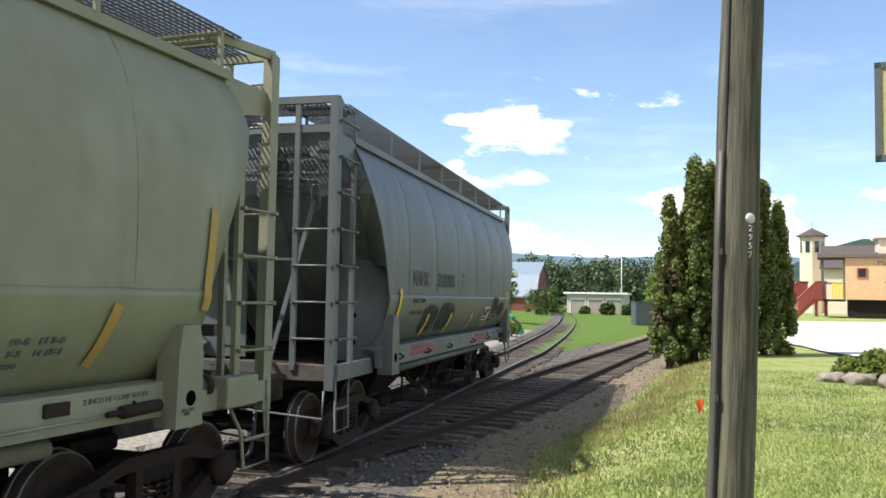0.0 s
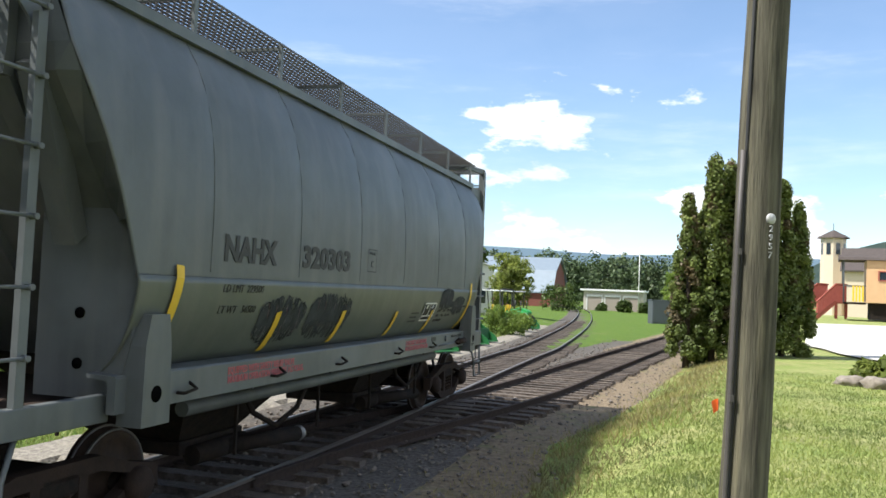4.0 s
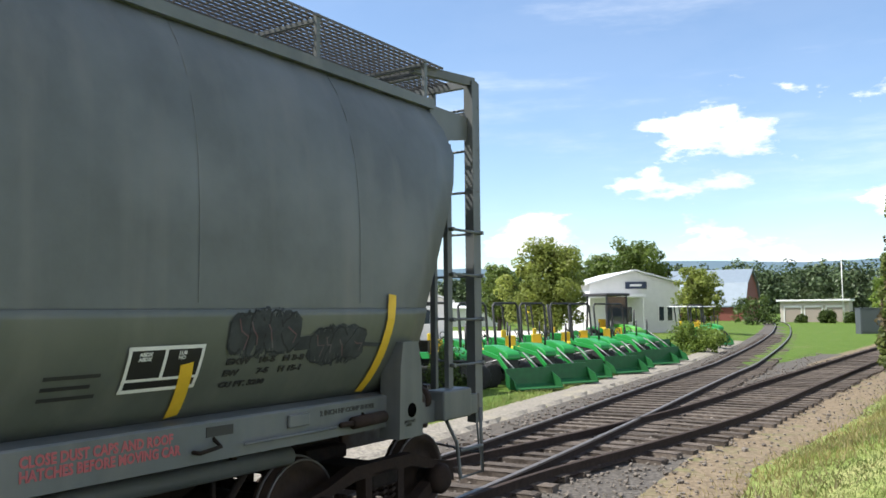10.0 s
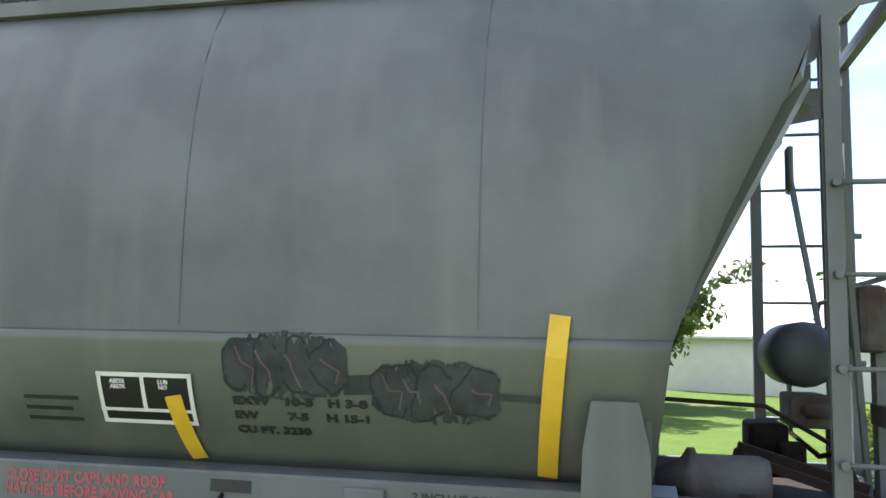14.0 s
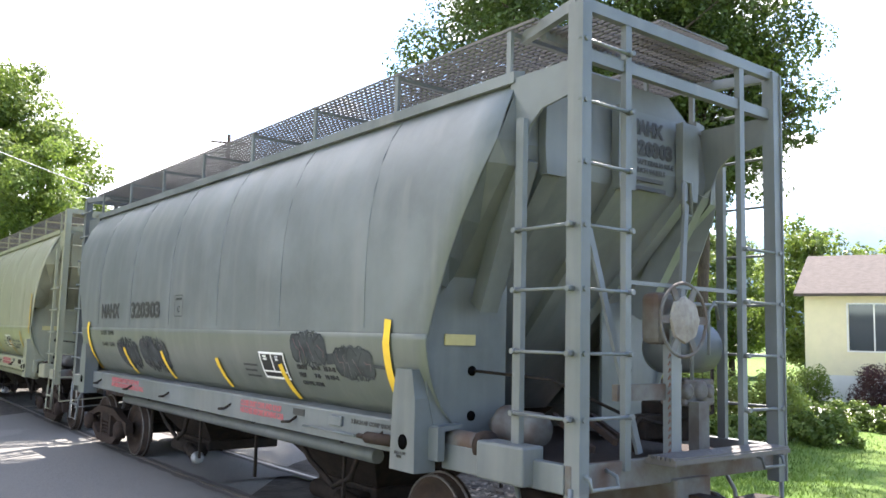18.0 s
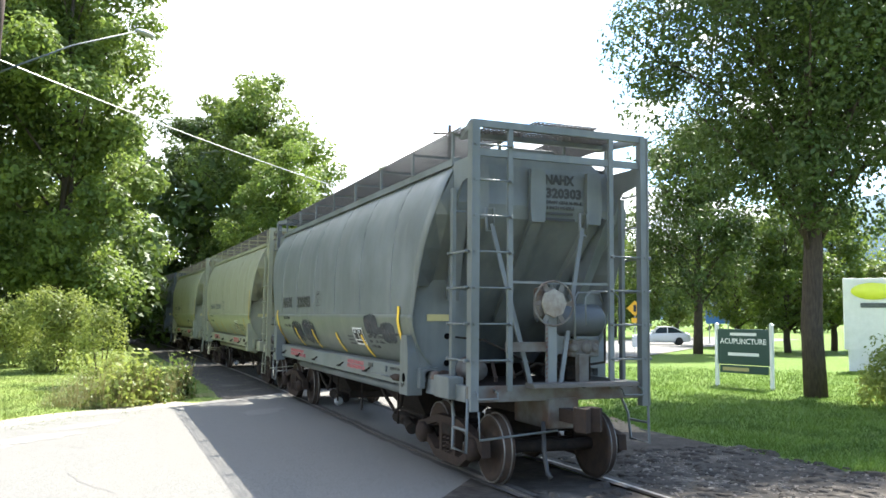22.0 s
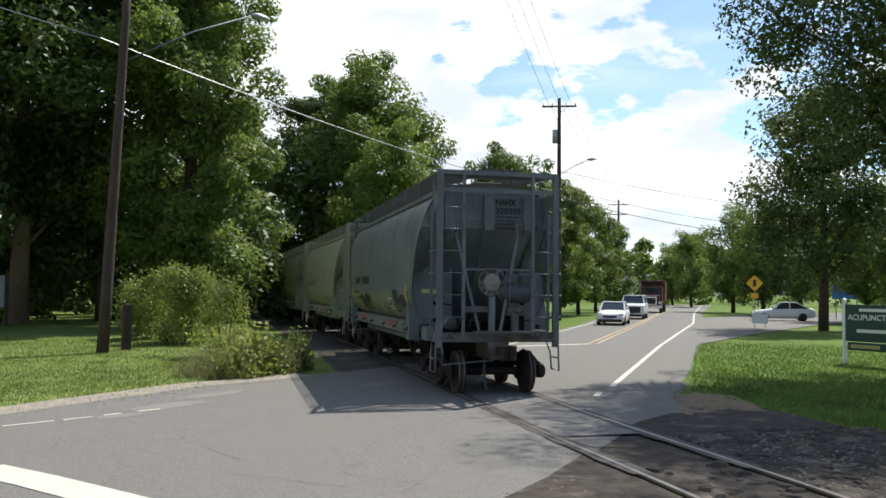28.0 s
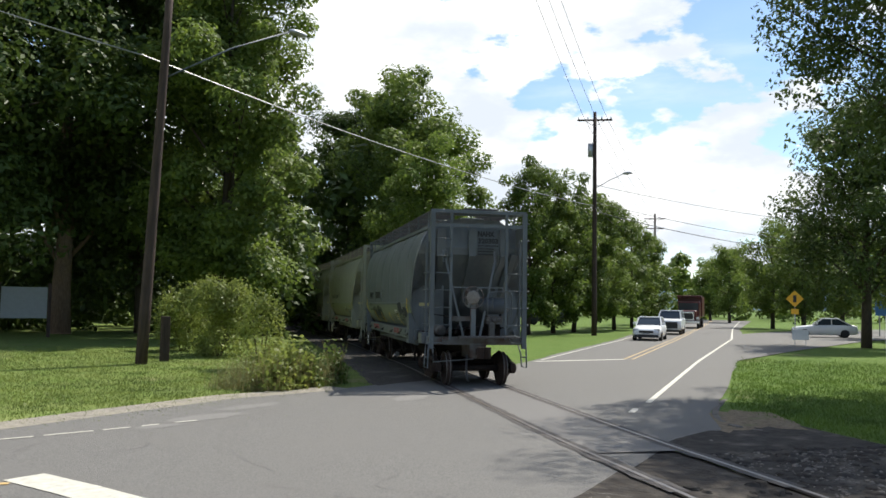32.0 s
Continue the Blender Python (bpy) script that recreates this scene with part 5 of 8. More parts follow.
        for y0, y1 in ((0.95, 1.22), (-0.85, -1.15)):
            bm = bmesh.new()
            tube(bm, [(X(0.0), y0, 1.2), (X(-0.1), y0, 1.17), (X(-0.12), y0, 1.1), (X(-0.12), y1, 1.1), (X(-0.1), y1, 1.17), (X(0.0), y1, 1.2)], 0.014, 6)
            part("grab_iron", bm, paint, car)
        for q, zz in ((0.55, 1.34), (0.35, 1.28), (0.8, 1.3)):
            bm = bmesh.new()
            bar(bm, (X(0.25), q, zz), (X(0.9), q - 0.25, zz + 0.18), 0.035, 0.05)
            part("brake_rod", tidy(bm), rust_iron, car)
        bm = bmesh.new()
        box(bm, *sorted((X(0.35), X(0.85))), 1.2, 1.42, 1.06, 1.34, 0.02)
        part("step_box", tidy(bm), paint, car)
        bm = bmesh.new()
        tube(bm, [(X(1.42), 1.22, 1.27), (X(1.0), 1.22, 1.27)], 0.09, 14)
        part("buffer_tube", bm, dirty_paint, car, "grime-stained steel tube", True)
        bm = bmesh.new()
        tube(bm, [(X(1.0), 1.22, 1.27), (X(0.93), 1.22, 1.27)], 0.115, 14)
        tube(bm, [(X(0.95), 1.22, 1.27), (X(0.8), 1.22, 1.25)], 0.045, 10)
        part("tube_collar", tidy(bm), rust_iron, car, "rusty collar and rod", True)
        bm = bmesh.new()
        tube(bm, [(X(3.4), 1.475, 1.2), (X(2.45), 1.475, 1.2)], 0.011, 6)
        part("retainer_rod", bm, paint, car)
        bm = bmesh.new()
        tube(bm, [(X(2.4), 1.475, 1.21), (X(2.25), 1.475, 1.21)], 0.022, 8)
        tube(bm, [(X(2.25), 1.475, 1.21), (X(1.85), 1.475, 1.22)], 0.05, 12)
        part("retainer_valve", tidy(bm), rust_iron, car, "rusty cylinder on the sill", True)
        lettering("stencil", "JACK / LIFT\n   HERE", 0.032, black_paint, car, Matrix(((-1, 0, 0, X(1.69)), (0, 0, 1, 1.573), (0, 1, 0, 1.15), (0, 0, 0, 1))), bold=0.001)
        bm = bmesh.new()
        prism(bm, [(0.98, 2.03), (1.3, 2.03), (1.3, 2.12), (0.98, 2.12)], "x", X(1.415), X(1.40))
        part("name_plate", tidy(bm), plate_yellow, car, "faded yellow plate")


def grating(name, car, x0, x1, y0, y1, z):
    """An open steel walkway: bearing bars and thin cross bars."""
    bm = bmesh.new()
    x0, x1 = sorted((x0, x1))
    n = max(3, int((y1 - y0) / 0.06))
    for k in range(n + 1):
        y = y0 + (y1 - y0) * k / n
        box(bm, x0, x1, y - 0.005, y + 0.005, z - 0.011, z + 0.011)
    m = max(2, int((x1 - x0) / 0.085))
    for k in range(m + 1):
        x = x0 + (x1 - x0) * k / m
        box(bm, x - 0.006, x + 0.006, y0, y1, z + 0.0, z + 0.012)
    return tagged(part(name, bm, grating_steel, car), kind="stuff")


def hopper_car(paint, lower, label, at=None):
    car = thing("hopper_car", label, "rail car", "cars of the train", at=at)
    h = CAR_L / 2
    for s in (-1, 1):
        # the lower panel's own paint holds the grass bounce in its colour
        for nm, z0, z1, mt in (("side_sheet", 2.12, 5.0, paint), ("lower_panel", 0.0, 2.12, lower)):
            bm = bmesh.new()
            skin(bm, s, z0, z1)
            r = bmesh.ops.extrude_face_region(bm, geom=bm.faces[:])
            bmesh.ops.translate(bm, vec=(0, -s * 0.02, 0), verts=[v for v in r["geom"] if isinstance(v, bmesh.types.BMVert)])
            part(nm, tidy(bm), mt, car, "" if mt is paint else "lower plate tinted olive for light bounced off the grass")
        for v in SEAMS:
            bm = bmesh.new()
            pts = [(v - h, s * (side_y(z) + 0.001), z) for z in (2.16, 2.5, 2.8, 3.1, 3.4, 3.7, 3.9, 4.06)]
            tube(bm, pts, 0.004, 5)
            part("weld_seam", bm, paint, car)
        bm = bmesh.new()
        prism(bm, [(s * 1.12, 4.08), (s * 1.24, 4.08), (s * 1.24, 4.17), (s * 1.12, 4.2)], "x", -h + 0.7, h - 0.7)
        part("top_chord", tidy(bm), paint, car)
        bm = bmesh.new()
        prism(bm, [(s * 1.36, 1.12), (s * 1.43, 1.12), (s * 1.43, 1.372), (s * 1.42, 1.385), (s * 1.18, 1.4), (s * 1.18, 1.37), (s * 1.36, 1.35)], "x", -h + 1.3, h - 1.3)
        part("side_sill", tidy(bm), paint, car)
        for w in (2.15, 3.7, 5.3, 7.3, 8.85, 10.4):
            bm = bmesh.new()
            tube(bm, [(w - h - 0.07, s * 1.42, 1.27), (w - h - 0.07, s * 1.5, 1.22), (w - h + 0.1, s * 1.5, 1.2), (w - h + 0.1, s * 1.42, 1.2)], 0.014, 6)
            part("roping_staple", bm, underframe_iron, car)
        bm = bmesh.new()
        rows = [[(-h + 0.75, s * 1.18, 4.16), (h - 0.75, s * 1.18, 4.16)], [(-h + 0.75, s * 0.7, 4.26), (h - 0.75, s * 0.7, 4.26)], [(-h + 0.75, 0, 4.32), (h - 0.75, 0, 4.32)]]
        sheet(bm, rows)
        part("roof_sheet", tidy(bm), paint, car)
        grating("running_board", car, -h + 0.5, h - 0.5, s * 0.77 - 0.44, s * 0.77 + 0.44, 4.54)
        for k in range(8):
            x = -h + 0.8 + k * (CAR_L - 1.6) / 7
            bm = bmesh.new()
            bar(bm, (x, s * 1.19, 4.15), (x, s * 1.19, 4.56), 0.03, 0.05)
            bar(bm, (x, s * 0.36, 4.505), (x, s * 1.2, 4.505), 0.04, 0.035)
            bar(bm, (x, s * 0.5, 4.26), (x, s * 0.5, 4.505), 0.03, 0.04)
            part("walk_support", tidy(bm), paint, car)
        bm = bmesh.new()
        tube(bm, [(-h + 2.6, s * 1.12, 0.98), (h - 2.6, s * 1.12, 0.98)], 0.07, 10)
        part("brake_pipe", bm, paint, car)
        for w in (3.2, 5.2, 6.9, 8.8):
            bm = bmesh.new()
            bar(bm, (w - h, s * 1.12, 0.98), (w - h, s * 1.2, 1.2), 0.03, 0.05)
            bar(bm, (w - h + 0.1, s * 1.05, 0.4), (w - h + 0.1, s * 1.05, 1.15), 0.03, 0.03)
            part("pipe_hanger", tidy(bm), underframe_iron, car)
    bm = bmesh.new()
    box(bm, -h + 0.8, h - 0.8, -0.35, 0.35, 4.32, 4.42, 0.02)
    part("roof_hatch", tidy(bm), paint, car)
    bm = bmesh.new()
    box(bm, -h + 0.1, h - 0.1, -0.17, 0.17, 0.78, 1.1)
    part("centre_sill", tidy(bm), underframe_iron, car)
    for x in (-2.2, 2.2):
        bm = bmesh.new()
        top = [(x - 1.45, -1.2, 1.36), (x + 1.45, -1.2, 1.36), (x + 1.45, 1.2, 1.36), (x - 1.45, 1.2, 1.36)]
        low = [(x - 0.55, -0.5, 0.5), (x + 0.55, -0.5, 0.5), (x + 0.55, 0.5, 0.5), (x - 0.55, 0.5, 0.5)]
        a, b = [bm.verts.new(p) for p in top], [bm.verts.new(p) for p in low]
        bm.faces.new(b[::-1])
        bm.faces.new(a)
        for k in range(4):
            bm.faces.new((a[k], a[(k + 1) % 4], b[(k + 1) % 4], b[k]))
        part("hopper", tidy(bm), underframe_iron, car)
        bm = bmesh.new()
        tube(bm, [(x - 0.5, 0.62, 0.36), (x + 0.5, 0.62, 0.36)], 0.1, 12)
        tube(bm, [(x, 0.62, 0.36), (x - 1.15, 0.95, 0.36)], 0.085, 12)
        box(bm, x - 0.6, x + 0.6, -0.55, 0.55, 0.36, 0.5, 0.02)
        part("outlet_pipe", tidy(bm), underframe_iron, car)
        bm = bmesh.new()
        tube(bm, [(x - 1.2, 1.1, 1.1), (x - 0.9, 1.05, 0.7), (x - 0.5, 1.0, 0.55), (x, 1.0, 0.75), (x + 0.4, 1.05, 1.1)], 0.03, 7)
        part("lever", bm, underframe_iron, car)
        if x < 0:
            continue
        bm = bmesh.new()
        m = Matrix.Translation((x - 1.17, 0.955, 0.36)) @ Matrix.Rotation(radians(-74), 4, "Y")
        lathe(bm, [(0.03, -0.02), (0.085, -0.02), (0.088, 0.04), (0.03, 0.05)], m, 14)
        part("pipe_cap", tidy(bm), alu_cap, car, "pale metal pipe cap")
    for s in (-1, 1):
        hopper_end(car, s, paint, s == -1)
        truck_parts(car, s * (h - TRUCK_IN))
    return car


def strip(name, pts, width, mat, car, proud=0.006):
    bm = bmesh.new()
    ribbon(bm, pts, width, proud)
    return part(name, bm, mat, car)


def graffiti(car, u0, u1, z0, z1, rnd, mat, n):
    """Close slanted hatching, then bold bubble outlines over it, between two heights."""
    bm = bmesh.new()
    w, h = u1 - u0, z1 - z0

    def hold(u, z):
        lim = h / 2 * (1 - 0.45 * abs((2 * u - u0 - u1) / w) ** 3 - 0.12 * math.sin(u * 23) ** 2)
        return (z0 + z1) / 2 + max(-lim, min(lim, z - (z0 + z1) / 2))
    for k in range(n):
        u, z = u0 + w * rnd.random(), z0 + h * (0.5 + 0.5 * rnd.uniform(-1, 1) ** 3)
        a, ln = radians(rnd.choice((75, 85, 98, 110)) + rnd.uniform(-10, 10)), rnd.uniform(0.08, 0.24)
        pts = [(u + math.cos(a) * ln * q, z + math.sin(a) * ln * q) for q in (-0.5, -0.2, 0.1, 0.5)]
        pts = [(p, hold(p, q)) for p, q in pts if u0 <= p <= u1]
        if len(pts) > 2 and abs(pts[0][1] - pts[-1][1]) > 0.04:
            ribbon(bm, pts, rnd.uniform(0.01, 0.028), 0.005 + 0.00001 * k)
    tagged(part("graffiti", bm, mat, car, "smeared grey spray-paint hatching"), kind="stuff")
    bm = bmesh.new()
    m = max(3, round(w / 0.19))
    for k in range(m):
        c, e = u0 + w * (k + 0.5) / m, rnd.uniform(0.42, 0.5)
        tilt, zc = rnd.uniform(-0.25, 0.25), (z0 + z1) / 2 + h * rnd.uniform(-0.05, 0.05)
        pts = []
        for q in range(17):
            a = q * math.pi / 8
            r = 1 + 0.22 * math.sin(3 * a + k * 1.7)
            z = zc + math.sin(a) * h * e * r * 0.92
            pts.append((min(u1, max(u0, c + math.cos(a) * w / m * 0.56 * r + tilt * (z - zc))), z))
        pts = [(p, hold(p, q)) for p, q in pts]
        ribbon(bm, pts[rnd.randint(0, 3):15], rnd.uniform(0.01, 0.022), 0.0085 + 0.0003 * k)
    return tagged(part("graffiti", bm, graffiti_line, car, "bold black bubble outlines"), kind="stuff")


def end_marks(car, paint_mat, s=-1):
    """Reporting mark and small stencil lines on the upper end sheet."""
    m = Matrix(((0, 0, s), (s, 0, 0), (0, 1, 0))).to_4x4()
    for txt, z, size, w, bold in (("NAHX", 3.93, 0.18, 0.46, 0.009), ("320303", 3.74, 0.18, 0.56, 0.009)):
        m.translation = (s * (CAR_L / 2 - 0.652 - (z - 3.6) * 0.111), s * 0.14, z)
        lettering("end_mark", txt, size, paint_mat, car, m, width=w, bold=bold)
    for txt, z, w in (("DRAFT GEAR M-901-E", 3.65, 0.56), ("6 INCH WHEELS", 3.575, 0.44)):
        m.translation = (s * (CAR_L / 2 - 0.654), s * 0.14, z)
        lettering("end_mark_line", txt, 0.062, paint_mat, car, m, width=w, bold=0.003)
    for z, w in ((3.5, 0.42), (3.42, 0.45)):
        bm = bmesh.new()
        a, b = sorted((s * 0.14, s * (0.14 + w)))
        x = s * (CAR_L / 2 - 0.66)
        box(bm, x - 0.006, x + 0.006, a, b, z, z + 0.035)
        part("end_mark_line", bm, paint_mat, car)


def side_marks(car, last):
    """Lettering, stripes and stencils on the camera side."""
    ink = black_paint if last else faded_black
    if last:
        lettering("reporting_mark", "NAHX", 0.3, ink, car, side_pose(-10.12, 2.27), width=0.93, bold=0.013)
        lettering("reporting_mark", "320303", 0.3, ink, car, side_pose(-8.64, 2.27), width=1.22, bold=0.013)
    else:
        lettering("reporting_mark", "NAHX  320301", 0.27, ink, car, side_pose(-10.12, 2.29), width=2.7, bold=0.004)
    bm = bmesh.new()
    for a, b in (((-6.86, 2.28), (-6.58, 2.28)), ((-6.58, 2.28), (-6.58, 2.55)), ((-6.58, 2.55), (-6.86, 2.55)), ((-6.86, 2.55), (-6.86, 2.28))):
        ribbon(bm, [a, b], 0.012, 0.006)
    part("stencil_frame", bm, ink, car)
    lettering("stencil", "C", 0.12, ink, car, side_pose(-6.76, 2.33))
    lettering("stencil", "PLATE", 0.05, ink, car, side_pose(-6.81, 2.485), width=0.19)
    lettering("stencil", "LD LMT  229500", 0.1, ink, car, side_pose(-10.1, 2.0))
    lettering("stencil", "LT WT   56500", 0.1, ink, car, side_pose(-10.1, 1.82))
    for txt, z, w in (("EXW   10-5   H 3-8", 1.745, 0.745), ("EW       7-5    H 15-1", 1.668, 0.745), ("CU FT. 3230", 1.59, 0.42)):
        lettering("stencil", txt, 0.062, ink, car, side_pose(-3.57, z, 0.009), width=w, bold=0.003)
    tape = yellow_tape if last else tape_faded
    for u, z0, z1, d in ((-1.845, 2.23, 1.42, -0.17), (-3.91, 1.775, 1.42, 0.12), (-5.55, 1.78, 1.44, 0.1), (-7.4, 1.81, 1.44, 0.08), (-9.0, 1.82, 1.43, 0.1), (-10.75, 2.2, 1.43, -0.1)):
        if not last and u == -1.845:
            strip("yellow_stripe", [(-2.42 - 0.03 * k, 2.0 - 0.11 * k) for k in range(5)], 0.1, tape, car, 0.022)
            u, z0, z1 = -1.33, 2.8, 1.95
        strip("yellow_stripe", [(u + d * k / 8 * 0.5, z0 + (z1 - z0) * k / 8) for k in range(9)], 0.1, tape, car, 0.022)
    # lubrication stencil with white frame
    for z, w in ((1.882, 0.024), (1.69, 0.018), (1.625, 0.022)):
        strip("stencil_plate", [(-4.36, z), (-3.79, z)], w, white_paint, car, 0.018)
    for u, z in ((-4.345, 1.625), (-4.085, 1.69), (-3.803, 1.625)):
        strip("stencil_plate", [(u, z + (1.885 - z) * k / 4) for k in range(5)], 0.024, white_paint, car, 0.018)
    for a, b in ((-4.338, -4.093), (-4.077, -3.81)):
        strip("stencil_field", [((a + b) / 2, 1.69 + 0.185 * k / 4) for k in range(5)], b - a, stencil_black, car, 0.015)
    strip("stencil_field", [(-4.33, 1.657), (-3.82, 1.657)], 0.05, stencil_black, car, 0.015)
    for u, txt in ((-4.28, "ABDX\nABDX"), (-3.99, "LUB\nNO")):
        lettering("stencil", txt, 0.034, white_paint, car, side_pose(u, 1.835, 0.02), bold=0.0008)
    # red warning lines on the sill
    for u, txt, w in ((-4.95, "CLOSE DUST CAPS AND ROOF\nHATCHES BEFORE MOVING CAR", 1.05), (-9.75, "EQUIPPED WITH SAFETY RELIEF VALVE\nMAXIMUM OPERATION PRESSURE 14.7 P.S.I.G.", 1.5)):
        m = Matrix(((-1, 0, 0), (0, 0, 1), (0, 1, 0))).to_4x4()
        m.translation = (-(u + CAR_L / 2), 1.433, 1.28)
        lettering("warning", txt, 0.085, red_letter, car, m, width=w, bold=0.003)
    m = Matrix(((-1, 0, 0), (0, 0, 1), (0, 1, 0))).to_4x4()
    m.translation = (-(-2.59 + CAR_L / 2), 1.433, 1.3)
    lettering("stencil", "2 INCH HF COMP SHOES", 0.052, ink, car, m, width=0.665, bold=0.002)
    bm = bmesh.new()
    x = -(-3.58 + CAR_L / 2)
    box(bm, x - 0.115, x + 0.115, 1.43, 1.436, 1.28, 1.345)
    part("maker_plate", bm, black_paint, car)
    bm = bmesh.new()
    x = -(-2.84 + CAR_L / 2)
    box(bm, x - 0.11, x + 0.11, 1.43, 1.46, 1.25, 1.345, 0.01)
    part("card_board", bm, rust_iron if not last else grey_paint, car)
    for k in range(3):
        bm = bmesh.new()
        ribbon(bm, [(-4.85, 1.74 - 0.06 * k), (-4.5 - 0.05 * (k % 2), 1.74 - 0.06 * k)], 0.022)
        part("stencil_line", bm, ink, car)
    rnd = random.Random(7 if last else 9)
    if last:
        for u0, u1, z0, z1, k in ((-3.6, -2.92, 1.77, 2.13, 420), (-2.8, -2.14, 1.68, 2.0, 330), (-9.35, -8.4, 1.5, 1.98, 330), (-8.3, -7.2, 1.5, 2.02, 380)):
            graffiti(car, u0, u1, z0, z1, rnd, graffiti_ink, k)
            for q in range(4):
                u = u0 + (u1 - u0) * (q + 0.8 + 0.25 * math.sin(q * 5)) / 4.6
                strip("graffiti", [(u - 0.05, z1 - 0.08 - 0.02 * q), (u - 0.02, z1 - 0.16), (u + 0.05 - 0.03 * (q % 3), z0 + 0.16), (u + 0.03, z0 + 0.07 + 0.03 * (q % 2))], 0.012, graffiti_red, car, 0.0105)
        strip("graffiti", [(-2.95, 1.86), (-2.75, 1.87)], 0.1, graffiti_ink, car, 0.007)
        strip("graffiti", [(-2.16, 1.83), (-1.95, 1.82), (-1.88, 1.82)], 0.03, graffiti_ink, car, 0.014)


cream_label = "weathered cream covered hopper car with ladders and roof walk"
last_car = hopper_car(grey_paint, grey_bounce, "weathered grey covered hopper car, last of the train, with graffiti")
side_marks(last_car, True)
end_marks(last_car, black_paint)
end_marks(last_car, black_paint, 1)
cream_car = hopper_car(cream_paint, cream_bounce, cream_label)
side_marks(cream_car, False)
dark_car = hopper_car(dark_grey_paint, dark_grey_paint, "dark grey covered hopper car with ladders and roof walk")
TRAIN = [last_car, cream_car, copy_thing(cream_car, Matrix()), dark_car, copy_thing(dark_car, Matrix()), copy_thing(cream_car, Matrix())]


def car_pose(k, t):
    """Where car k, counted from the rear, stands at t seconds: its trucks ride the rails."""
    s0 = rear_at(t) - k * (CAR_L + CAR_GAP)
    a, b = main_line.at(s0 - TRUCK_IN), main_line.at(s0 - CAR_L + TRUCK_IN)
    c, d = (a + b) / 2, (b - a).normalized()
    return pose(c.x, c.y, 0.0, 0, 0, math.degrees(math.atan2(d.y, d.x)))

# ---- beyond the rails, towards the yard ----
siding_white = material("white_siding", (0.62, 0.62, 0.6), 0.6, second=(0.54, 0.54, 0.53), scale=2, amount=0.6, bump=0.1)
roof_metal = material("metal_roof", (0.2, 0.245, 0.29), 0.6, 0.15, second=(0.17, 0.21, 0.25), scale=1.2, amount=0.6)
roof_white = material("white_roof", (0.7, 0.7, 0.7), 0.5, amount=0.3)
shingle_mat = material("shingles", (0.1, 0.084, 0.077), 0.95, spec=0.15, second=(0.07, 0.058, 0.054), scale=4, amount=0.8, bump=0.4, stretch=(1, 1, 3))
barn_red = material("barn_red", (0.2, 0.06, 0.045), 0.8, second=(0.14, 0.045, 0.035), scale=3, amount=0.7)
door_tan = material("garage_door", (0.33, 0.28, 0.24), 0.7, amount=0.4)
block_tan = material("tan_block", (0.5, 0.46, 0.4), 0.85, amount=0.5)
glass_dark = glass_material("window_glass")
green_paint = material("tractor_green", (0.022, 0.25, 0.045), 0.35, second=(0.018, 0.2, 0.04), scale=5, amount=0.6)
bucket_green = material("bucket_green", (0.012, 0.11, 0.028), 0.5, second=(0.01, 0.07, 0.02), scale=6, amount=0.7)
lime_paint = material("tractor_lime", (0.1, 0.36, 0.04), 0.35, amount=0.4)
seat_yellow = material("tractor_yellow", (0.75, 0.5, 0.02), 0.45, amount=0.3)
rubber = material("rubber", (0.025, 0.025, 0.025), 0.85, bump=0.3)
steel_box = material("grey_cabinet", (0.075, 0.088, 0.095), 0.6, amount=0.4)
caboose_tan = material("caboose_tan", (0.6, 0.38, 0.2), 0.6, second=(0.52, 0.33, 0.17), scale=3, amount=0.6)
stair_red = material("stair_red", (0.36, 0.09, 0.06), 0.7, second=(0.26, 0.06, 0.045), scale=6, amount=0.7)
cream_wall = material("cream_wall", (0.62, 0.52, 0.4), 0.7, amount=0.4)
navy_board = material("navy_board", (0.018, 0.03, 0.065), 0.5, amount=0.3)
board_sky = material("board_sky", (0.33, 0.68, 0.78), 0.5, amount=0.3)
board_pale = material("board_pale", (0.8, 0.82, 0.76), 0.5, amount=0.3)
board_green = material("board_green", (0.03, 0.32, 0.2), 0.5, amount=0.3)
board_sand = material("board_sand", (0.72, 0.6, 0.36), 0.5, amount=0.3)
red_print = material("red_print", (0.32, 0.03, 0.07), 0.5, amount=0.3)
yellow_print = material("yellow_print", (0.75, 0.8, 0.08), 0.5, amount=0.2)
brick_print = material("brick_print", (0.28, 0.17, 0.1), 0.6, amount=0.5)
orange_flag = material("orange_flag", (0.85, 0.13, 0.02), 0.6, amount=0.3, trans=0.3)
rock_mat = material("rock", (0.27, 0.235, 0.19), 0.9, second=(0.14, 0.115, 0.09), scale=5, amount=0.9, bump=0.8, bump_scale=9)
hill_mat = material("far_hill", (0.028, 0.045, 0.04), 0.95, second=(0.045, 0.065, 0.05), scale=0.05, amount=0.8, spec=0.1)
# wooded hills in pale blue: the distance haze is put into the colour
hill_haze = material("far_hill_haze", (0.1, 0.15, 0.19), 0.95, second=(0.12, 0.17, 0.2), scale=0.02, amount=0.6, spec=0.1)


def place(az, d, z=0.0, face=None):
    """A pose at az, d that fronts the camera (its -y side), or turned by face degrees."""
    x, y = polar(az, d)
    return pose(x, y, z, 0, 0, az + (face or 0))


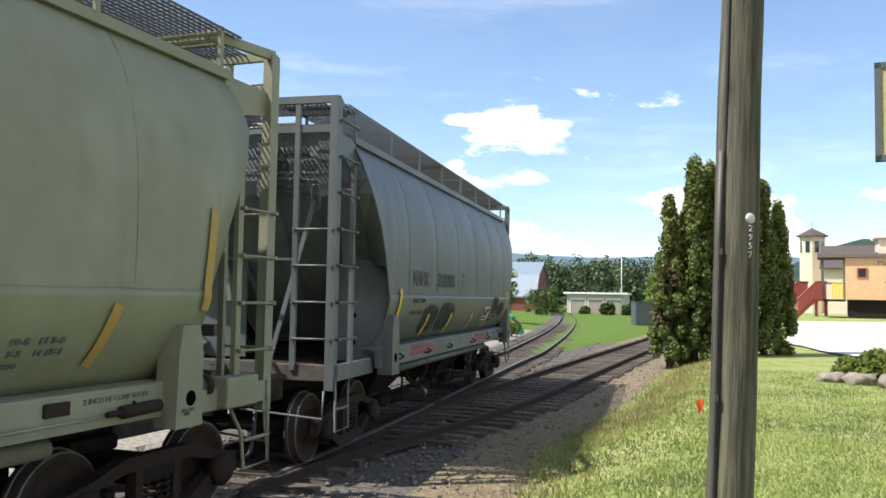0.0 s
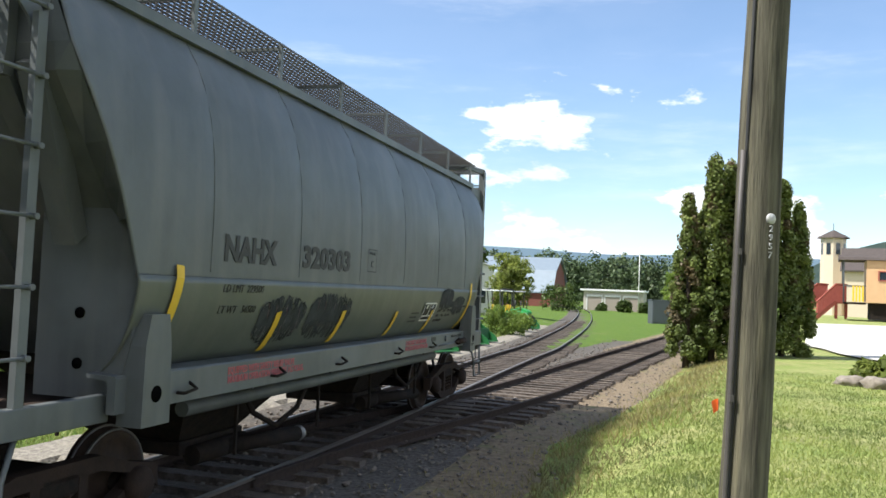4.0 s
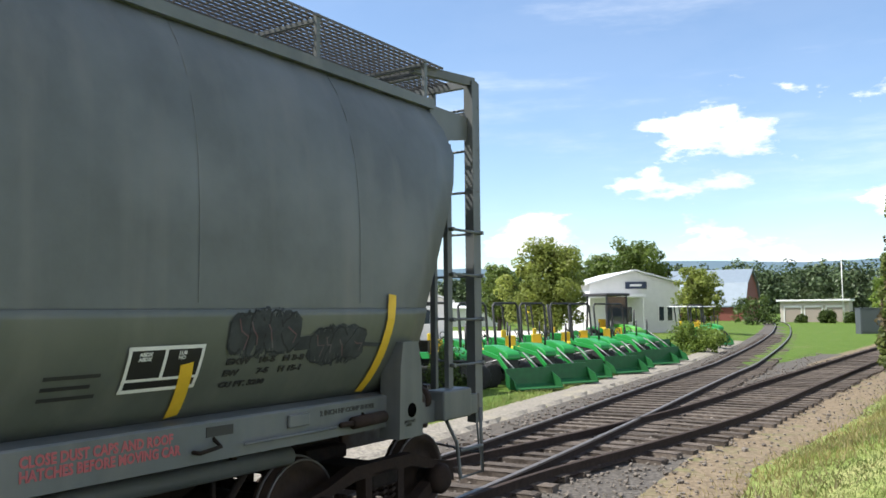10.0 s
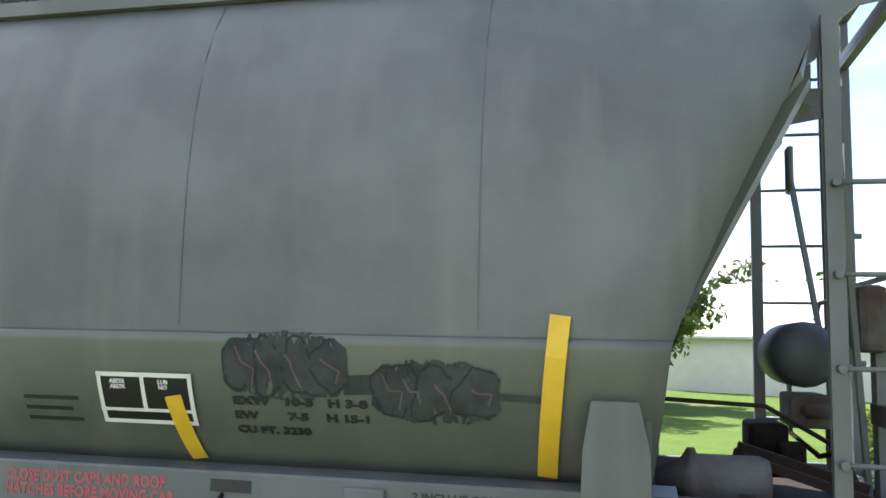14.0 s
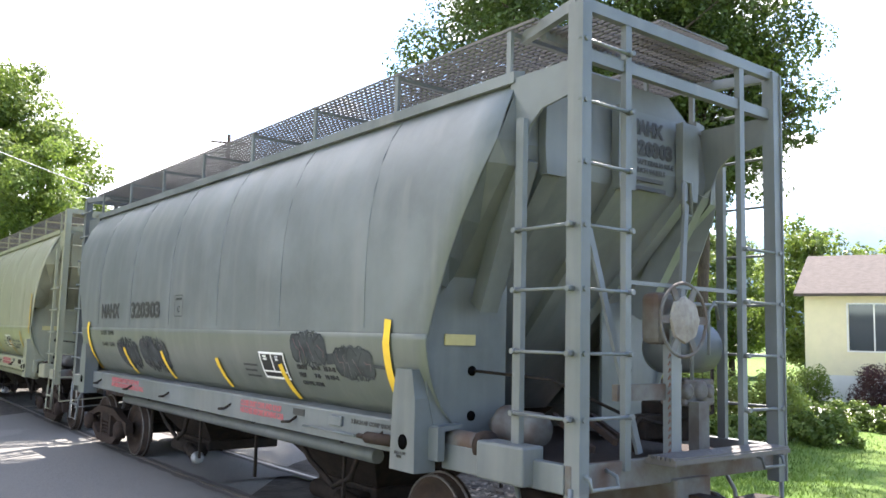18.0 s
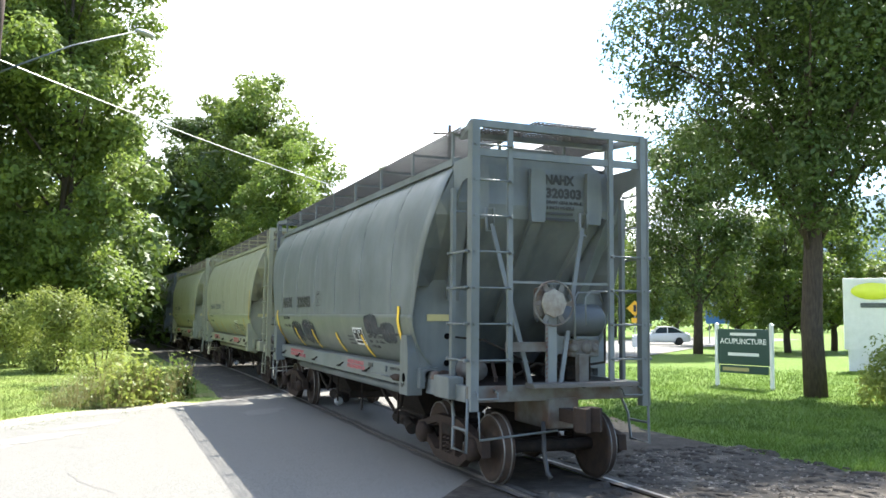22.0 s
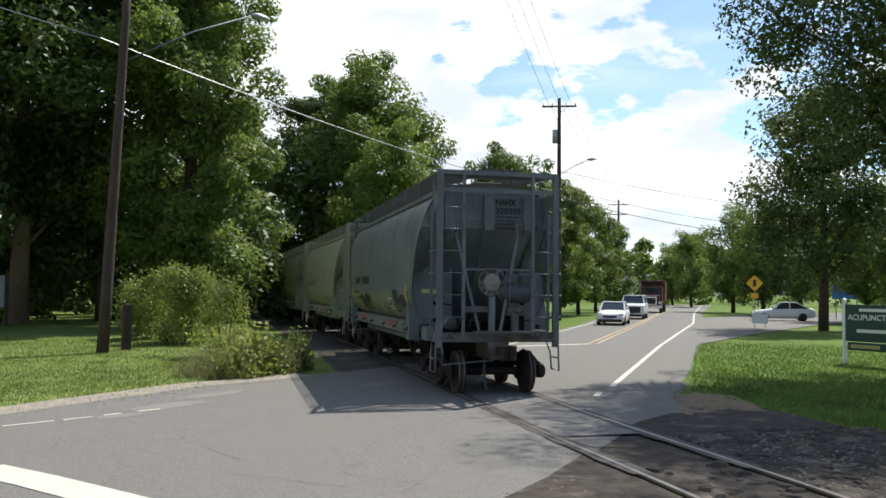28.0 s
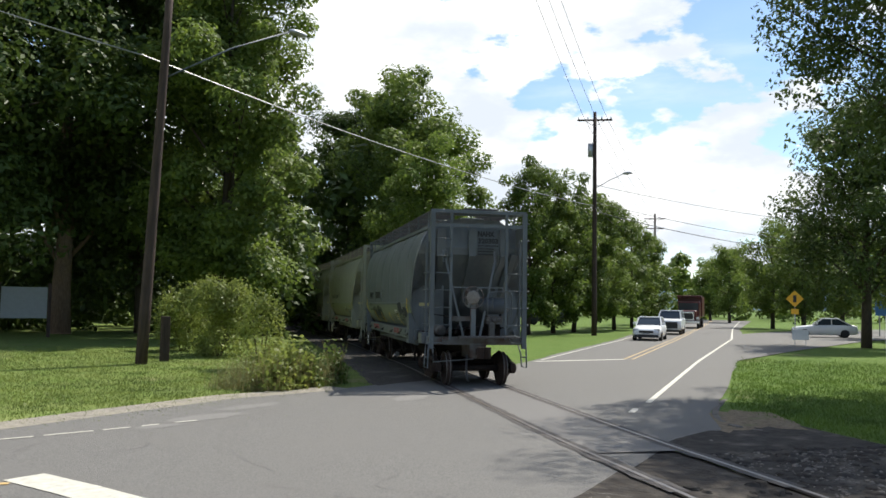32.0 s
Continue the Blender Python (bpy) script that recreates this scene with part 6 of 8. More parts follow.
def window(parent, x, y, z, w, h, panes=2, frame=white_paint):
    """A framed window in a wall whose face is at y."""
    bm = bmesh.new()
    t = 0.06
    for a in ((x - w / 2 - t, x - w / 2, z, z + h), (x + w / 2, x + w / 2 + t, z, z + h), (x - w / 2 - t, x + w / 2 + t, z - t, z), (x - w / 2 - t, x + w / 2 + t, z + h, z + h + t)):
        box(bm, a[0], a[1], y - 0.05, y + 0.02, a[2], a[3])
    for k in range(1, panes):
        q = x - w / 2 + w * k / panes
        box(bm, q - 0.025, q + 0.025, y - 0.04, y + 0.02, z, z + h)
    f = part("window", bm, frame, parent)
    for k in range(panes):
        bm = bmesh.new()
        box(bm, x - w / 2 + w * k / panes + 0.025, x - w / 2 + w * (k + 1) / panes - 0.025, y - 0.015, y + 0.01, z, z + h)
        part("pane", bm, glass_dark, f)
    return f


def gable_house(name, label, at, w, d, eave, ridge, wall, roof, along_x=False, over=0.4):
    """A gabled building; its gable fronts -y, or its eave where along_x."""
    t = thing(name, label, "building", at=at)
    bm = bmesh.new()
    if along_x:
        prism(bm, [(-d / 2, 0), (d / 2, 0), (d / 2, eave), (0, ridge), (-d / 2, eave)], "x", -w / 2, w / 2)
    else:
        prism(bm, [(-w / 2, 0), (w / 2, 0), (w / 2, eave), (0, ridge), (-w / 2, eave)], "y", -d / 2, d / 2)
    part("wall", tidy(bm), wall, t)
    span, ln = (d, w) if along_x else (w, d)
    k = (ridge - eave) / (span / 2)
    for s in (-1, 1):
        bm = bmesh.new()
        lo, hi = (s * (span / 2 + over), eave - k * over + 0.03), (0, ridge + 0.03)
        prism(bm, [lo, hi, (hi[0], hi[1] + 0.12), (lo[0], lo[1] + 0.12)], "x" if along_x else "y", -ln / 2 - over, ln / 2 + over)
        part("roof", tidy(bm), roof, t)
    return t


# far hills and woods
def ridge_line(name, label, az0, az1, d, h, seed, mat):
    rnd = random.Random(seed)
    n = 60
    verts, faces = [], []
    for k in range(n + 1):
        a = az0 + (az1 - az0) * k / n
        f = math.sin(math.pi * k / n) ** 0.6
        top = h * f * (0.75 + 0.25 * noise.noise(Vector((k * 0.11 + seed, seed, 0)))) + rnd.uniform(-0.015, 0.015) * h
        for dd, z in ((d, -1), (d * 1.06, top * 0.5), (d * 1.15, max(0.5, top)), (d * 1.4, -1)):
            x, y = polar(a, dd)
            verts.append((x, y, z))
    for k in range(n):
        for i in range(3):
            faces.append((k * 4 + i, (k + 1) * 4 + i, (k + 1) * 4 + i + 1, k * 4 + i + 1))
    mesh_object(name, verts, faces, mat, "structure", label, "hill", smooth_faces=True)


# the blue ridges get their haze from the material colour
ridge_line("far_hills", "hazy blue wooded hills on the horizon", 40, -60, 1500, 128, 1, hill_haze)
ridge_line("far_hills", "dark green wooded hill behind the station", -17, -56, 900, 104, 4, hill_mat)
ridge_line("far_hills", "hazy blue wooded hill beyond the road", 66, 126, 1500, 320, 6, hill_haze)
ridge_line("far_hills", "hazy wooded hills beyond the road", 100, 200, 1700, 70, 9, hill_haze)
woods("woods", "distant green woods behind the garages", 6, -19, 330, 430, 21, 420, 21, leaf_hazed, 1.4, 110000)
woods("woods", "distant green woods behind the dealer yard", 26, 5, 150, 190, 9.0, 150, 22, leaf_hazed, 0.8, 52000)
woods("woods", "distant woods beyond the billboards", 85, 26, 110, 150, 14, 90, 23, leaf_dark, 0.9, 14000)
woods("woods", "light green trees beside the garages", -13.9, -17.5, 110, 135, 7.5, 16, 24, leaf_bright, 0.6, 7000)

# barn, garages, cabinet
barn = thing("barn", "big barn with blue-grey metal gambrel roof and red gable", "barn", at=place(-2.7, 165, -0.3, -14))
bm = bmesh.new()
prism(bm, [(-8, 0), (8, 0), (8, 3.0), (5.2, 6.6), (0, 9.2), (-5.2, 6.6), (-8, 3.0)], "x", -17, 12)
part("wall", tidy(bm), barn_red, barn)
for s in (-1, 1):
    for a, b in (((8.4, 2.6), (5.3, 6.7)), ((5.3, 6.7), (0, 9.3))):
        bm = bmesh.new()
        prism(bm, [(s * a[0], a[1]), (s * b[0], b[1]), (s * b[0], b[1] + 0.25), (s * a[0], a[1] + 0.25)], "x", -17.4, 12.4)
        part("roof", tidy(bm), roof_metal, barn)
garages = thing("garage_block", "low pale garage block with three brown doors", "garage", at=place(-10.6, 142, -0.3, -6))
bm = bmesh.new()
box(bm, -4.8, 4.8, -3.5, 3.5, 0, 3.3)
part("wall", bm, block_tan, garages)
bm = bmesh.new()
box(bm, -5.3, 5.1, -4.0, 4.0, 3.3, 3.62, 0.05)
part("roof", bm, roof_white, garages)
for k in (-3.0, -0.1, 2.9):
    bm = bmesh.new()
    box(bm, k - 1.15, k + 1.15, -3.56, -3.45, 0.05, 2.4)
    part("garage_door", bm, door_tan, garages)
    bm = bmesh.new()
    for a in (k - 1.3, k + 1.15):
        box(bm, a, a + 0.15, -3.62, -3.45, 0, 2.7)
    box(bm, k - 1.3, k + 1.3, -3.62, -3.45, 2.4, 2.7)
    part("door_trim", bm, white_paint, garages)
flagpole = thing("flagpole", "tall thin pale pole behind the garages", "pole", at=place(-12.1, 138, -0.3))
bm = bmesh.new()
tube(bm, [(0, 0, 0), (0, 0, 10.6)], 0.09, 8, r2=0.05)
part("shaft", bm, white_paint, flagpole)
cabinet = thing("utility_cabinet", "dark grey metal utility cabinet on the grass", "cabinet", at=place(-13.5, 78, -0.15, 20))
bm = bmesh.new()
box(bm, -0.9, 0.9, -0.6, 0.6, 0, 2.1, 0.03)
part("body", bm, steel_box, cabinet)
bm = bmesh.new()
box(bm, -0.82, 0.82, -0.64, -0.6, 0.15, 2.0, 0.01)
part("door", bm, steel_box, cabinet)
bm = bmesh.new()
box(bm, -0.95, 0.95, -0.65, 0.65, 2.1, 2.18, 0.02)
part("lid", bm, steel_box, cabinet)
for az, d, w, h, s in ((-6.9, 122, 7, 4.0, 1), (-11.2, 128, 2.6, 1.8, 2), (-12.6, 128, 2.4, 1.6, 3), (-9.7, 132, 2, 1.2, 4)):
    shrub("dark green bush beside the garages", *polar(az, d), w, h, 40 + s, leaf_dark, 1600, 0.35, group="bushes by the garages")
# white dealer building
shop = gable_house("shop_building", "low white gabled shop with metal roof and dark sign", place(1.7, 86, -0.3, 16), 8.6, 12, 4.75, 5.95, siding_white, roof_white)
bm = bmesh.new()
box(bm, -0.9, 1.1, -6.16, -6.0, 4.3, 4.95, 0.02)
part("sign_board", bm, navy_board, shop)
bm = bmesh.new()
box(bm, -0.5, 0.6, -6.18, -6.15, 4.52, 4.72)
part("sign_writing", bm, white_paint, shop)
bm = bmesh.new()
box(bm, -5.6, 0.4, -8.0, -6.0, 3.45, 3.7, 0.03)
part("canopy", bm, roof_white, shop)
for x in (-5.4, 0.2):
    bm = bmesh.new()
    box(bm, x - 0.05, x + 0.05, -7.9, -7.8, 0, 3.45)
    part("canopy_post", bm, white_paint, shop)
for x in (2.5, 3.3):
    window(shop, x, -6.0, 1.3, 0.5, 1.3, 1)
window(shop, -1.0, -6.0, 1.2, 1.4, 1.4, 2)
shed = gable_house("warehouse", "white metal-sided warehouse behind the billboards", place(47.5, 48, -0.2, -14), 24, 15, 2.9, 5.9, siding_white, roof_white, along_x=True)
shed2 = gable_house("shed", "small white shed behind the tractors", place(16.8, 62, -0.2, 10), 6.5, 7, 3.0, 4.2, siding_white, roof_white)
low = gable_house("low_building", "long low white building in the distance", place(12.6, 120, -0.2, 0), 12, 7, 2.6, 3.3, siding_white, roof_white, along_x=True)
window(shed2, 1.6, -3.5, 1.4, 0.7, 1.0, 1)

tree("round young tree with light green leaves behind the tractors", *polar(6.2, 50), 6.4, 2.9, 51, leaf_sun, 9000, 0.26, 0.16, 0.25)
tree("broad green tree behind the white shop", *polar(0.4, 104), 10.2, 5.4, 52, leaf_mid, 8000, 0.5, 0.3, 0.2)
tree("broad green tree behind the white shop", *polar(2.6, 108), 9.0, 4.4, 53, leaf_mid, 6000, 0.5, 0.3, 0.2)
tree("small light green tree beside the white shop", *polar(-3.5, 76), 5.9, 2.4, 54, leaf_sun, 5000, 0.3, 0.14, 0.25)
tree("leafy green tree at the yard's edge", *polar(9.6, 90), 7.4, 3.2, 55, leaf_mid, 6000, 0.36, 0.2, 0.2)


# ---- green tractors ----
def wheel(parent, x, y, r, w, rim):
    bm = bmesh.new()
    m = Matrix.Translation((x, y, r)) @ Matrix.Rotation(radians(90), 4, "X")
    lathe(bm, [(r * 0.55, -w / 2), (r * 0.92, -w / 2), (r, -w * 0.32), (r, w * 0.32), (r * 0.92, w / 2), (r * 0.55, w / 2)], m, 28)
    for v in bm.verts:
        q = Vector((v.co.x - x, 0, v.co.z - r))
        if q.length > r * 0.96 and round(math.atan2(q.z, q.x) / (math.pi / 14) + (0.25 if v.co.y > y else 0)) % 2:
            v.co += q.normalized() * 0.05
    t = part("wheel", tidy(bm), rubber, parent, "black lugged tyre")
    bm = bmesh.new()
    lathe(bm, [(0.05, -w * 0.34), (r * 0.56, -w * 0.42), (r * 0.58, 0), (r * 0.56, w * 0.42), (0.05, w * 0.34)], m, 16)
    part("rim", tidy(bm), rim, t)


def tractor(label, at, loader=True, cab=False, canopy=False, group="tractors in a row"):
    """Fronts -y."""
    t = thing("tractor", label, "tractor", group, at=at)
    for s in (-1, 1):
        wheel(t, s * 0.62, 0.75, 0.5, 0.32, seat_yellow)
        wheel(t, s * 0.55, -0.85, 0.33, 0.22, seat_yellow)
    for o in t.children:
        if o.name.startswith("wheel"):
            o.data.transform(Matrix.Translation(-Vector((0, 0, 0))))
    bm = bmesh.new()
    prism(bm, [(-1.28, 0.78), (0.05, 0.86), (0.1, 1.18), (-0.5, 1.16), (-1.1, 1.04), (-1.25, 0.94)], "x", -0.23, 0.23)
    bmesh.ops.bevel(bm, geom=bm.edges[:], offset=0.05, segments=2, affect="EDGES", profile=0.5)
    part("hood", tidy(bm), lime_paint if cab else green_paint, t)
    bm = bmesh.new()
    box(bm, -0.2, 0.2, -1.2, 1.0, 0.35, 0.85, 0.03)
    box(bm, -0.62, 0.62, 0.05, 0.5, 0.55, 0.62, 0.01)
    box(bm, -0.55, 0.55, 0.6, 0.9, 0.42, 0.6, 0.03)
    part("chassis", tidy(bm), black_paint, t)
    bm = bmesh.new()
    for s in (-1, 1):
        prism(bm, [(0.25, 0.85), (0.4, 1.02), (0.7, 1.08), (1.0, 1.02), (1.15, 0.85), (1.0, 0.95), (0.7, 1.02), (0.4, 0.95)], "x", s * 0.45, s * 0.72)
    part("fender", tidy(bm), green_paint, t)
    bm = bmesh.new()
    box(bm, -0.22, 0.22, 0.42, 0.85, 0.92, 1.04, 0.04)
    box(bm, -0.2, 0.2, 0.8, 0.9, 1.0, 1.38, 0.04)
    part("seat", tidy(bm), seat_yellow, t)
    bm = bmesh.new()
    tube(bm, [(0, 0.05, 1.0), (0, 0.22, 1.28)], 0.03, 6)
    tube(bm, [(0.17 * math.cos(a), 0.24 + 0.05 * math.sin(a), 1.3 + 0.14 * math.sin(a)) for a in (k * math.pi / 8 for k in range(17))], 0.018, 5, cap=False)
    part("steering_wheel", tidy(bm), black_paint, t)
    if cab:
        bm = bmesh.new()
        for x in (-0.6, 0.6):
            for y in (0.0, 1.1):
                bar(bm, (x, y, 0.9), (x * 0.92, y, 2.3), 0.06, 0.06)
        box(bm, -0.68, 0.68, -0.1, 1.25, 2.3, 2.42, 0.04)
        part("cab_frame", tidy(bm), black_paint, t)
        bm = bmesh.new()
        box(bm, -0.56, 0.56, -0.01, 0.01, 0.95, 2.28)
        part("windscreen", bm, glass_dark, t)
    else:
        bm = bmesh.new()
        tube(bm, [(-0.5, 0.95, 0.7), (-0.5, 1.02, 1.5), (-0.5, 1.12, 2.35), (-0.42, 1.14, 2.45), (0.42, 1.14, 2.45), (0.5, 1.12, 2.35), (0.5, 1.02, 1.5), (0.5, 0.95, 0.7)], 0.042, 6)
        part("roll_bar", bm, black_paint, t)
    if canopy:
        bm = bmesh.new()
        box(bm, -0.75, 0.75, -0.1, 1.4, 2.3, 2.38, 0.03)
        part("canopy", bm, roof_white, t)
        for x in (-0.6, 0.6):
            bm = bmesh.new()
            bar(bm, (x, 0, 1.0), (x, 0, 2.3), 0.05, 0.05)
            part("canopy_post", bm, black_paint, t)
    bm = bmesh.new()
    tube(bm, [(0.22, -0.7, 1.1), (0.22, -0.7, 1.75)], 0.035, 7)
    part("exhaust", bm, black_paint, t)
    if loader:
        for s in (-1, 1):
            bm = bmesh.new()
            bar(bm, (s * 0.48, 0.0, 0.55), (s * 0.48, -0.05, 1.08), 0.07, 0.11)
            bar(bm, (s * 0.48, -0.02, 1.04), (s * 0.5, -1.2, 0.86), 0.06, 0.11)
            bar(bm, (s * 0.5, -1.15, 0.88), (s * 0.5, -1.95, 0.3), 0.06, 0.1)
            part("loader_arm", tidy(bm), green_paint, t)
            bm = bmesh.new()
            tube(bm, [(s * 0.5, -0.2, 0.62), (s * 0.5, -1.2, 0.8)], 0.024, 6)
            tube(bm, [(s * 0.4, -1.1, 0.98), (s * 0.4, -1.9, 0.55)], 0.022, 6)
            part("loader_ram", bm, alu_cap, t)
        bm = bmesh.new()
        prism(bm, [(-1.95, 0.6), (-2.0, 0.12), (-2.15, 0.04), (-2.55, 0.04), (-2.55, 0.07), (-2.18, 0.08), (-2.04, 0.16), (-2.0, 0.6)], "x", -0.78, 0.78)
        for s in (-0.78, 0.76):
            prism(bm, [(-1.97, 0.5), (-2.02, 0.12), (-2.15, 0.05), (-2.55, 0.05), (-2.4, 0.3)], "x", s, s + 0.02)
        part("bucket", tidy(bm), bucket_green, t, "dark green loader bucket")
    return t


first = tractor("green compact tractor with yellow seat, roll bar and loader", pose(-4.5, 25.0, -0.12, 0, 0, 42))
bare = tractor("green compact tractor with yellow seat and roll bar, no loader", pose(-5.5, 23.6, -0.12, 0, 0, 38), loader=False)
copy_thing(bare, pose(-6.9, 23.0, -0.12, 0, 0, 30))
for k, (x, y) in enumerate(((-3.8, 26.9), (-3.05, 28.9), (-2.4, 31.2), (-1.75, 33.6), (-1.05, 36.1), (-0.4, 38.4))):
    copy_thing(first, pose(x + (0.1, -0.12, 0.15, -0.1)[k % 4], y, -0.12, 0, 0, 42 + (3, -4, 5, -3, 2)[k % 5]))
big = tractor("large green tractor with glazed cab and loader", pose(-1.3, 43.2, -0.12, 0, 0, 48), cab=True)
big.scale = (1.25, 1.25, 1.25)
for k, (x, y) in enumerate(((-7.0, 30.0), (-5.9, 32.4), (-5.0, 35.2), (-4.0, 38.0), (-3.4, 41.0))):
    copy_thing(first, pose(x, y, -0.12, 0, 0, 60 + 8 * k))
old = tractor("older green tractor with white canopy parked by the rails", pose(4.3, 60.5, -0.12, 0, 0, 40), loader=False, canopy=True)
copy_thing(old, pose(3.2, 57.5, -0.12, 0, 0, 70))
copy_thing(first, pose(3.6, 54.6, -0.12, 0, 0, 20))
shrub("tall pale weeds between the tractors and the rails", 2.6, 45.0, 3.4, 1.6, 61, leaf_bright, 2600, 0.13, d=2.2, name="weeds", stems=False)
shrub("tall pale weeds between the tractors and the rails", 3.6, 49.5, 2.6, 1.1, 62, leaf_bright, 1800, 0.13, d=2.0, name="weeds", stems=False)
shrub("dark rounded shrub at the end of the tractor row", -5.35, 22.6, 1.25, 1.45, 63, leaf_dark, 3200, 0.07)
ball = thing("umbrella", "bright yellow garden umbrella in the dealer yard", "umbrella", at=place(7.3, 56, -0.1))
bm = bmesh.new()
lathe(bm, [(0.02, 2.5), (0.45, 2.3), (0.6, 2.0), (0.58, 1.98), (0.02, 2.42)], seg=12)
part("canopy", tidy(bm), seat_yellow, ball)
bm = bmesh.new()
tube(bm, [(0, 0, 0), (0, 0, 2.45)], 0.025, 6)
part("pole", bm, white_paint, ball)

house_cream = material("house_cream", (0.68, 0.62, 0.42), 0.7, second=(0.6, 0.55, 0.38), scale=3, amount=0.5)
# notice board panel, greyed down to hold the tree shade over it
kiosk_shaded = material("kiosk_shaded", (0.3, 0.31, 0.3), 0.7, amount=0.4)
tag_metal = material("tag_metal", (0.5, 0.5, 0.5), 0.6, 0.2, amount=0.4)

# pale gravel yard and drive
mesh_object("yard_gravel", [(-15, 27.5, -0.075), (-7.4, 31.5, -0.075), (-3.2, 42, -0.075), (-3.5, 60, -0.075), (-8, 92, -0.075), (-34, 86, -0.075), (-36, 46, -0.075)], [(0, 1, 2, 3, 4, 5, 6)], gravel_pale, label="pale gravel yard behind the tractors", category="gravel")


# ---- billboards ----
def billboard(name, label, left, right, z0, z1, face_mat, posts):
    """A board between two ground points, seen from the rails."""
    a, b = Vector(left), Vector(right)
    w = (b - a).length
    ang = math.degrees(math.atan2(b.y - a.y, b.x - a.x))
    t = thing(name, label, "billboard", at=pose(a.x, a.y, 0, 0, 0, ang))
    bm = bmesh.new()
    box(bm, 0, w, 0, 0.08, z0, z1, 0.005)
    part("panel", bm, face_mat, t)
    for k in posts:
        bm = bmesh.new()
        box(bm, w * k - 0.1, w * k + 0.1, 0.09, 0.29, -0.35, z1 - 0.1, 0.01)
        part("post", bm, pole_dark, t)
    return t, w


def board_bar(t, x0, x1, z0, z1, mat, name="print_field", y=-0.006):
    bm = bmesh.new()
    box(bm, x0, x1, y, 0.0, z0, z1)
    return part(name, bm, mat, t)


def board_text(t, txt, x, z, size, mat, width=None, y=-0.012, bold=0.003):
    m = Matrix(((1, 0, 0), (0, 0, -1), (0, 1, 0))).to_4x4()
    m.translation = (x, y, z)
    return lettering("print", txt, size, mat, t, m, 0.002, width, bold=bold)


ins, w = billboard("billboard", "dark navy insurance billboard on wooden posts", (-8.6, 17.7), (-6.1, 22.3), 0.5, 3.95, navy_board, (0.22, 0.52, 0.82))
board_bar(ins, 0.35, w - 0.3, 3.72, 3.78, white_paint, "print_line")
for x0, x1, z, h in ((0.4, 1.05, 3.22, 0.2), (1.15, 1.3, 3.22, 0.2), (1.42, 2.7, 3.22, 0.2), (0.45, 0.9, 2.78, 0.18), (1.0, 1.55, 2.78, 0.18)):
    board_bar(ins, x0, x1, z, z + h, white_paint, "print_line")
board_text(ins, "Insurance", 2.9, 3.2, 0.42, white_paint, 1.9)
board_text(ins, "INSURANCE", 1.7, 2.76, 0.34, white_paint, 2.0)
board_text(ins, "AGENCY", 3.9, 2.76, 0.2, white_paint, 0.85)
board_bar(ins, 0.12, 1.95, 1.2, 2.5, board_sky)
board_bar(ins, 0.25, 1.85, 1.3, 2.35, brick_print, y=-0.012)
for k in range(5):
    board_bar(ins, 0.42 + 0.27 * k, 0.54 + 0.27 * k, 1.95, 2.2, white_paint, y=-0.016)
board_bar(ins, 0.45, 0.75, 1.4, 1.72, white_paint, y=-0.016)
board_bar(ins, 1.35, 1.65, 1.4, 1.72, white_paint, y=-0.016)
board_bar(ins, 0.98, 1.12, 1.32, 1.8, white_paint, y=-0.016)
board_bar(ins, 1.98, 4.25, 1.98, 2.55, board_pale)
board_text(ins, "SAVE", 2.12, 2.05, 0.34, red_print, 0.85)
board_text(ins, "25%", 3.2, 2.05, 0.34, red_print, 0.7)
board_bar(ins, 3.05, 3.09, 2.03, 2.5, black_paint, y=-0.012)
board_text(ins, "HOME & AUTO", 2.2, 1.68, 0.26, yellow_print, 1.85)
board_text(ins, "COMMERCIAL", 2.2, 1.36, 0.26, yellow_print, 1.85)
board_text(ins, "LIFE & HEALTH", 2.2, 1.04, 0.26, yellow_print, 1.85)
board_bar(ins, 4.3, 5.15, 1.1, 2.6, faded_black)
board_bar(ins, 4.55, 5.0, 1.2, 2.1, white_paint, y=-0.012)
for x0, x1, z, h in ((0.45, 2.3, 0.82, 0.1), (0.35, 2.6, 0.64, 0.1), (3.0, 3.5, 0.7, 0.24), (3.6, 4.9, 0.7, 0.24)):
    board_bar(ins, x0, x1, z, z + h, white_paint, "print_line")

home, w = billboard("billboard", "pale blue and sand coloured welcome billboard", (-15.8, 21.9), (-9.9, 20.2), 1.42, 4.45, board_sky, (0.08, 0.36, 0.65, 0.93))
board_bar(home, 0, w, 2.1, 3.5, board_pale)
board_bar(home, 0, w, 1.42, 2.1, board_sand, y=-0.007)
bm = bmesh.new()
prism(bm, [(0.0, 1.42), (3.7, 1.42), (3.2, 1.62), (2.2, 2.0), (1.2, 2.25), (0.0, 2.4)], "y", -0.012, -0.004)
part("print_field", tidy(bm), board_green, home)
board_text(home, "HOME", 1.35, 3.3, 1.15, red_print, 2.9, bold=0.012)
board_text(home, "PARTNERSHIP", 1.05, 2.72, 0.52, faded_black, 3.2)
board_text(home, "L  FE", 5.4, 1.75, 0.17, faded_black, 0.5)
board_bar(home, w - 1.9, w - 1.7, 2.2, 2.35, faded_black, "print_line")
board_bar(home, w - 1.6, w - 0.3, 2.24, 2.29, faded_black, "print_line")
board_bar(home, 0.3, 2.7, 1.68, 1.85, white_paint, "print_line", -0.016)
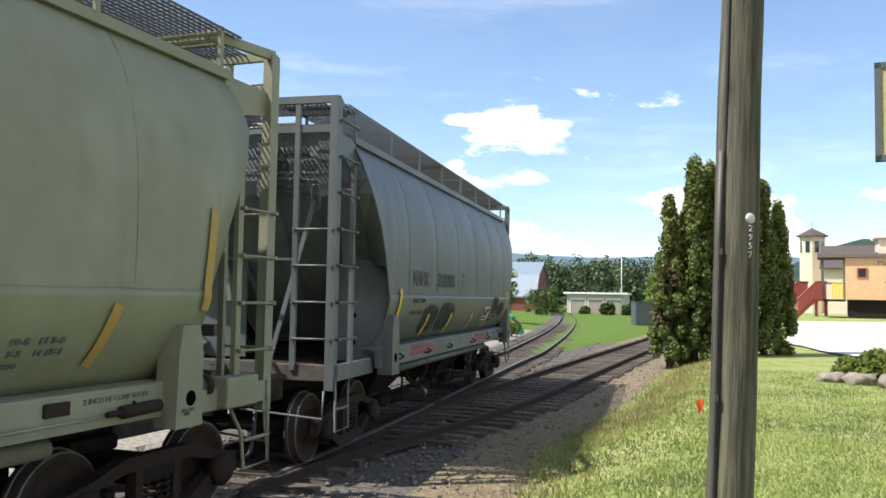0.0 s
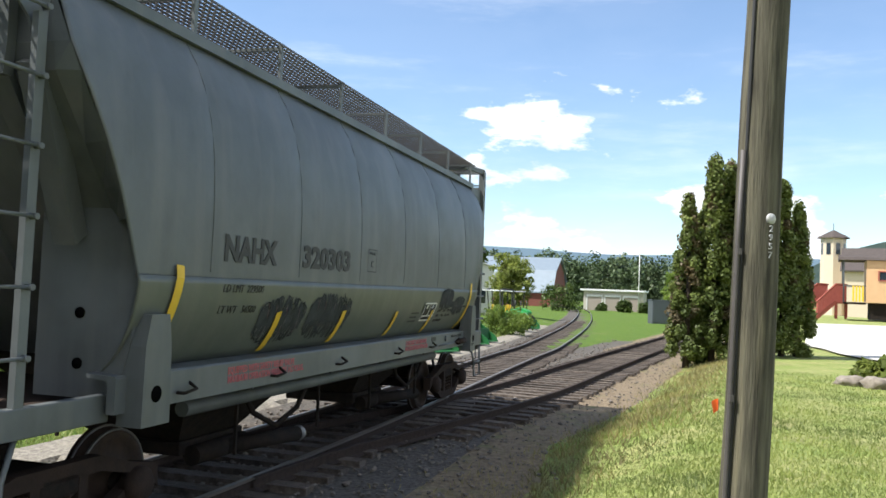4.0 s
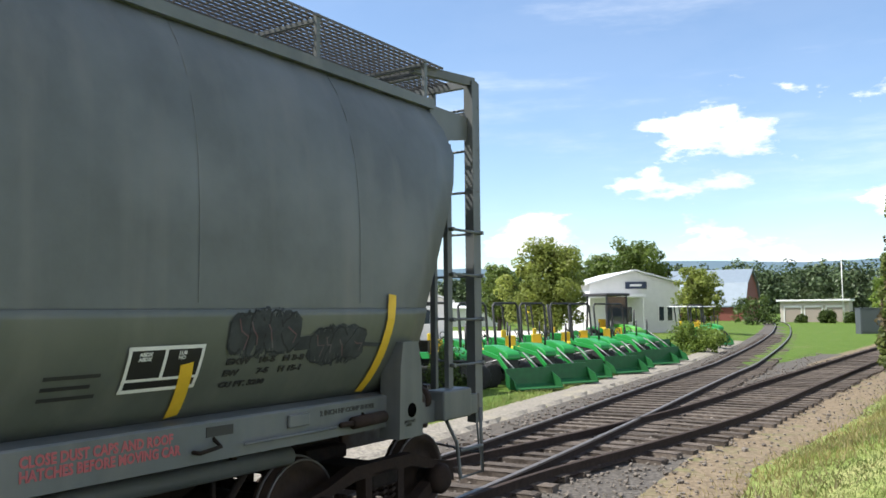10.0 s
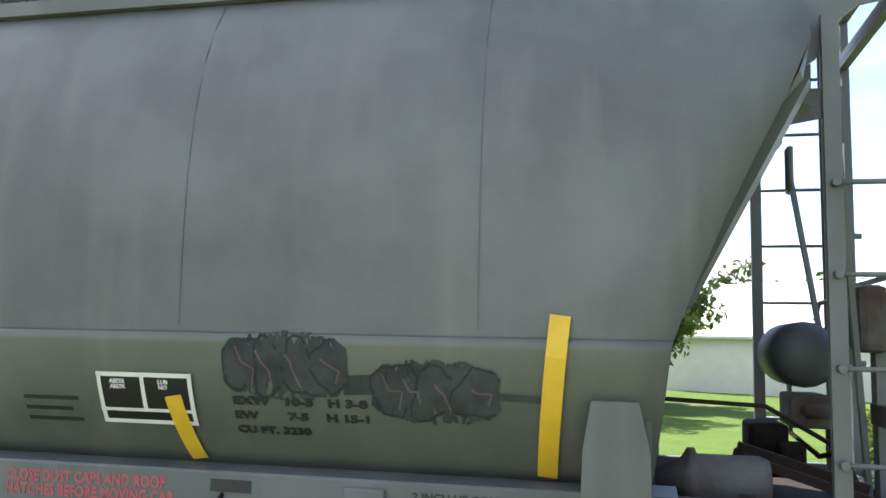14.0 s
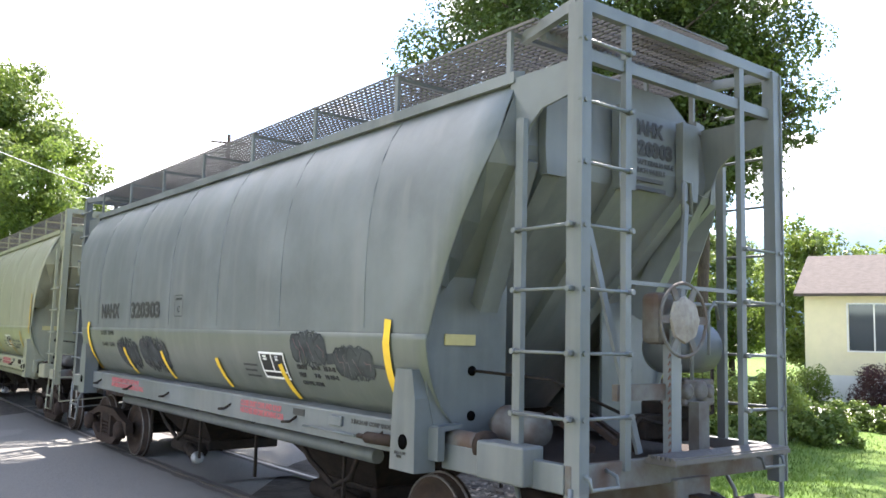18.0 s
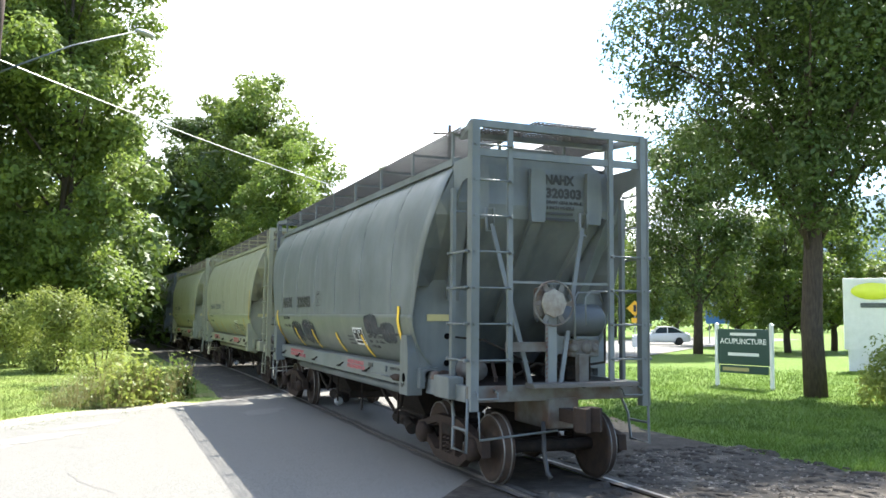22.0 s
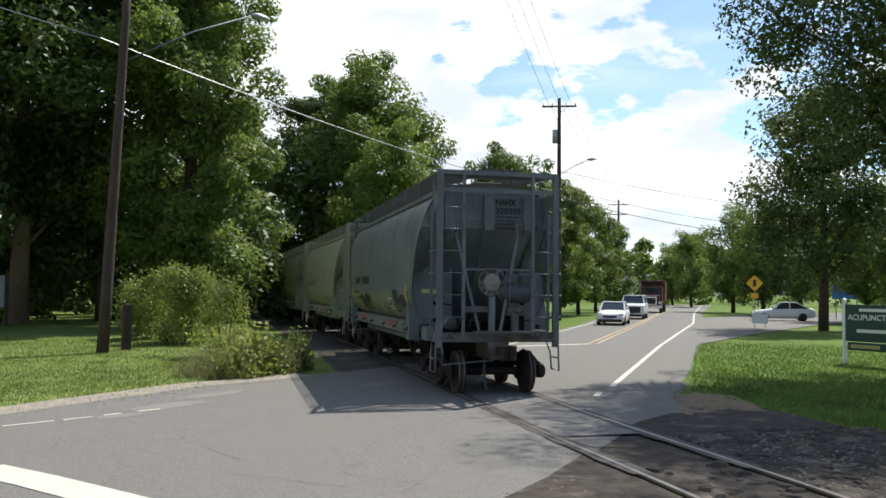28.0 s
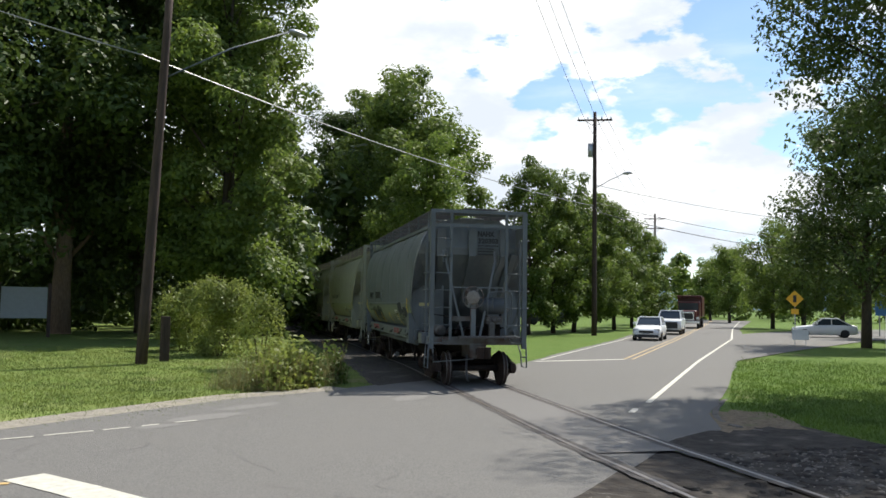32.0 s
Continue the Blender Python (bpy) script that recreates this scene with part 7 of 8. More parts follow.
for k, (x, y, ww, h) in enumerate(((-8.3, 15.4, 2.3, 1.5), (-9.6, 13.9, 2.0, 1.35), (-10.6, 12.7, 1.9, 1.35), (-11.7, 11.4, 2.1, 1.3), (-12.6, 9.9, 2.0, 1.25))):
    shrub("clipped light green hedge bush on the lawn", x, y, ww, h, 70 + k, leaf_bright, 4200, 0.075, group="hedge bushes", name="hedge_bush")

# ---- station side: pole, arborvitae, caboose ----
PX, PY = polar(-18.8, 5.55)
pole = thing("utility_pole", "weathered greenish wooden utility pole with a dark cable", "utility pole", at=pose(PX, PY, height_at(PX, PY), 0, 1.6, 0))
bm = bmesh.new()
rnd = random.Random(4)
rings = tube(bm, [(rnd.uniform(-0.006, 0.006), rnd.uniform(-0.006, 0.006), -0.4 + 0.5 * k) for k in range(20)], 0.148, 18, r2=0.108)
part("shaft", tidy(bm), pole_wood, pole, smooth=True)
bm = bmesh.new()
tube(bm, [(-0.128 + 0.0022 * k, -0.09 + 0.002 * k, -0.1 + 0.45 * k) for k in range(20)], 0.012, 6)
part("ground_wire", bm, cable_mat, pole)
bm = bmesh.new()
tube(bm, [(-0.142, -0.085, 0.2 + 0.4 * k) for k in range(6)] + [(-0.137, -0.085, 2.75)], 0.016, 6)
part("conduit", bm, grating_steel, pole)
bm = bmesh.new()
box(bm, -0.15, -0.125, -0.11, -0.09, 1.2, 1.24)
box(bm, -0.147, -0.122, -0.11, -0.09, 2.1, 2.14)
part("cable_clip", bm, grating_steel, pole)
bm = bmesh.new()
lathe(bm, [(0.005, 0), (0.035, 0.0), (0.03, 0.008), (0.005, 0.01)], Matrix.Translation((0.036, -0.131, 2.33)) @ Matrix.Rotation(radians(15.3), 4, "Z") @ Matrix.Rotation(radians(90), 4, "X"), 14)
part("tag", tidy(bm), tag_metal, pole, "small round metal tag")
for k, ch in enumerate("2957"):
    m = Matrix(((0.964, 0, 0.264), (0.264, 0, -0.964), (0, 1, 0))).to_4x4()
    m.translation = (0.025, -0.142, 2.25 - 0.054 * k)
    lettering("tag_digit", ch, 0.056, tag_metal, pole, m, 0.003)

for k, (az, d, h, r, br) in enumerate(((-15.2, 29.5, 5.9, 0.85, 0.6), (-16.0, 30.4, 5.2, 0.85, 0.15), (-16.8, 29.8, 7.1, 0.95, 0.15), (-17.8, 30.4, 6.9, 0.9, 0.1), (-18.9, 30.0, 6.2, 0.95, 0.02), (-20.0, 31.0, 6.6, 0.9, 0.0), (-21.0, 31.4, 6.1, 0.85, 0.05), (-21.9, 32.0, 5.4, 0.75, 0.05))):
    conifer("tall dense arborvitae with browned tips", *polar(az, d), h, r, 80 + k, count=13000, size=0.12, brown=br, group="row of arborvitae")
flag = thing("marker_flag", "small orange marker flag on a wire in the grass", "flag", at=place(-17.3, 13.6, height_at(*polar(-17.3, 13.6))))
bm = bmesh.new()
tube(bm, [(0, 0, 0), (0.01, 0, 0.32)], 0.004, 5)
part("wire", bm, grating_steel, flag)
bm = bmesh.new()
sheet(bm, [[(0.0, 0.0, 0.32), (-0.05, 0.02, 0.31), (-0.1, -0.01, 0.27)], [(0.01, 0.0, 0.16), (-0.03, 0.03, 0.12), (-0.06, 0.0, 0.08)]])
part("flag", bm, orange_flag, flag)
for k, (az, d, w, h) in enumerate(((-25.0, 21.6, 0.62, 0.26), (-26.6, 21.3, 0.7, 0.32), (-28.4, 20.9, 0.75, 0.34))):
    x, y = polar(az, d)
    bm = bmesh.new()
    bmesh.ops.create_icosphere(bm, subdivisions=3, radius=1)
    for v in bm.verts:
        f = (1 + 0.34 * noise.noise(v.co * 1.7 + Vector((k * 3, 1, 2))) + 0.1 * noise.noise(v.co * 5)) / max(abs(v.co.x), abs(v.co.y), abs(v.co.z)) ** 0.6
        v.co = Vector((v.co.x * w / 2 * f, v.co.y * w / 2.4 * f, v.co.z * h * 0.62 * f))
    r = part("rock", bm, rock_mat, None, smooth=True)
    r.matrix_basis = pose(x, y, height_at(x, y) + h * 0.22, 0, 0, 30 * k)
    tagged(r, "rough grey garden rock on the lawn", "rock", "garden rocks")
for k, (az, d, w, h) in enumerate(((-26.4, 22.4, 1.4, 0.7), (-28.3, 22.0, 1.7, 0.95))):
    shrub("bright green hosta and lily plants behind the rocks", *polar(az, d), w, h * 0.8, 95 + k, leaf_sun, 900, 0.2, name="garden_plant", stems=False)
def gravel_drive():
    """A pale drive that climbs with the ground to the caboose."""
    verts, faces, m = [], [], 14
    for i in range(20):
        az = -22.4 - 0.95 * i
        lo = max(31.5, 38.0 - 1.7 * i) + 0.3 * math.sin(i * 2.1)
        for k in range(m):
            x, y = polar(az, lo + (50 - lo) * k / (m - 1))
            verts.append((x, y, height_at(x, y) + 0.07))
    for i in range(19):
        for k in range(m - 1):
            faces.append((i * m + k, i * m + k + 1, (i + 1) * m + k + 1, (i + 1) * m + k))
    mesh_object("gravel_drive", verts, faces, gravel_pale, label="bright pale gravel drive by the caboose", category="gravel")


gravel_drive()

cab = thing("caboose", "tan wooden caboose with red stairs, used as a shop", "caboose", at=pose(*(Vector(polar(-25.7, 54)) + 3.6 * Vector((0.92, -0.39))), 1.4, 0, 0, -23))
bm = bmesh.new()
box(bm, -3.6, 6.0, -1.4, 1.4, 0.95, 3.35, 0.02)
part("body", bm, caboose_tan, cab)
bm = bmesh.new()
prism(bm, [(-1.6, 3.35), (1.6, 3.35), (1.5, 3.5), (0.8, 3.68), (-0.8, 3.68), (-1.5, 3.5)], "x", -5.0, 6.4)
part("roof", tidy(bm), shingle_mat, cab)
bm = bmesh.new()
box(bm, -1.9, 1.4, -1.2, 1.2, 3.55, 4.45, 0.02)
part("cupola", bm, cream_wall, cab)
window(cab, -0.9, -1.2, 3.8, 0.3, 0.45, 1)
bm = bmesh.new()
box(bm, -2.1, 1.6, -1.4, 1.4, 4.45, 4.55, 0.02)
part("cupola_roof", bm, roof_white, cab)
window(cab, -2.75, -1.4, 2.25, 0.42, 0.45, 1, stair_red)
m = Matrix(((1, 0, 0), (0, 0, -1), (0, 1, 0))).to_4x4()
m.translation = (-2.0, -1.41, 2.92)
lettering("lettering", "MAINE", 0.36, faded_black, cab, m, width=1.3)
bm = bmesh.new()
box(bm, -1.6, -0.85, -1.41, -1.4, 1.9, 2.0)
part("lettering_line", bm, faded_black, cab)
bm = bmesh.new()
box(bm, -3.4, 5.8, -1.1, 1.1, 0.0, 0.95)
part("underframe", bm, underframe_iron, cab)
bm = bmesh.new()
box(bm, -4.8, -3.6, -1.3, 1.3, 0.85, 0.97)
part("porch", bm, rust_iron, cab)
for y in (-1.3, 1.3):
    bm = bmesh.new()
    bar(bm, (-4.75, y, 0.95), (-4.75, y, 3.4), 0.08, 0.08)
    bar(bm, (-4.75, y, 1.9), (-3.6, y, 1.9), 0.05, 0.05)
    part("porch_post", tidy(bm), steel_box, cab)
for k in range(4):
    bm = bmesh.new()
    box(bm, -4.3 + 0.16 * k, -4.2 + 0.16 * k, -1.36, -1.3, 1.0, 1.9)
    part("porch_slat", bm, seat_yellow, cab)
for k in range(2):
    bm = bmesh.new()
    lathe(bm, [(0.05, -0.06), (0.4, -0.06), (0.4, 0.06), (0.05, 0.06)], Matrix.Translation((-2.4 + 1.4 * k, -0.9, 0.4)) @ Matrix.Rotation(radians(90), 4, "X"), 16)
    part("wheel", bm, underframe_iron, cab)
stair = thing("stairs", "red-painted wooden stairs with railings up to the caboose", "stairs", at=pose(*polar(-23.5, 52.5), 1.4, 0, 0, 31))
bm = bmesh.new()
for k in range(6):
    box(bm, -1.6 + 0.28 * k, -1.3 + 0.28 * k, -0.6, 0.6, 0.16 * k, 0.16 * k + 0.05)
part("treads", bm, stair_red, stair)
for y in (-0.6, 0.6):
    for nm, p, q, w1, h1 in (("stringer", (-1.6, y, 0.0), (0.1, y, 0.95), 0.05, 0.22), ("hand_rail", (-1.6, y, 0.9), (0.1, y, 1.95), 0.06, 0.09), ("hand_rail", (0.1, y, 1.95), (1.1, y, 1.95), 0.06, 0.09)):
        bm = bmesh.new()
        bar(bm, p, q, w1, h1)
        part(nm, tidy(bm), stair_red, stair)
    for k in range(19):
        x = -1.55 + 0.14 * k
        lo, hi = (0.55 * (x + 1.6), 0.9 + 0.6 * (x + 1.6)) if x < 0.1 else (0.95, 1.95)
        bm = bmesh.new()
        bar(bm, (x, y, lo), (x, y, hi), 0.09, 0.03)
        part("baluster", bm, stair_red, stair)
bm = bmesh.new()
box(bm, 0.1, 1.2, -0.65, 0.65, 0.85, 0.95)
for x in (0.2, 1.1):
    box(bm, x - 0.06, x + 0.06, -0.6, -0.48, 0, 0.85)
part("landing", bm, stair_red, stair)
station = gable_house("station_building", "cream station building with brown hipped roof", place(-30.2, 88, 1.2, 4), 17, 9, 4.2, 6.3, cream_wall, shingle_mat, along_x=True)
for x in (-5, -1, 3):
    window(station, x, -4.5, 1.4, 1.2, 1.6, 2)
tower = thing("station_tower", "small octagonal cream tower with brown peaked roof", "tower", at=place(-23.9, 90, 1.2))
bm = bmesh.new()
lathe(bm, [(1.15, 0), (1.15, 7.6)], seg=8, smooth=False)
part("wall", tidy(bm), cream_wall, tower)
bm = bmesh.new()
lathe(bm, [(1.5, 7.5), (1.42, 7.62), (0.05, 8.35)], seg=8, smooth=False)
part("roof", tidy(bm), shingle_mat, tower)
bm = bmesh.new()
tube(bm, [(0, 0, 8.3), (0, 0, 9.0)], 0.03, 5)
part("finial", bm, black_paint, tower)
for k in range(-2, 3):
    bm = bmesh.new()
    a = radians(45 * k - 90 + 22.5)
    box(bm, -0.2, 0.2, -1.1, -1.05, 5.9, 7.0, m=Matrix.Rotation(radians(45 * k + 22.5), 4, "Z"))
    part("window", bm, glass_dark, tower)
board = thing("hanging_sign", "pale green sign board in a grey frame", "sign", at=pose(*polar(-30.7, 12.5), 0, 0, 0, -28))
bm = bmesh.new()
box(bm, -0.62, 0.9, -0.03, 0.03, 4.08, 5.25)
part("panel", bm, plate_yellow, board)
bm = bmesh.new()
for a in ((-0.7, -0.62, 4.0, 5.33), (0.9, 0.98, 4.0, 5.33), (-0.7, 0.98, 4.0, 4.08), (-0.7, 0.98, 5.25, 5.33)):
    box(bm, a[0], a[1], -0.05, 0.05, a[2], a[3])
part("frame", bm, steel_box, board)
bm = bmesh.new()
box(bm, 1.0, 1.16, -0.08, 0.08, 0.2, 5.9, 0.01)
part("post", bm, steel_box, board)

# ---- beyond the crossing ----
sign_green = material("sign_green", (0.018, 0.055, 0.045), 0.5, amount=0.3)
car_white = material("car_white", (0.72, 0.73, 0.74), 0.25, amount=0.15)
chrome = material("chrome", (0.6, 0.6, 0.6), 0.2, 0.9, amount=0.2)
truck_red = material("truck_red", (0.11, 0.012, 0.018), 0.35, amount=0.3)
car_dark = material("car_dark", (0.03, 0.03, 0.035), 0.3, amount=0.2)
lamp_glass = material("lamp_glass", (0.7, 0.7, 0.68), 0.15, amount=0.2)
sign_yellow = material("sign_yellow", (0.75, 0.42, 0.02), 0.5, amount=0.2)
sign_blue = material("sign_blue", (0.05, 0.16, 0.38), 0.5, amount=0.3)
alu_grey = material("grey_metal", (0.4, 0.41, 0.42), 0.45, 0.6, amount=0.3)


def loft(bm, rows):
    """A closed skin over cross-sections (y, half width, low, shoulder, top, half width of the top)."""
    rings = []
    for y, w, lo, sh, top, wt in rows:
        half = [(w * 0.9, lo), (w * 0.98, lo + (sh - lo) * 0.2), (w, lo + (sh - lo) * 0.65), (w * 0.97, sh), (wt, top), (wt * 0.5, top + 0.015)]
        ring = half + [(-x, z) for x, z in half[::-1]]
        rings.append([bm.verts.new((x, y, z)) for x, z in ring])
    for a, b in zip(rings, rings[1:]):
        for k in range(12):
            bm.faces.new((a[k], a[(k + 1) % 12], b[(k + 1) % 12], b[k]))
    bm.faces.new(rings[0][::-1])
    bm.faces.new(rings[-1])
    bmesh.ops.recalc_face_normals(bm, faces=bm.faces[:])


def road_car(label, at, paint, name="car", length=4.6, width=1.8, hood=0.95, roof=1.45, tall=False):
    """Fronts -y."""
    t = thing(name, label, name, at=at)
    h, l = roof, length / 2
    bm = bmesh.new()
    if tall:
        low = [(-l, 0.35), (l, 0.35), (l, hood + 0.2), (-l * 0.42, hood + 0.2), (-l * 0.94, hood + 0.06), (-l, 0.75)]
        top = [(-l * 0.44, hood + 0.18), (-l * 0.2, h), (l * 0.94, h), (l * 0.99, hood + 0.18)]
    else:
        low = [(-l * 0.98, 0.24), (l * 0.97, 0.26), (l, 0.6), (l * 0.97, hood - 0.05), (l * 0.8, hood + 0.03), (-l * 0.34, hood + 0.02), (-l * 0.8, hood - 0.12), (-l * 0.96, hood - 0.27), (-l, 0.5)]
        top = [(-l * 0.36, hood - 0.02), (-l * 0.08, h), (l * 0.42, h), (l * 0.84, hood - 0.02)]
    w = width / 2
    if tall:
        prism(bm, low, "x", -w, w)
        bmesh.ops.bevel(bm, geom=bm.edges[:], offset=0.11, segments=3, affect="EDGES", profile=0.5)
        part("body", tidy(bm), paint, t, smooth=False)
    else:
        loft(bm, [(-l, w * 0.72, 0.3, 0.52, 0.6, w * 0.6), (-l * 0.97, w * 0.86, 0.22, 0.6, 0.7, w * 0.72), (-l * 0.86, w * 0.95, 0.2, 0.68, 0.79, w * 0.76), (-l * 0.62, w, 0.2, 0.76, 0.87, w * 0.8), (-l * 0.34, w, 0.2, 0.83, hood, w * 0.84),
                  (l * 0.2, w, 0.2, 0.87, hood + 0.02, w * 0.86), (l * 0.62, w, 0.22, 0.9, hood + 0.04, w * 0.85), (l * 0.88, w * 0.96, 0.26, 0.9, hood + 0.04, w * 0.78), (l * 0.97, w * 0.88, 0.3, 0.82, hood - 0.03, w * 0.7), (l, w * 0.76, 0.36, 0.66, 0.78, w * 0.62)])
        part("body", bm, paint, t, smooth=True)
    bm = bmesh.new()
    prism(bm, top, "x", -width / 2 + 0.12, width / 2 - 0.12)
    for v in bm.verts:
        if v.co.z > h - 0.05:
            v.co.x *= 0.86
    part("greenhouse", tidy(bm), glass_dark, t)
    bm = bmesh.new()
    a, b = top[1][0], top[2][0]
    box(bm, -width / 2 + 0.2, width / 2 - 0.2, a - 0.04, b + 0.04, h - 0.02, h + 0.05, 0.03)
    for s in (-1, 1):
        for (y0, z0), (y1, z1) in ((top[0], top[1]), (top[3], top[2])):
            bar(bm, (s * (width / 2 - 0.11), y0, z0), (s * (width / 2 - 0.12) * 0.87, y1, z1), 0.08, 0.06)
        bar(bm, (s * (width / 2 - 0.1), l * 0.2, hood), (s * (width / 2 - 0.12) * 0.88, l * 0.2, h), 0.06, 0.08)
    part("roof", tidy(bm), paint, t)
    for s in (-1, 1):
        for y in (-l * 0.62, l * 0.6):
            r = 0.37 if tall else 0.32
            bm = bmesh.new()
            m = Matrix.Translation((s * (width / 2 - 0.1), y, r)) @ Matrix.Rotation(radians(90), 4, "Y")
            lathe(bm, [(r * 0.6, -0.11), (r, -0.1), (r, 0.1), (r * 0.6, 0.11)], m, 18)
            w = part("wheel", tidy(bm), rubber, t)
            bm = bmesh.new()
            lathe(bm, [(0.03, -0.105), (r * 0.62, -0.09), (r * 0.62, 0.09), (0.03, 0.105)], m, 12)
            part("rim", tidy(bm), alu_grey, w)
        bm = bmesh.new()
        box(bm, s * width * 0.36 - 0.17, s * width * 0.36 + 0.17, -l - 0.02 if tall else -l * 0.97, -l + 0.1 if tall else -l * 0.9, hood - 0.32, hood - 0.18, 0.02)
        part("headlight", tidy(bm), lamp_glass, t)
        bm = bmesh.new()
        box(bm, s * (width / 2 + 0.02) - 0.08, s * (width / 2 + 0.02) + 0.08, -l * 0.3, -l * 0.22, hood + 0.05, hood + 0.2, 0.02)
        part("mirror", tidy(bm), paint, t)
    bm = bmesh.new()
    box(bm, -width * (0.36 if tall else 0.24), width * (0.36 if tall else 0.24), -l - 0.03, -l + 0.12, 0.5, 1.0 if tall else 0.64, 0.02)
    part("grille", tidy(bm), black_paint, t)
    bm = bmesh.new()
    box(bm, -width * 0.42, width * 0.42, -l - 0.02, -l + 0.06, 0.22, 0.4, 0.02)
    part("bumper_intake", tidy(bm), black_paint, t)
    bm = bmesh.new()
    box(bm, -0.2, 0.2, -l - 0.05, -l, 0.42, 0.5, 0.01)
    part("plate_bar", bm, alu_grey, t)
    return t


def on_road(x, y):
    return pose(x, y, -0.012, 0, 0, math.degrees(math.atan2(-9.6, -14.4)) + 90 + 180)


road_car("white sedan waiting at the crossing", on_road(-43.2, -36.0), car_white)
road_car("white sport-utility vehicle waiting behind the sedan", on_road(-54.6, -43.4), car_white, "suv", 4.8, 1.95, 1.05, 1.85, True)
road_car("white police sedan parked on the side road", pose(-62.5, -35.0, -0.03, 0, 0, 35), car_white)
road_car("dark sport-utility vehicle parked under the trees", pose(-64, -68, 0.0, 0, 0, 60), car_dark, "suv", 4.7, 1.9, 1.05, 1.75, True)
truck = thing("dump_truck", "dark red dump truck waiting in the queue", "truck", at=on_road(-74.5, -56.6))
for nm, b, mt, bv in (("cab", (-1.1, 1.1, -3.1, -1.3, 0.9, 2.75), truck_red, 0.12), ("hood", (-0.85, 0.85, -4.4, -3.1, 0.8, 1.85), truck_red, 0.12), ("dump_body", (-1.25, 1.25, -1.0, 3.6, 1.2, 3.3), truck_red, 0.05),
                      ("body_guard", (-1.25, 1.25, -2.6, -0.95, 3.25, 3.4), truck_red, 0.03), ("windscreen", (-0.98, 0.98, -3.16, -3.05, 1.88, 2.62), glass_dark, 0), ("sun_visor", (-1.05, 1.05, -3.35, -3.05, 2.64, 2.72), truck_red, 0.02), ("grille", (-0.62, 0.62, -4.46, -4.38, 0.85, 1.72), chrome, 0.02), ("grille_core", (-0.5, 0.5, -4.475, -4.45, 0.95, 1.55), black_paint, 0),
                      ("bumper", (-1.15, 1.15, -4.6, -4.4, 0.5, 0.8), chrome, 0.03), ("frame", (-0.5, 0.5, -4.2, 3.5, 0.6, 0.95), black_paint, 0.02)):
    bm = bmesh.new()
    box(bm, *b, bv)
    part(nm, tidy(bm), mt, truck)
for s in (-1, 1):
    for y in (-3.6, 1.6, 2.8):
        bm = bmesh.new()
        m = Matrix.Translation((s * 1.0, y, 0.5)) @ Matrix.Rotation(radians(90), 4, "Y")
        lathe(bm, [(0.1, -0.16), (0.5, -0.15), (0.5, 0.15), (0.1, 0.16)], m, 18)
        part("wheel", tidy(bm), rubber, truck)
    bm = bmesh.new()
    box(bm, s * 0.95 - 0.16, s * 0.95 + 0.16, -4.45, -4.35, 0.95, 1.2, 0.03)
    part("headlight", tidy(bm), lamp_glass, truck)


# ---- poles and wires ----
def utility_pole(label, x, y, h, r, arms, mat=pole_dark, lean=0.0, turn=0.0):
    t = thing("utility_pole", label, "utility pole", "roadside poles", at=pose(x, y, height_at(x, y), 0, lean, 0) @ pose(0, 0, 0, 0, 0, turn))
    bm = bmesh.new()
    tube(bm, [(0, 0, -0.3 + (h + 0.3) * k / 6) for k in range(7)], r, 12, r2=r * 0.62)
    part("shaft", tidy(bm), mat, t)
    for z, w in arms:
        bm = bmesh.new()
        box(bm, -w / 2, w / 2, -0.16, -0.05, z - 0.06, z + 0.06)
        bar(bm, (-w * 0.3, -0.1, z), (0, -0.1, z - 0.5), 0.03, 0.03)
        bar(bm, (w * 0.3, -0.1, z), (0, -0.1, z - 0.5), 0.03, 0.03)
        part("crossarm", tidy(bm), mat, t)
        for k in (-0.46, -0.2, 0.2, 0.46):
            bm = bmesh.new()
            lathe(bm, [(0.02, 0), (0.05, 0.05), (0.03, 0.1), (0.05, 0.15), (0.02, 0.2)], Matrix.Translation((w * k, -0.1, z + 0.06)), 8)
            part("insulator", tidy(bm), alu_grey, t)
    return t


def street_light(t, z, reach, rise, turn):
    """An arm with a lamp head on a pole."""
    c, s = math.cos(radians(turn)), math.sin(radians(turn))
    bm = bmesh.new()
    tube(bm, [(c * 0.1, s * 0.1, z), (c * reach * 0.5, s * reach * 0.5, z + rise * 0.55), (c * reach, s * reach, z + rise)], 0.03, 7)
    part("lamp_arm", bm, steel_box, t)
    bm = bmesh.new()
    m = Matrix.Translation((c * (reach + 0.3), s * (reach + 0.3), z + rise)) @ Matrix.Rotation(radians(turn), 4, "Z")
    bmesh.ops.create_uvsphere(bm, u_segments=14, v_segments=8, radius=1)
    for v in bm.verts:
        v.co = m @ Vector((v.co.x * 0.42, v.co.y * 0.17, v.co.z * (0.13 if v.co.z > 0 else 0.09)))
    part("lamp_head", bm, alu_grey, t, smooth=True)


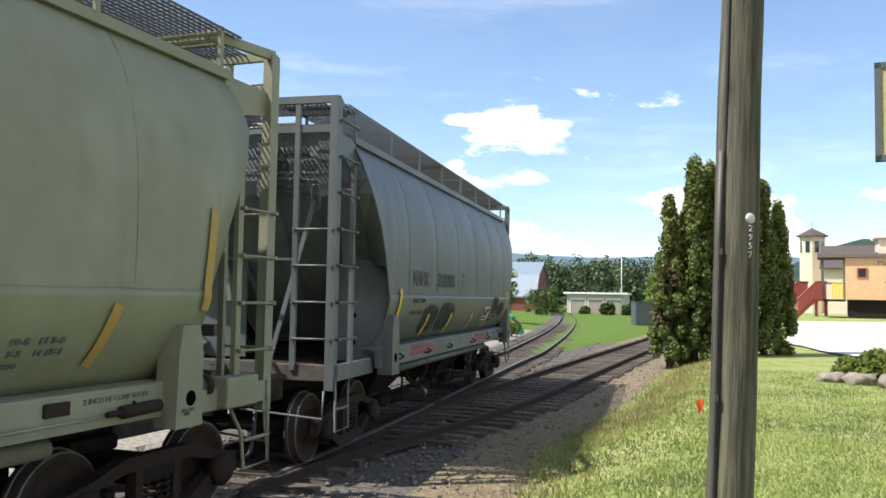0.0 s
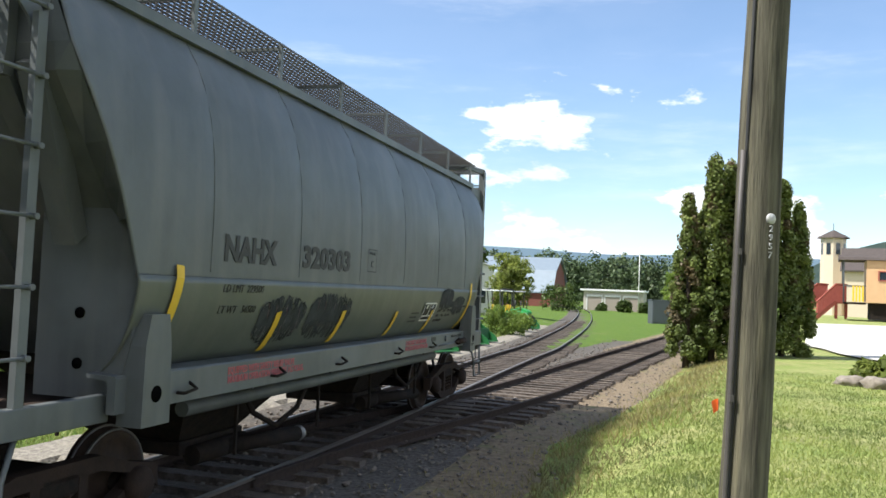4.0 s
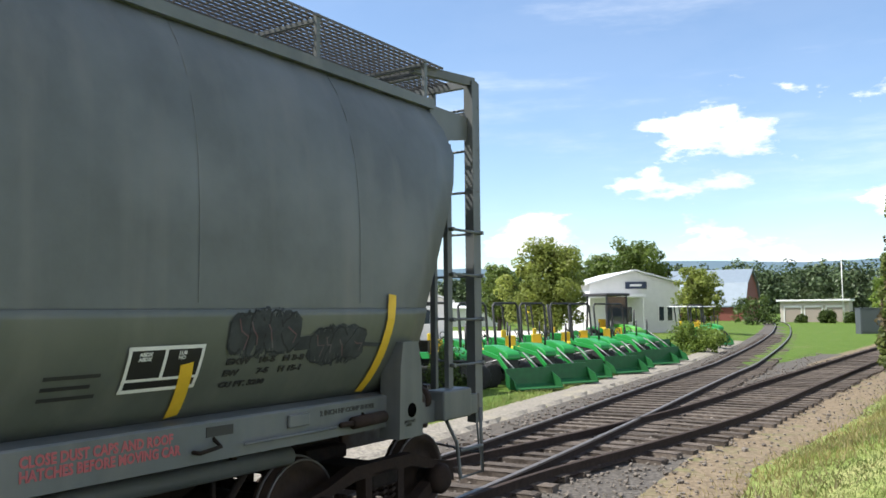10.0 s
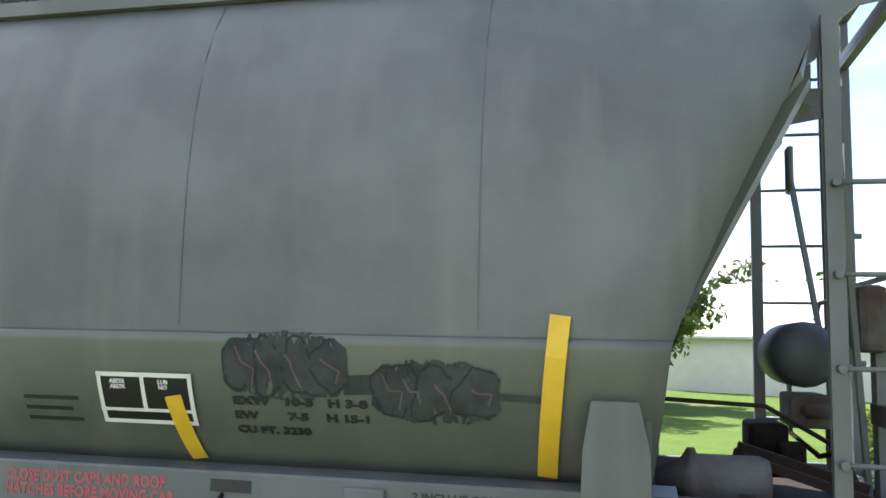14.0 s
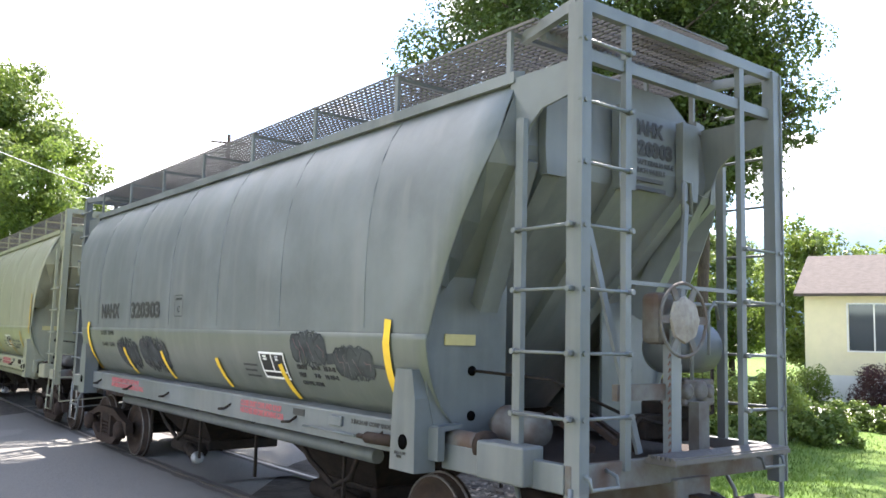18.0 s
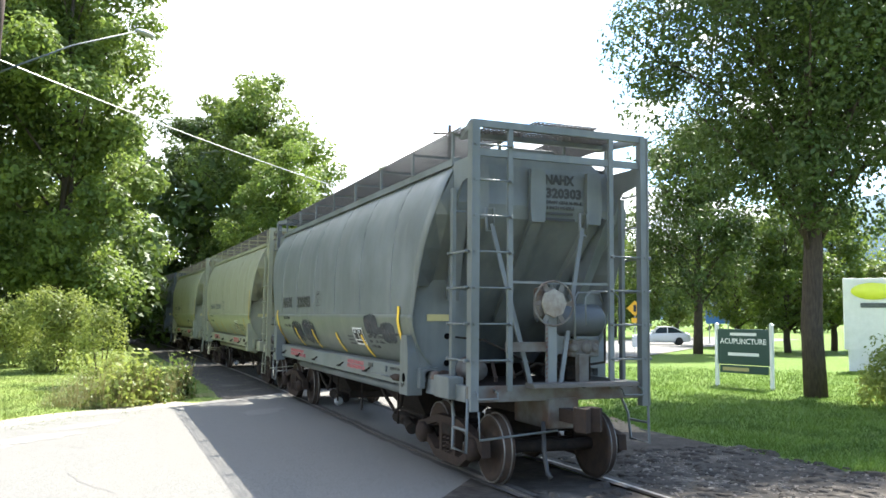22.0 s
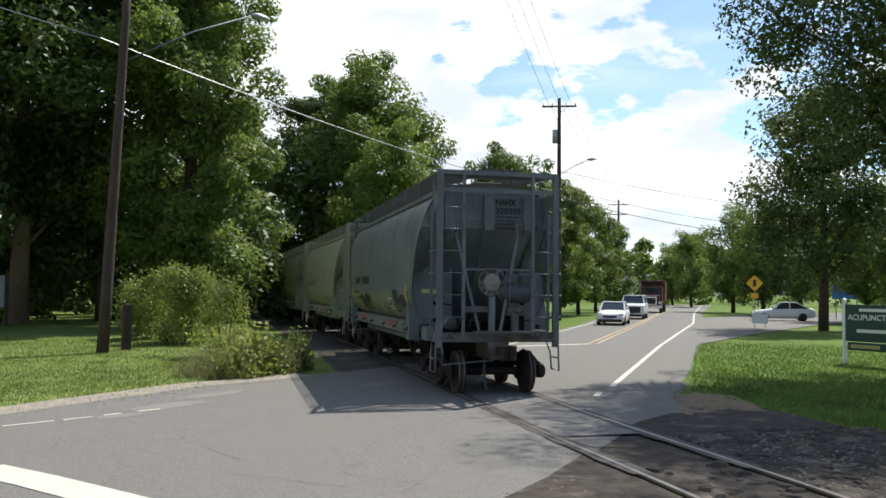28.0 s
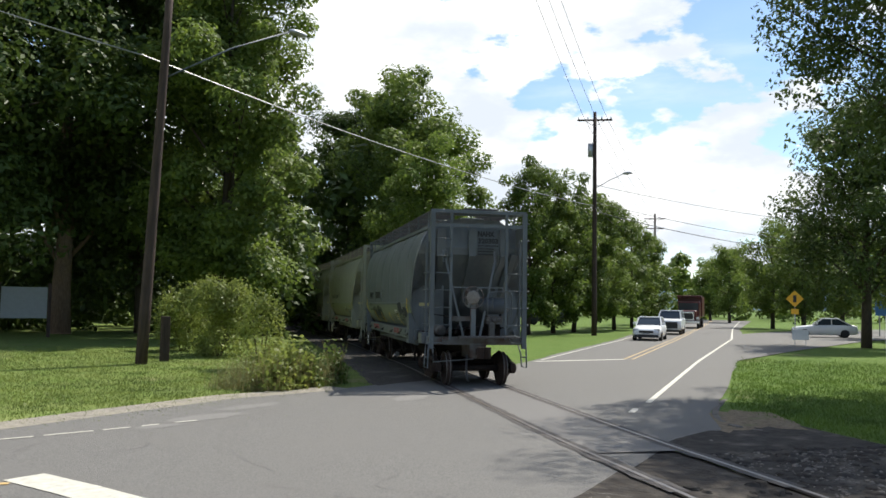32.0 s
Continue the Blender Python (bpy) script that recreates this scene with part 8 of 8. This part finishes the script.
P1X, P1Y = -7.93, -26.6
pole1 = utility_pole("dark wooden utility pole with a street light on the lawn", P1X, P1Y, 12.5, 0.19, (), lean=-2.2)
street_light(pole1, 9.15, 4.9, 2.95, 192)
P2X, P2Y = -45.9, -43.5
pole2 = utility_pole("wooden utility pole with crossarm and street light by the road", P2X, P2Y, 16.8, 0.2, ((16.2, 2.6),), turn=-45)
bm = bmesh.new()
tube(bm, [(0.3, -0.1, 13.4), (0.3, -0.1, 14.4)], 0.22, 12)
part("transformer", bm, alu_grey, pole2)
street_light(pole2, 11.0, 2.4, 0.9, 150)
utility_pole("distant wooden utility pole with two crossarms", -88, -72.5, 14.6, 0.2, ((13.9, 2.8), (12.6, 2.4)), turn=-45)
utility_pole("distant wooden utility pole", -118, -97, 13.0, 0.2, ((12.2, 2.4),), turn=-45)


# lighter copy of the cable: sunlight along the wire is put in its colour
wire_sunlit = material("wire_sunlit", (0.24, 0.24, 0.23), 0.45, 0.3, amount=0.3)


def wire(a, b, sag, r, name="overhead_wire", mat=cable_mat):
    a, b = Vector(a), Vector(b)
    bm = bmesh.new()
    tube(bm, [a.lerp(b, k / 16) - Vector((0, 0, sag * 4 * (k / 16) * (1 - k / 16))) for k in range(17)], r, 5)
    ob = part(name, bm, mat)
    return tagged(ob, "dark overhead wire between the poles", "wire", "overhead wires", "structure")


J = (P1X + 0.35, P1Y, 9.8)
wire(J, (P2X, P2Y, 9.6), 0.5, 0.024, mat=wire_sunlit)
wire(J, (12, -19.5, 11.2), 0.4, 0.024, mat=wire_sunlit)
for dx, z in ((-0.85, 16.4), (0.0, 16.5), (0.85, 16.4)):
    wire((P2X + dx * 0.7, P2Y - dx * 0.7, z), (-3 + dx, -10.5 + dx * 0.4, 20.5), 0.8, 0.014)
    wire((P2X + dx * 0.7, P2Y - dx * 0.7, z), (-88 + dx, -72.5 - dx, 14.2), 0.6, 0.014)
wire((P2X, P2Y, 9.6), (-88, -72.5, 9.8), 0.6, 0.03)
wire((P2X, P2Y, 9.2), (-92, -48, 8.6), 0.8, 0.03)
wire((P2X, P2Y, 9.9), (-92, -47, 9.6), 0.8, 0.022)
wire((P2X, P2Y, 11.2), (-96, -44, 11.5), 0.8, 0.022)
wire((-88, -72.5, 9.8), (-118, -97, 9.4), 0.4, 0.03)

# ---- signs ----
sgn = thing("lawn_sign", "dark green wooden business sign on two white posts", "sign", at=pose(-25.9, -12.35, 0, 0, 0, 0))
ang = math.atan2(1.85, 0.25)
sgn.matrix_basis = pose(-25.95, -12.5, -0.06, 0, 0, math.degrees(ang))
for x in (0, 1.92):
    bm = bmesh.new()
    box(bm, x - 0.05, x + 0.05, -0.05, 0.05, 0, 1.98, 0.008)
    prism(bm, [(x - 0.06, 1.98), (x + 0.06, 1.98), (x, 2.05)], "y", -0.06, 0.06)
    part("post", tidy(bm), white_paint, sgn)
bm = bmesh.new()
box(bm, 0.06, 1.86, -0.025, 0.025, 0.72, 1.85, 0.01)
part("panel", bm, sign_green, sgn)
bm = bmesh.new()
box(bm, 0.12, 1.8, -0.03, 0.03, 0.45, 0.7, 0.01)
part("lower_panel", bm, sign_green, sgn)
m = Matrix(((1, 0, 0), (0, 0, -1), (0, 1, 0))).to_4x4()
m.translation = (0.14, -0.03, 1.38)
lettering("sign_word", "ACUPUNCTURE", 0.24, white_paint, sgn, m, 0.002, 1.62, bold=0.004)
for x0, x1, z, h in ((0.5, 1.42, 1.64, 0.09), (0.42, 1.5, 1.0, 0.1)):
    bm = bmesh.new()
    box(bm, x0, x1, -0.032, -0.024, z, z + h)
    part("sign_line", bm, white_paint, sgn)
bm = bmesh.new()
box(bm, 0.22, 1.15, -0.036, -0.028, 0.52, 0.63)
part("sign_line", bm, plate_yellow, sgn)

big_sign = thing("roadside_sign", "tall white roadside sign with yellow oval", "sign", at=place(106.6, 40, -0.05, 4))
for nm, b, mt in (("panel", (-1.15, 1.15, -0.15, 0.15, 0.9, 3.95), white_paint), ("base", (-1.0, 1.0, -0.12, 0.12, 0.0, 0.9), white_paint), ("writing_bar", (-0.5, 0.5, -0.17, -0.15, 2.7, 2.9), faded_black), ("lower_panel", (0.9, 1.6, -0.25, 0.1, 0.7, 1.75), white_paint)):
    bm = bmesh.new()
    box(bm, *b, 0.02)
    part(nm, bm, mt, big_sign)
bm = bmesh.new()
lathe(bm, [(0.05, 0), (0.45, 0), (0.45, 0.03), (0.05, 0.03)], Matrix.Translation((0, -0.15, 3.4)) @ Matrix.Rotation(radians(90), 4, "X") @ Matrix.Diagonal((1.9, 0.8, 1, 1)), 20)
part("emblem", tidy(bm), yellow_print, big_sign)
warn = thing("warning_sign", "yellow diamond crossing sign on a post", "sign", at=pose(-66, -39.5, 0, 0, 0, 120))
bm = bmesh.new()
box(bm, -0.5, 0.5, -0.02, 0.02, -0.5, 0.5, m=Matrix.Translation((0, 0, 3.0)) @ Matrix.Rotation(radians(45), 4, "Y"))
part("panel", bm, sign_yellow, warn)
bm = bmesh.new()
box(bm, -0.13, 0.13, -0.03, -0.02, 2.7, 3.3)
part("symbol", bm, black_paint, warn)
bm = bmesh.new()
box(bm, -0.3, 0.3, -0.02, 0.02, 1.7, 2.15)
part("lower_panel", bm, sign_yellow, warn)
bm = bmesh.new()
box(bm, -0.04, 0.04, 0.03, 0.08, -0.1, 3.5)
part("post", bm, alu_grey, warn)
blue = thing("blue_sign", "blue roadside information sign on two posts", "sign", at=pose(-71, -34, 0, 0, 0, 118))
bm = bmesh.new()
box(bm, -1.1, 1.1, -0.03, 0.03, 1.7, 2.9)
part("panel", bm, sign_blue, blue)
for x in (-0.8, 0.8):
    bm = bmesh.new()
    box(bm, x - 0.05, x + 0.05, 0.03, 0.12, -0.1, 2.9)
    part("post", bm, alu_grey, blue)
small = thing("small_sign", "small white lawn sign near the kerb", "sign", at=pose(-46.5, -27.5, -0.05, 0, 0, 120))
bm = bmesh.new()
box(bm, -0.45, 0.45, -0.02, 0.02, 0.35, 0.95)
part("panel", bm, white_paint, small)
bm = bmesh.new()
for x in (-0.3, 0.3):
    box(bm, x - 0.02, x + 0.02, -0.015, 0.015, 0, 0.36)
part("legs", bm, alu_grey, small)
kiosk = thing("notice_board", "wooden notice board with pale panel under the trees", "notice board", at=pose(*polar(170.3, 45), 0.2, 0, 0, 170 + 180))
bm = bmesh.new()
box(bm, -1.0, 1.0, -0.05, 0.05, 0.9, 2.4)
part("panel", bm, kiosk_shaded, kiosk)
for x in (-1.1, 1.1):
    bm = bmesh.new()
    box(bm, x - 0.08, x + 0.08, -0.08, 0.08, -0.2, 2.6)
    part("post", bm, pole_dark, kiosk)
stub = thing("post", "short weathered wooden post beside the pole", "post", at=pose(*polar(162.0, 28.6), 0.05))
bm = bmesh.new()
box(bm, -0.14, 0.14, -0.07, 0.07, -0.1, 1.5, 0.01)
part("timber", bm, pole_dark, stub)

# ---- house beside the line ----
house = gable_house("house", "cream clapboard single-storey house with grey-brown shingle roof", place(85.2, 42, -0.06, 3), 13.5, 9, 4.35, 6.2, cream_wall, shingle_mat, along_x=True)
bm = bmesh.new()
box(bm, -6.76, 6.76, -4.53, -4.5, 0.0, 1.05)
part("foundation", bm, siding_white, house, "white painted foundation")
for k in range(16):
    bm = bmesh.new()
    z = 1.05 + 0.2 * k
    prism(bm, [(-4.5, z), (-4.545, z), (-4.515, z + 0.2), (-4.5, z + 0.2)], "x", -6.78, 6.78)
    part("clapboard", bm, house_cream, house)
window(house, -3.75, -4.545, 2.05, 2.8, 1.85, 3)
window(house, 3.2, -4.545, 2.05, 1.6, 1.6, 2)
bm = bmesh.new()
box(bm, -0.4, -0.05, -4.75, -4.545, 2.3, 2.9, 0.02)
part("wall_box", bm, steel_box, house, "grey metal box on the wall")
for k, (az, d, w, h, lf) in enumerate(((95.0, 36.0, 2.5, 1.35, leaf_mid), (91.2, 36.0, 2.2, 1.6, leaf_maroon), (87.6, 36.5, 2.6, 1.5, leaf_dark), (84.8, 36.0, 1.8, 1.1, leaf_mid))):
    shrub("rounded clipped garden shrub before the house", *polar(az, d), w, h, 110 + k, lf, 3600, 0.09, group="house shrubs")
for k, (az, d) in enumerate(((95.6, 25.4), (92.9, 25.2), (90.2, 25.0), (87.4, 25.0))):
    shrub("low leafy border shrub along the drive", *polar(az, d), 1.5, 0.75, 116 + k, leaf_mid, 2600, 0.08, d=1.2, turn=az, group="border shrubs")
for k, (az, d, w, h) in enumerate(((105.0, 24.0, 2.6, 1.7), (101.5, 22.5, 2.6, 1.8), (97.5, 22.0, 2.4, 1.5), (94.5, 21.0, 2.2, 0.7), (98.5, 19.5, 2.4, 0.6), (103.5, 26.5, 2.2, 1.6))):
    # the first three carry sunlight in a paler leaf colour
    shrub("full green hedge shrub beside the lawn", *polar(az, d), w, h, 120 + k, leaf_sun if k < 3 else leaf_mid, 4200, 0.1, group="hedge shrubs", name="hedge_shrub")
drive = [polar(a, d) for a, d in ((100.5, 27), (94, 27), (86, 27.0), (77, 27), (77, 32.5), (86, 32.5), (94, 33), (99, 34), (101, 45), (99, 47))]
mesh_object("driveway", [(x, y, -0.035) for x, y in drive], [tuple(range(10))], gravel_pale, label="pale concrete driveway before the house", category="driveway")

# ---- trees ----
tree("tall oak with dark leaves on the lawn by the sign", -24.4, -8.9, 20, 6.7, 131, leaf_oak, 56000, 0.19, 0.27, 0.34, z=-0.06, limbs=44)
tree("tall oak with dark leaves beside the hedge", *polar(101.2, 27.5), 16, 4.2, 141, leaf_dark, 30000, 0.2, 0.2, 0.5, limbs=30)
tree("tall dark leafy tree by the road", -48.5, -24.6, 15.5, 6.0, 132, leaf_dark, 14000, 0.3, 0.25, 0.3, z=0.0)
# maples: darker leaf colour paints the shaded depth, a brighter one the sunlit edge
tree("tall maple with pale trunk and dense dark leaves", *polar(168.2, 49), 26, 9.0, 133, leaf_dark, 26000, 0.42, 0.42, 0.26, bark=pale_bark)
tree("tall maple with dense dark green leaves", *polar(163.4, 50), 25, 8.4, 134, leaf_dark, 26000, 0.42, 0.36, 0.2)
tree("tall maple with sunlit leaves at its edge", *polar(158.4, 42), 20.5, 5.7, 135, leaf_lit, 30000, 0.32, 0.34, 0.12)
tree("tall maple with dense dark green leaves", *polar(176, 44), 25, 8.8, 136, leaf_dark, 22000, 0.42, 0.36, 0.2)
tree("leafy tree with light green crown beside the line", *polar(156.0, 56), 14.0, 4.2, 137, leaf_bright, 14000, 0.3, 0.25, 0.1)
tree("large dark green tree beyond the cars", *polar(146.6, 76), 24.0, 8.0, 138, leaf_lit, 24000, 0.45, 0.4, 0.12)
tree("large dark green tree beyond the cars", *polar(150.2, 84), 24.0, 7.0, 139, leaf_dark, 16000, 0.45, 0.4, 0.24)
tree("light green rounded tree beyond the cars", *polar(145.0, 66), 16.0, 5.2, 140, leaf_bright, 14000, 0.32, 0.25, 0.1)
for k, (az, d, h, r) in enumerate(((137.9, 62, 13.6, 3.2), (136.2, 66, 12.6, 3.6), (134.8, 70, 12.6, 3.4), (133.4, 74, 12.6, 3.6), (132.2, 80, 12.4, 3.6), (131.0, 90, 12.0, 3.6), (129.9, 104, 11.0, 3.8))):
    tree("roadside tree with drooping dark foliage", *polar(az, d), h, r, 150 + k, leaf_lit if k % 2 else leaf_mid, 9000, 0.3, 0.16, 0.07, group="roadside trees")
for k, (az, d, h, r) in enumerate(((126.0, 150, 11, 4.5), (124.8, 132, 12, 5), (122.2, 100, 12.5, 5), (120.4, 90, 11, 4.5), (118.2, 96, 12, 5), (114.5, 72, 11, 4.6), (111.5, 60, 10, 4.2), (108.8, 66, 11, 4.6), (103.5, 58, 10, 4.2), (99.5, 62, 10.5, 4.4), (95, 54, 9.5, 4.0), (90, 58, 9, 4.0), (72, 30, 8.5, 3.6), (66.5, 34, 8.0, 3.4))):
    tree("leafy roadside tree with green crown", *polar(az, d), h, r, 170 + k, leaf_lit if k % 3 else leaf_mid, 6500, 0.36, 0.2, 0.2, group="trees beyond the road")
woods("woods", "dense dark woods behind the lawn", 200, 150, 70, 110, 20, 90, 191, leaf_dark, 0.9, 26000)
woods("woods", "distant woods beyond the road", 150, 98, 150, 230, 14, 110, 192, leaf_mid, 1.2, 22000)
woods("woods", "dense dark undergrowth at the woods' edge", 182, 152, 50, 66, 8.5, 110, 193, leaf_dark, 0.42, 42000)
# bushes and shrub: full sun is put into their pale leaf colour
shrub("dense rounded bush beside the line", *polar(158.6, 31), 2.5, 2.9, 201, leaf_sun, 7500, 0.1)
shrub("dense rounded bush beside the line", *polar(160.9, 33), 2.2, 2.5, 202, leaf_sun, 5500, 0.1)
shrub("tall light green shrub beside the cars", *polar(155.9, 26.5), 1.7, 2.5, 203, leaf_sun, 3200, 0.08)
for k, (az, d, w, h, mt, blade) in enumerate(((157.6, 21.4, 1.2, 0.85, weed_leaf, 0.05), (156.3, 20.9, 1.3, 0.95, weed_leaf, 0.05), (154.9, 20.7, 1.1, 1.15, leaf_sun, 0.12), (153.8, 21.2, 1.0, 1.45, leaf_sun, 0.13),
                                              (152.8, 21.6, 0.9, 1.2, leaf_mid, 0.1), (155.3, 23.0, 1.6, 1.35, leaf_sun, 0.12), (151.8, 21.9, 0.7, 0.9, weed_leaf, 0.06), (151.0, 22.6, 0.6, 1.25, leaf_mid, 0.1))):
    weed_patch("tall seeding weeds at the road's edge", *polar(az, d), w, w * 0.8, h * 0.78, 210 + k, 300, mt, turn=az, blade=blade)

# ---- verge, kerb, dirt beside the rails ----
kerb = thing("kerb", "worn rounded concrete kerb at the lawn's corner", "kerb", kind="structure")
KERB = spline([(-17.2, -12.1), (-15.7, -11.25), (-14.4, -10.35), (-13.6, -9.6), (-13.25, -9.0), (-13.35, -8.6)], 0.5)
rnd = random.Random(31)
for p, q in zip(KERB, KERB[1:]):
    bm = bmesh.new()
    d, h = (q - p), -0.015 + rnd.uniform(-0.02, 0.02)
    m = Matrix.Translation((*((p + q) / 2), h - 0.09)) @ Matrix.Rotation(math.atan2(d.y, d.x) + rnd.uniform(-0.03, 0.03), 4, "Z")
    box(bm, -d.length / 2 + 0.006, d.length / 2 - 0.006, -0.07, 0.07, -0.1, 0.08, 0.025, m=m)
    part("kerb_stone", bm, kerb_mat, kerb)


def fan(rs, n, a0, a1, d0, d1, power=1.0):
    a = np.radians(rs.uniform(a0, a1, n) + rs.normal(0, 4, n))
    d = np.abs(d0 + (d1 - d0) * rs.rand(n) ** power + rs.normal(0, 0.1, n) * d0)
    return np.c_[-np.sin(a) * d, np.cos(a) * d]


def lawn_a(rs, n):
    xy = fan(rs, n, -34, 6, 3.2, 24, 1.4)
    z = height(xy)
    return xy[z > -0.2 + 0.2 * rs.rand(len(z)) ** 2]


def lawn_b(rs, n):
    xy = fan(rs, n, 155, 176, 17.5, 34)
    return xy[rs.rand(n) < 0.9]


def lawn_c(rs, n):
    xy = fan(rs, n, 96, 127, 13, 38, 1.2)
    edge = ((xy[:, 0] + 14.6) * 0.68 - (xy[:, 1] + 10.4)) > -0.2
    return xy[(offset_from(MAIN_XY, xy) < -4.35 - 0.6 * rs.rand(n) ** 2) & ~(edge & (xy[:, 1] < -10.4))]


def far_verge(rs, n):
    q = rs.uniform(0, 46, n)
    o = -3.0 + rs.normal(0, 0.35, n)
    return np.array([tuple(main_line.side(a, b)) for a, b in zip(q, o)])


def siding_edge(rs, n):
    s = siding.s[-1] + rs.uniform(0, 40, n)
    o = 3.2 + rs.normal(0, 0.5, n)
    return np.array([tuple(siding.side(a, b)) for a, b in zip(s, o)])


grass_blades("grass", "short mown grass blades on the bank", 120000, lawn_a, 1, 0.045)
grass_blades("grass", "rough grass at the road's edge", 60000, lawn_b, 2, 0.05, blade_rough)
grass_blades("grass", "short mown grass by the sign", 90000, lawn_c, 3, 0.07, blade_lush)
grass_blades("grass", "short green tufts along the far verge", 16000, far_verge, 5, 0.09, blade_mat)
grass_blades("grass", "dry straw tufts beside the siding", 14000, siding_edge, 4, 0.1, blade_straw)


# ---- loose ballast stones ----
def stones():
    bm = bmesh.new()
    bmesh.ops.create_icosphere(bm, subdivisions=1, radius=1)
    base = np.array([v.co[:] for v in bm.verts])
    tri = [[v.index for v in f.verts] for f in bm.faces]
    bm.free()
    rs, verts, faces = np.random.RandomState(8), [], []
    for k in range(3800):
        s = rs.uniform(-24, 55) if k % 3 else rs.uniform(-8, 28)
        line = main_line
        o = (rs.uniform(0.9, 2.8) if rs.rand() < 0.55 else -rs.uniform(0.9, 1.95)) if rs.rand() < 0.7 else rs.uniform(-0.65, 0.65)
        if s < -6 and abs(o) < 1.6:
            continue
        p = line.side(s, o)
        r = rs.uniform(0.015, 0.045)
        q = base * (1 + rs.uniform(-0.35, 0.35, base.shape)) * r * np.array([1, 1, 0.7])
        n = len(verts)
        z = -0.17 if s > -3 else -0.05
        verts.extend((q + np.array([p.x, p.y, z])).tolist())
        faces.extend([[n + i for i in f] for f in tri])
    for k in range(4200):
        s = siding.s[-1] + rs.uniform(-2, 34) * rs.rand() ** 0.4
        p = siding.side(s, rs.uniform(0.85, 3.5) if rs.rand() < 0.3 else rs.uniform(-2.0, 0.7))
        r = rs.uniform(0.01, 0.03) * (2.0 if rs.rand() < 0.04 else 1.0)
        q = base * (1 + rs.uniform(-0.35, 0.35, base.shape)) * r * np.array([1, 1, 0.7])
        n = len(verts)
        verts.extend((q + np.array([p.x, p.y, -0.18])).tolist())
        faces.extend([[n + i for i in f] for f in tri])
    for k in range(2600):
        s = rs.uniform(-10.8, 2)
        p = main_line.side(s, -rs.uniform(0.9, 4.4) if k % 4 else -2.2 + rs.normal(0, 0.5))
        r = rs.uniform(0.008, 0.03) * (1.9 if rs.rand() < 0.07 else 1.0)
        q = base * (1 + rs.uniform(-0.35, 0.35, base.shape)) * r * np.array([1.2, 1, 0.6])
        n = len(verts)
        verts.extend((q + np.array([p.x, p.y, -0.028])).tolist())
        faces.extend([[n + i for i in f] for f in tri])
    mesh_object("loose_stones", verts, faces, stone_mat, "stuff", "loose grey ballast stones along the rails", "stones")


stones()


def clods():
    """Lumps and wheel-churned ridges of dark soil beside the rails."""
    rs, verts, faces = np.random.RandomState(18), [], []
    ring = np.radians(np.arange(7) * 360 / 7)
    for k in range(1500):
        s = rs.uniform(-11.0, 2.5)
        o = -rs.uniform(0.95, 4.6) if rs.rand() < 0.72 else (rs.uniform(0.95, 2.6) if rs.rand() < 0.6 else rs.uniform(-0.6, 0.6))
        if (o > -0.8 and s < -9.0) or (o > 0.8 and s < -6.8):
            continue
        p, r = main_line.side(s, o), rs.uniform(0.03, 0.13)
        h = r * rs.uniform(0.2, 0.5)
        long, turn = rs.uniform(1.0, 2.2), rs.uniform(0, math.tau)
        n = len(verts)
        for q, z in ((1.0, -0.05), (0.6, -0.035 + h * 0.7)):
            for a in ring:
                u, v = math.cos(a) * r * q * long * rs.uniform(0.75, 1.2), math.sin(a) * r * q * rs.uniform(0.75, 1.2)
                verts.append((p.x + u * math.cos(turn) - v * math.sin(turn), p.y + u * math.sin(turn) + v * math.cos(turn), z + rs.uniform(-0.006, 0.006)))
        verts.append((p.x, p.y, -0.035 + h))
        for i in range(7):
            j = (i + 1) % 7
            faces += [(n + i, n + j, n + 7 + j, n + 7 + i), (n + 7 + i, n + 7 + j, n + 14)]
    mesh_object("soil_clods", verts, faces, soil_mat, "stuff", "lumps of dark soil beside the rails", "soil")


clods()


def motions():
    """The train backs away along the rails, its wheelsets rolling."""
    for k, car in enumerate(TRAIN):
        walk(car, [(t, car_pose(k, t)) for t, _ in REAR])
        for axle in car.children:
            if not axle.name.startswith("axle"):
                continue
            x, rows = axle.location.x, []
            for j in range(81):
                t = 0.4 * j
                rows.append((t, Matrix.Translation((x, 0, 0.43)) @ Matrix.Rotation((REAR[0][1] - rear_at(t)) / 0.43, 4, "Y")))
            walk(axle, rows)


motions()
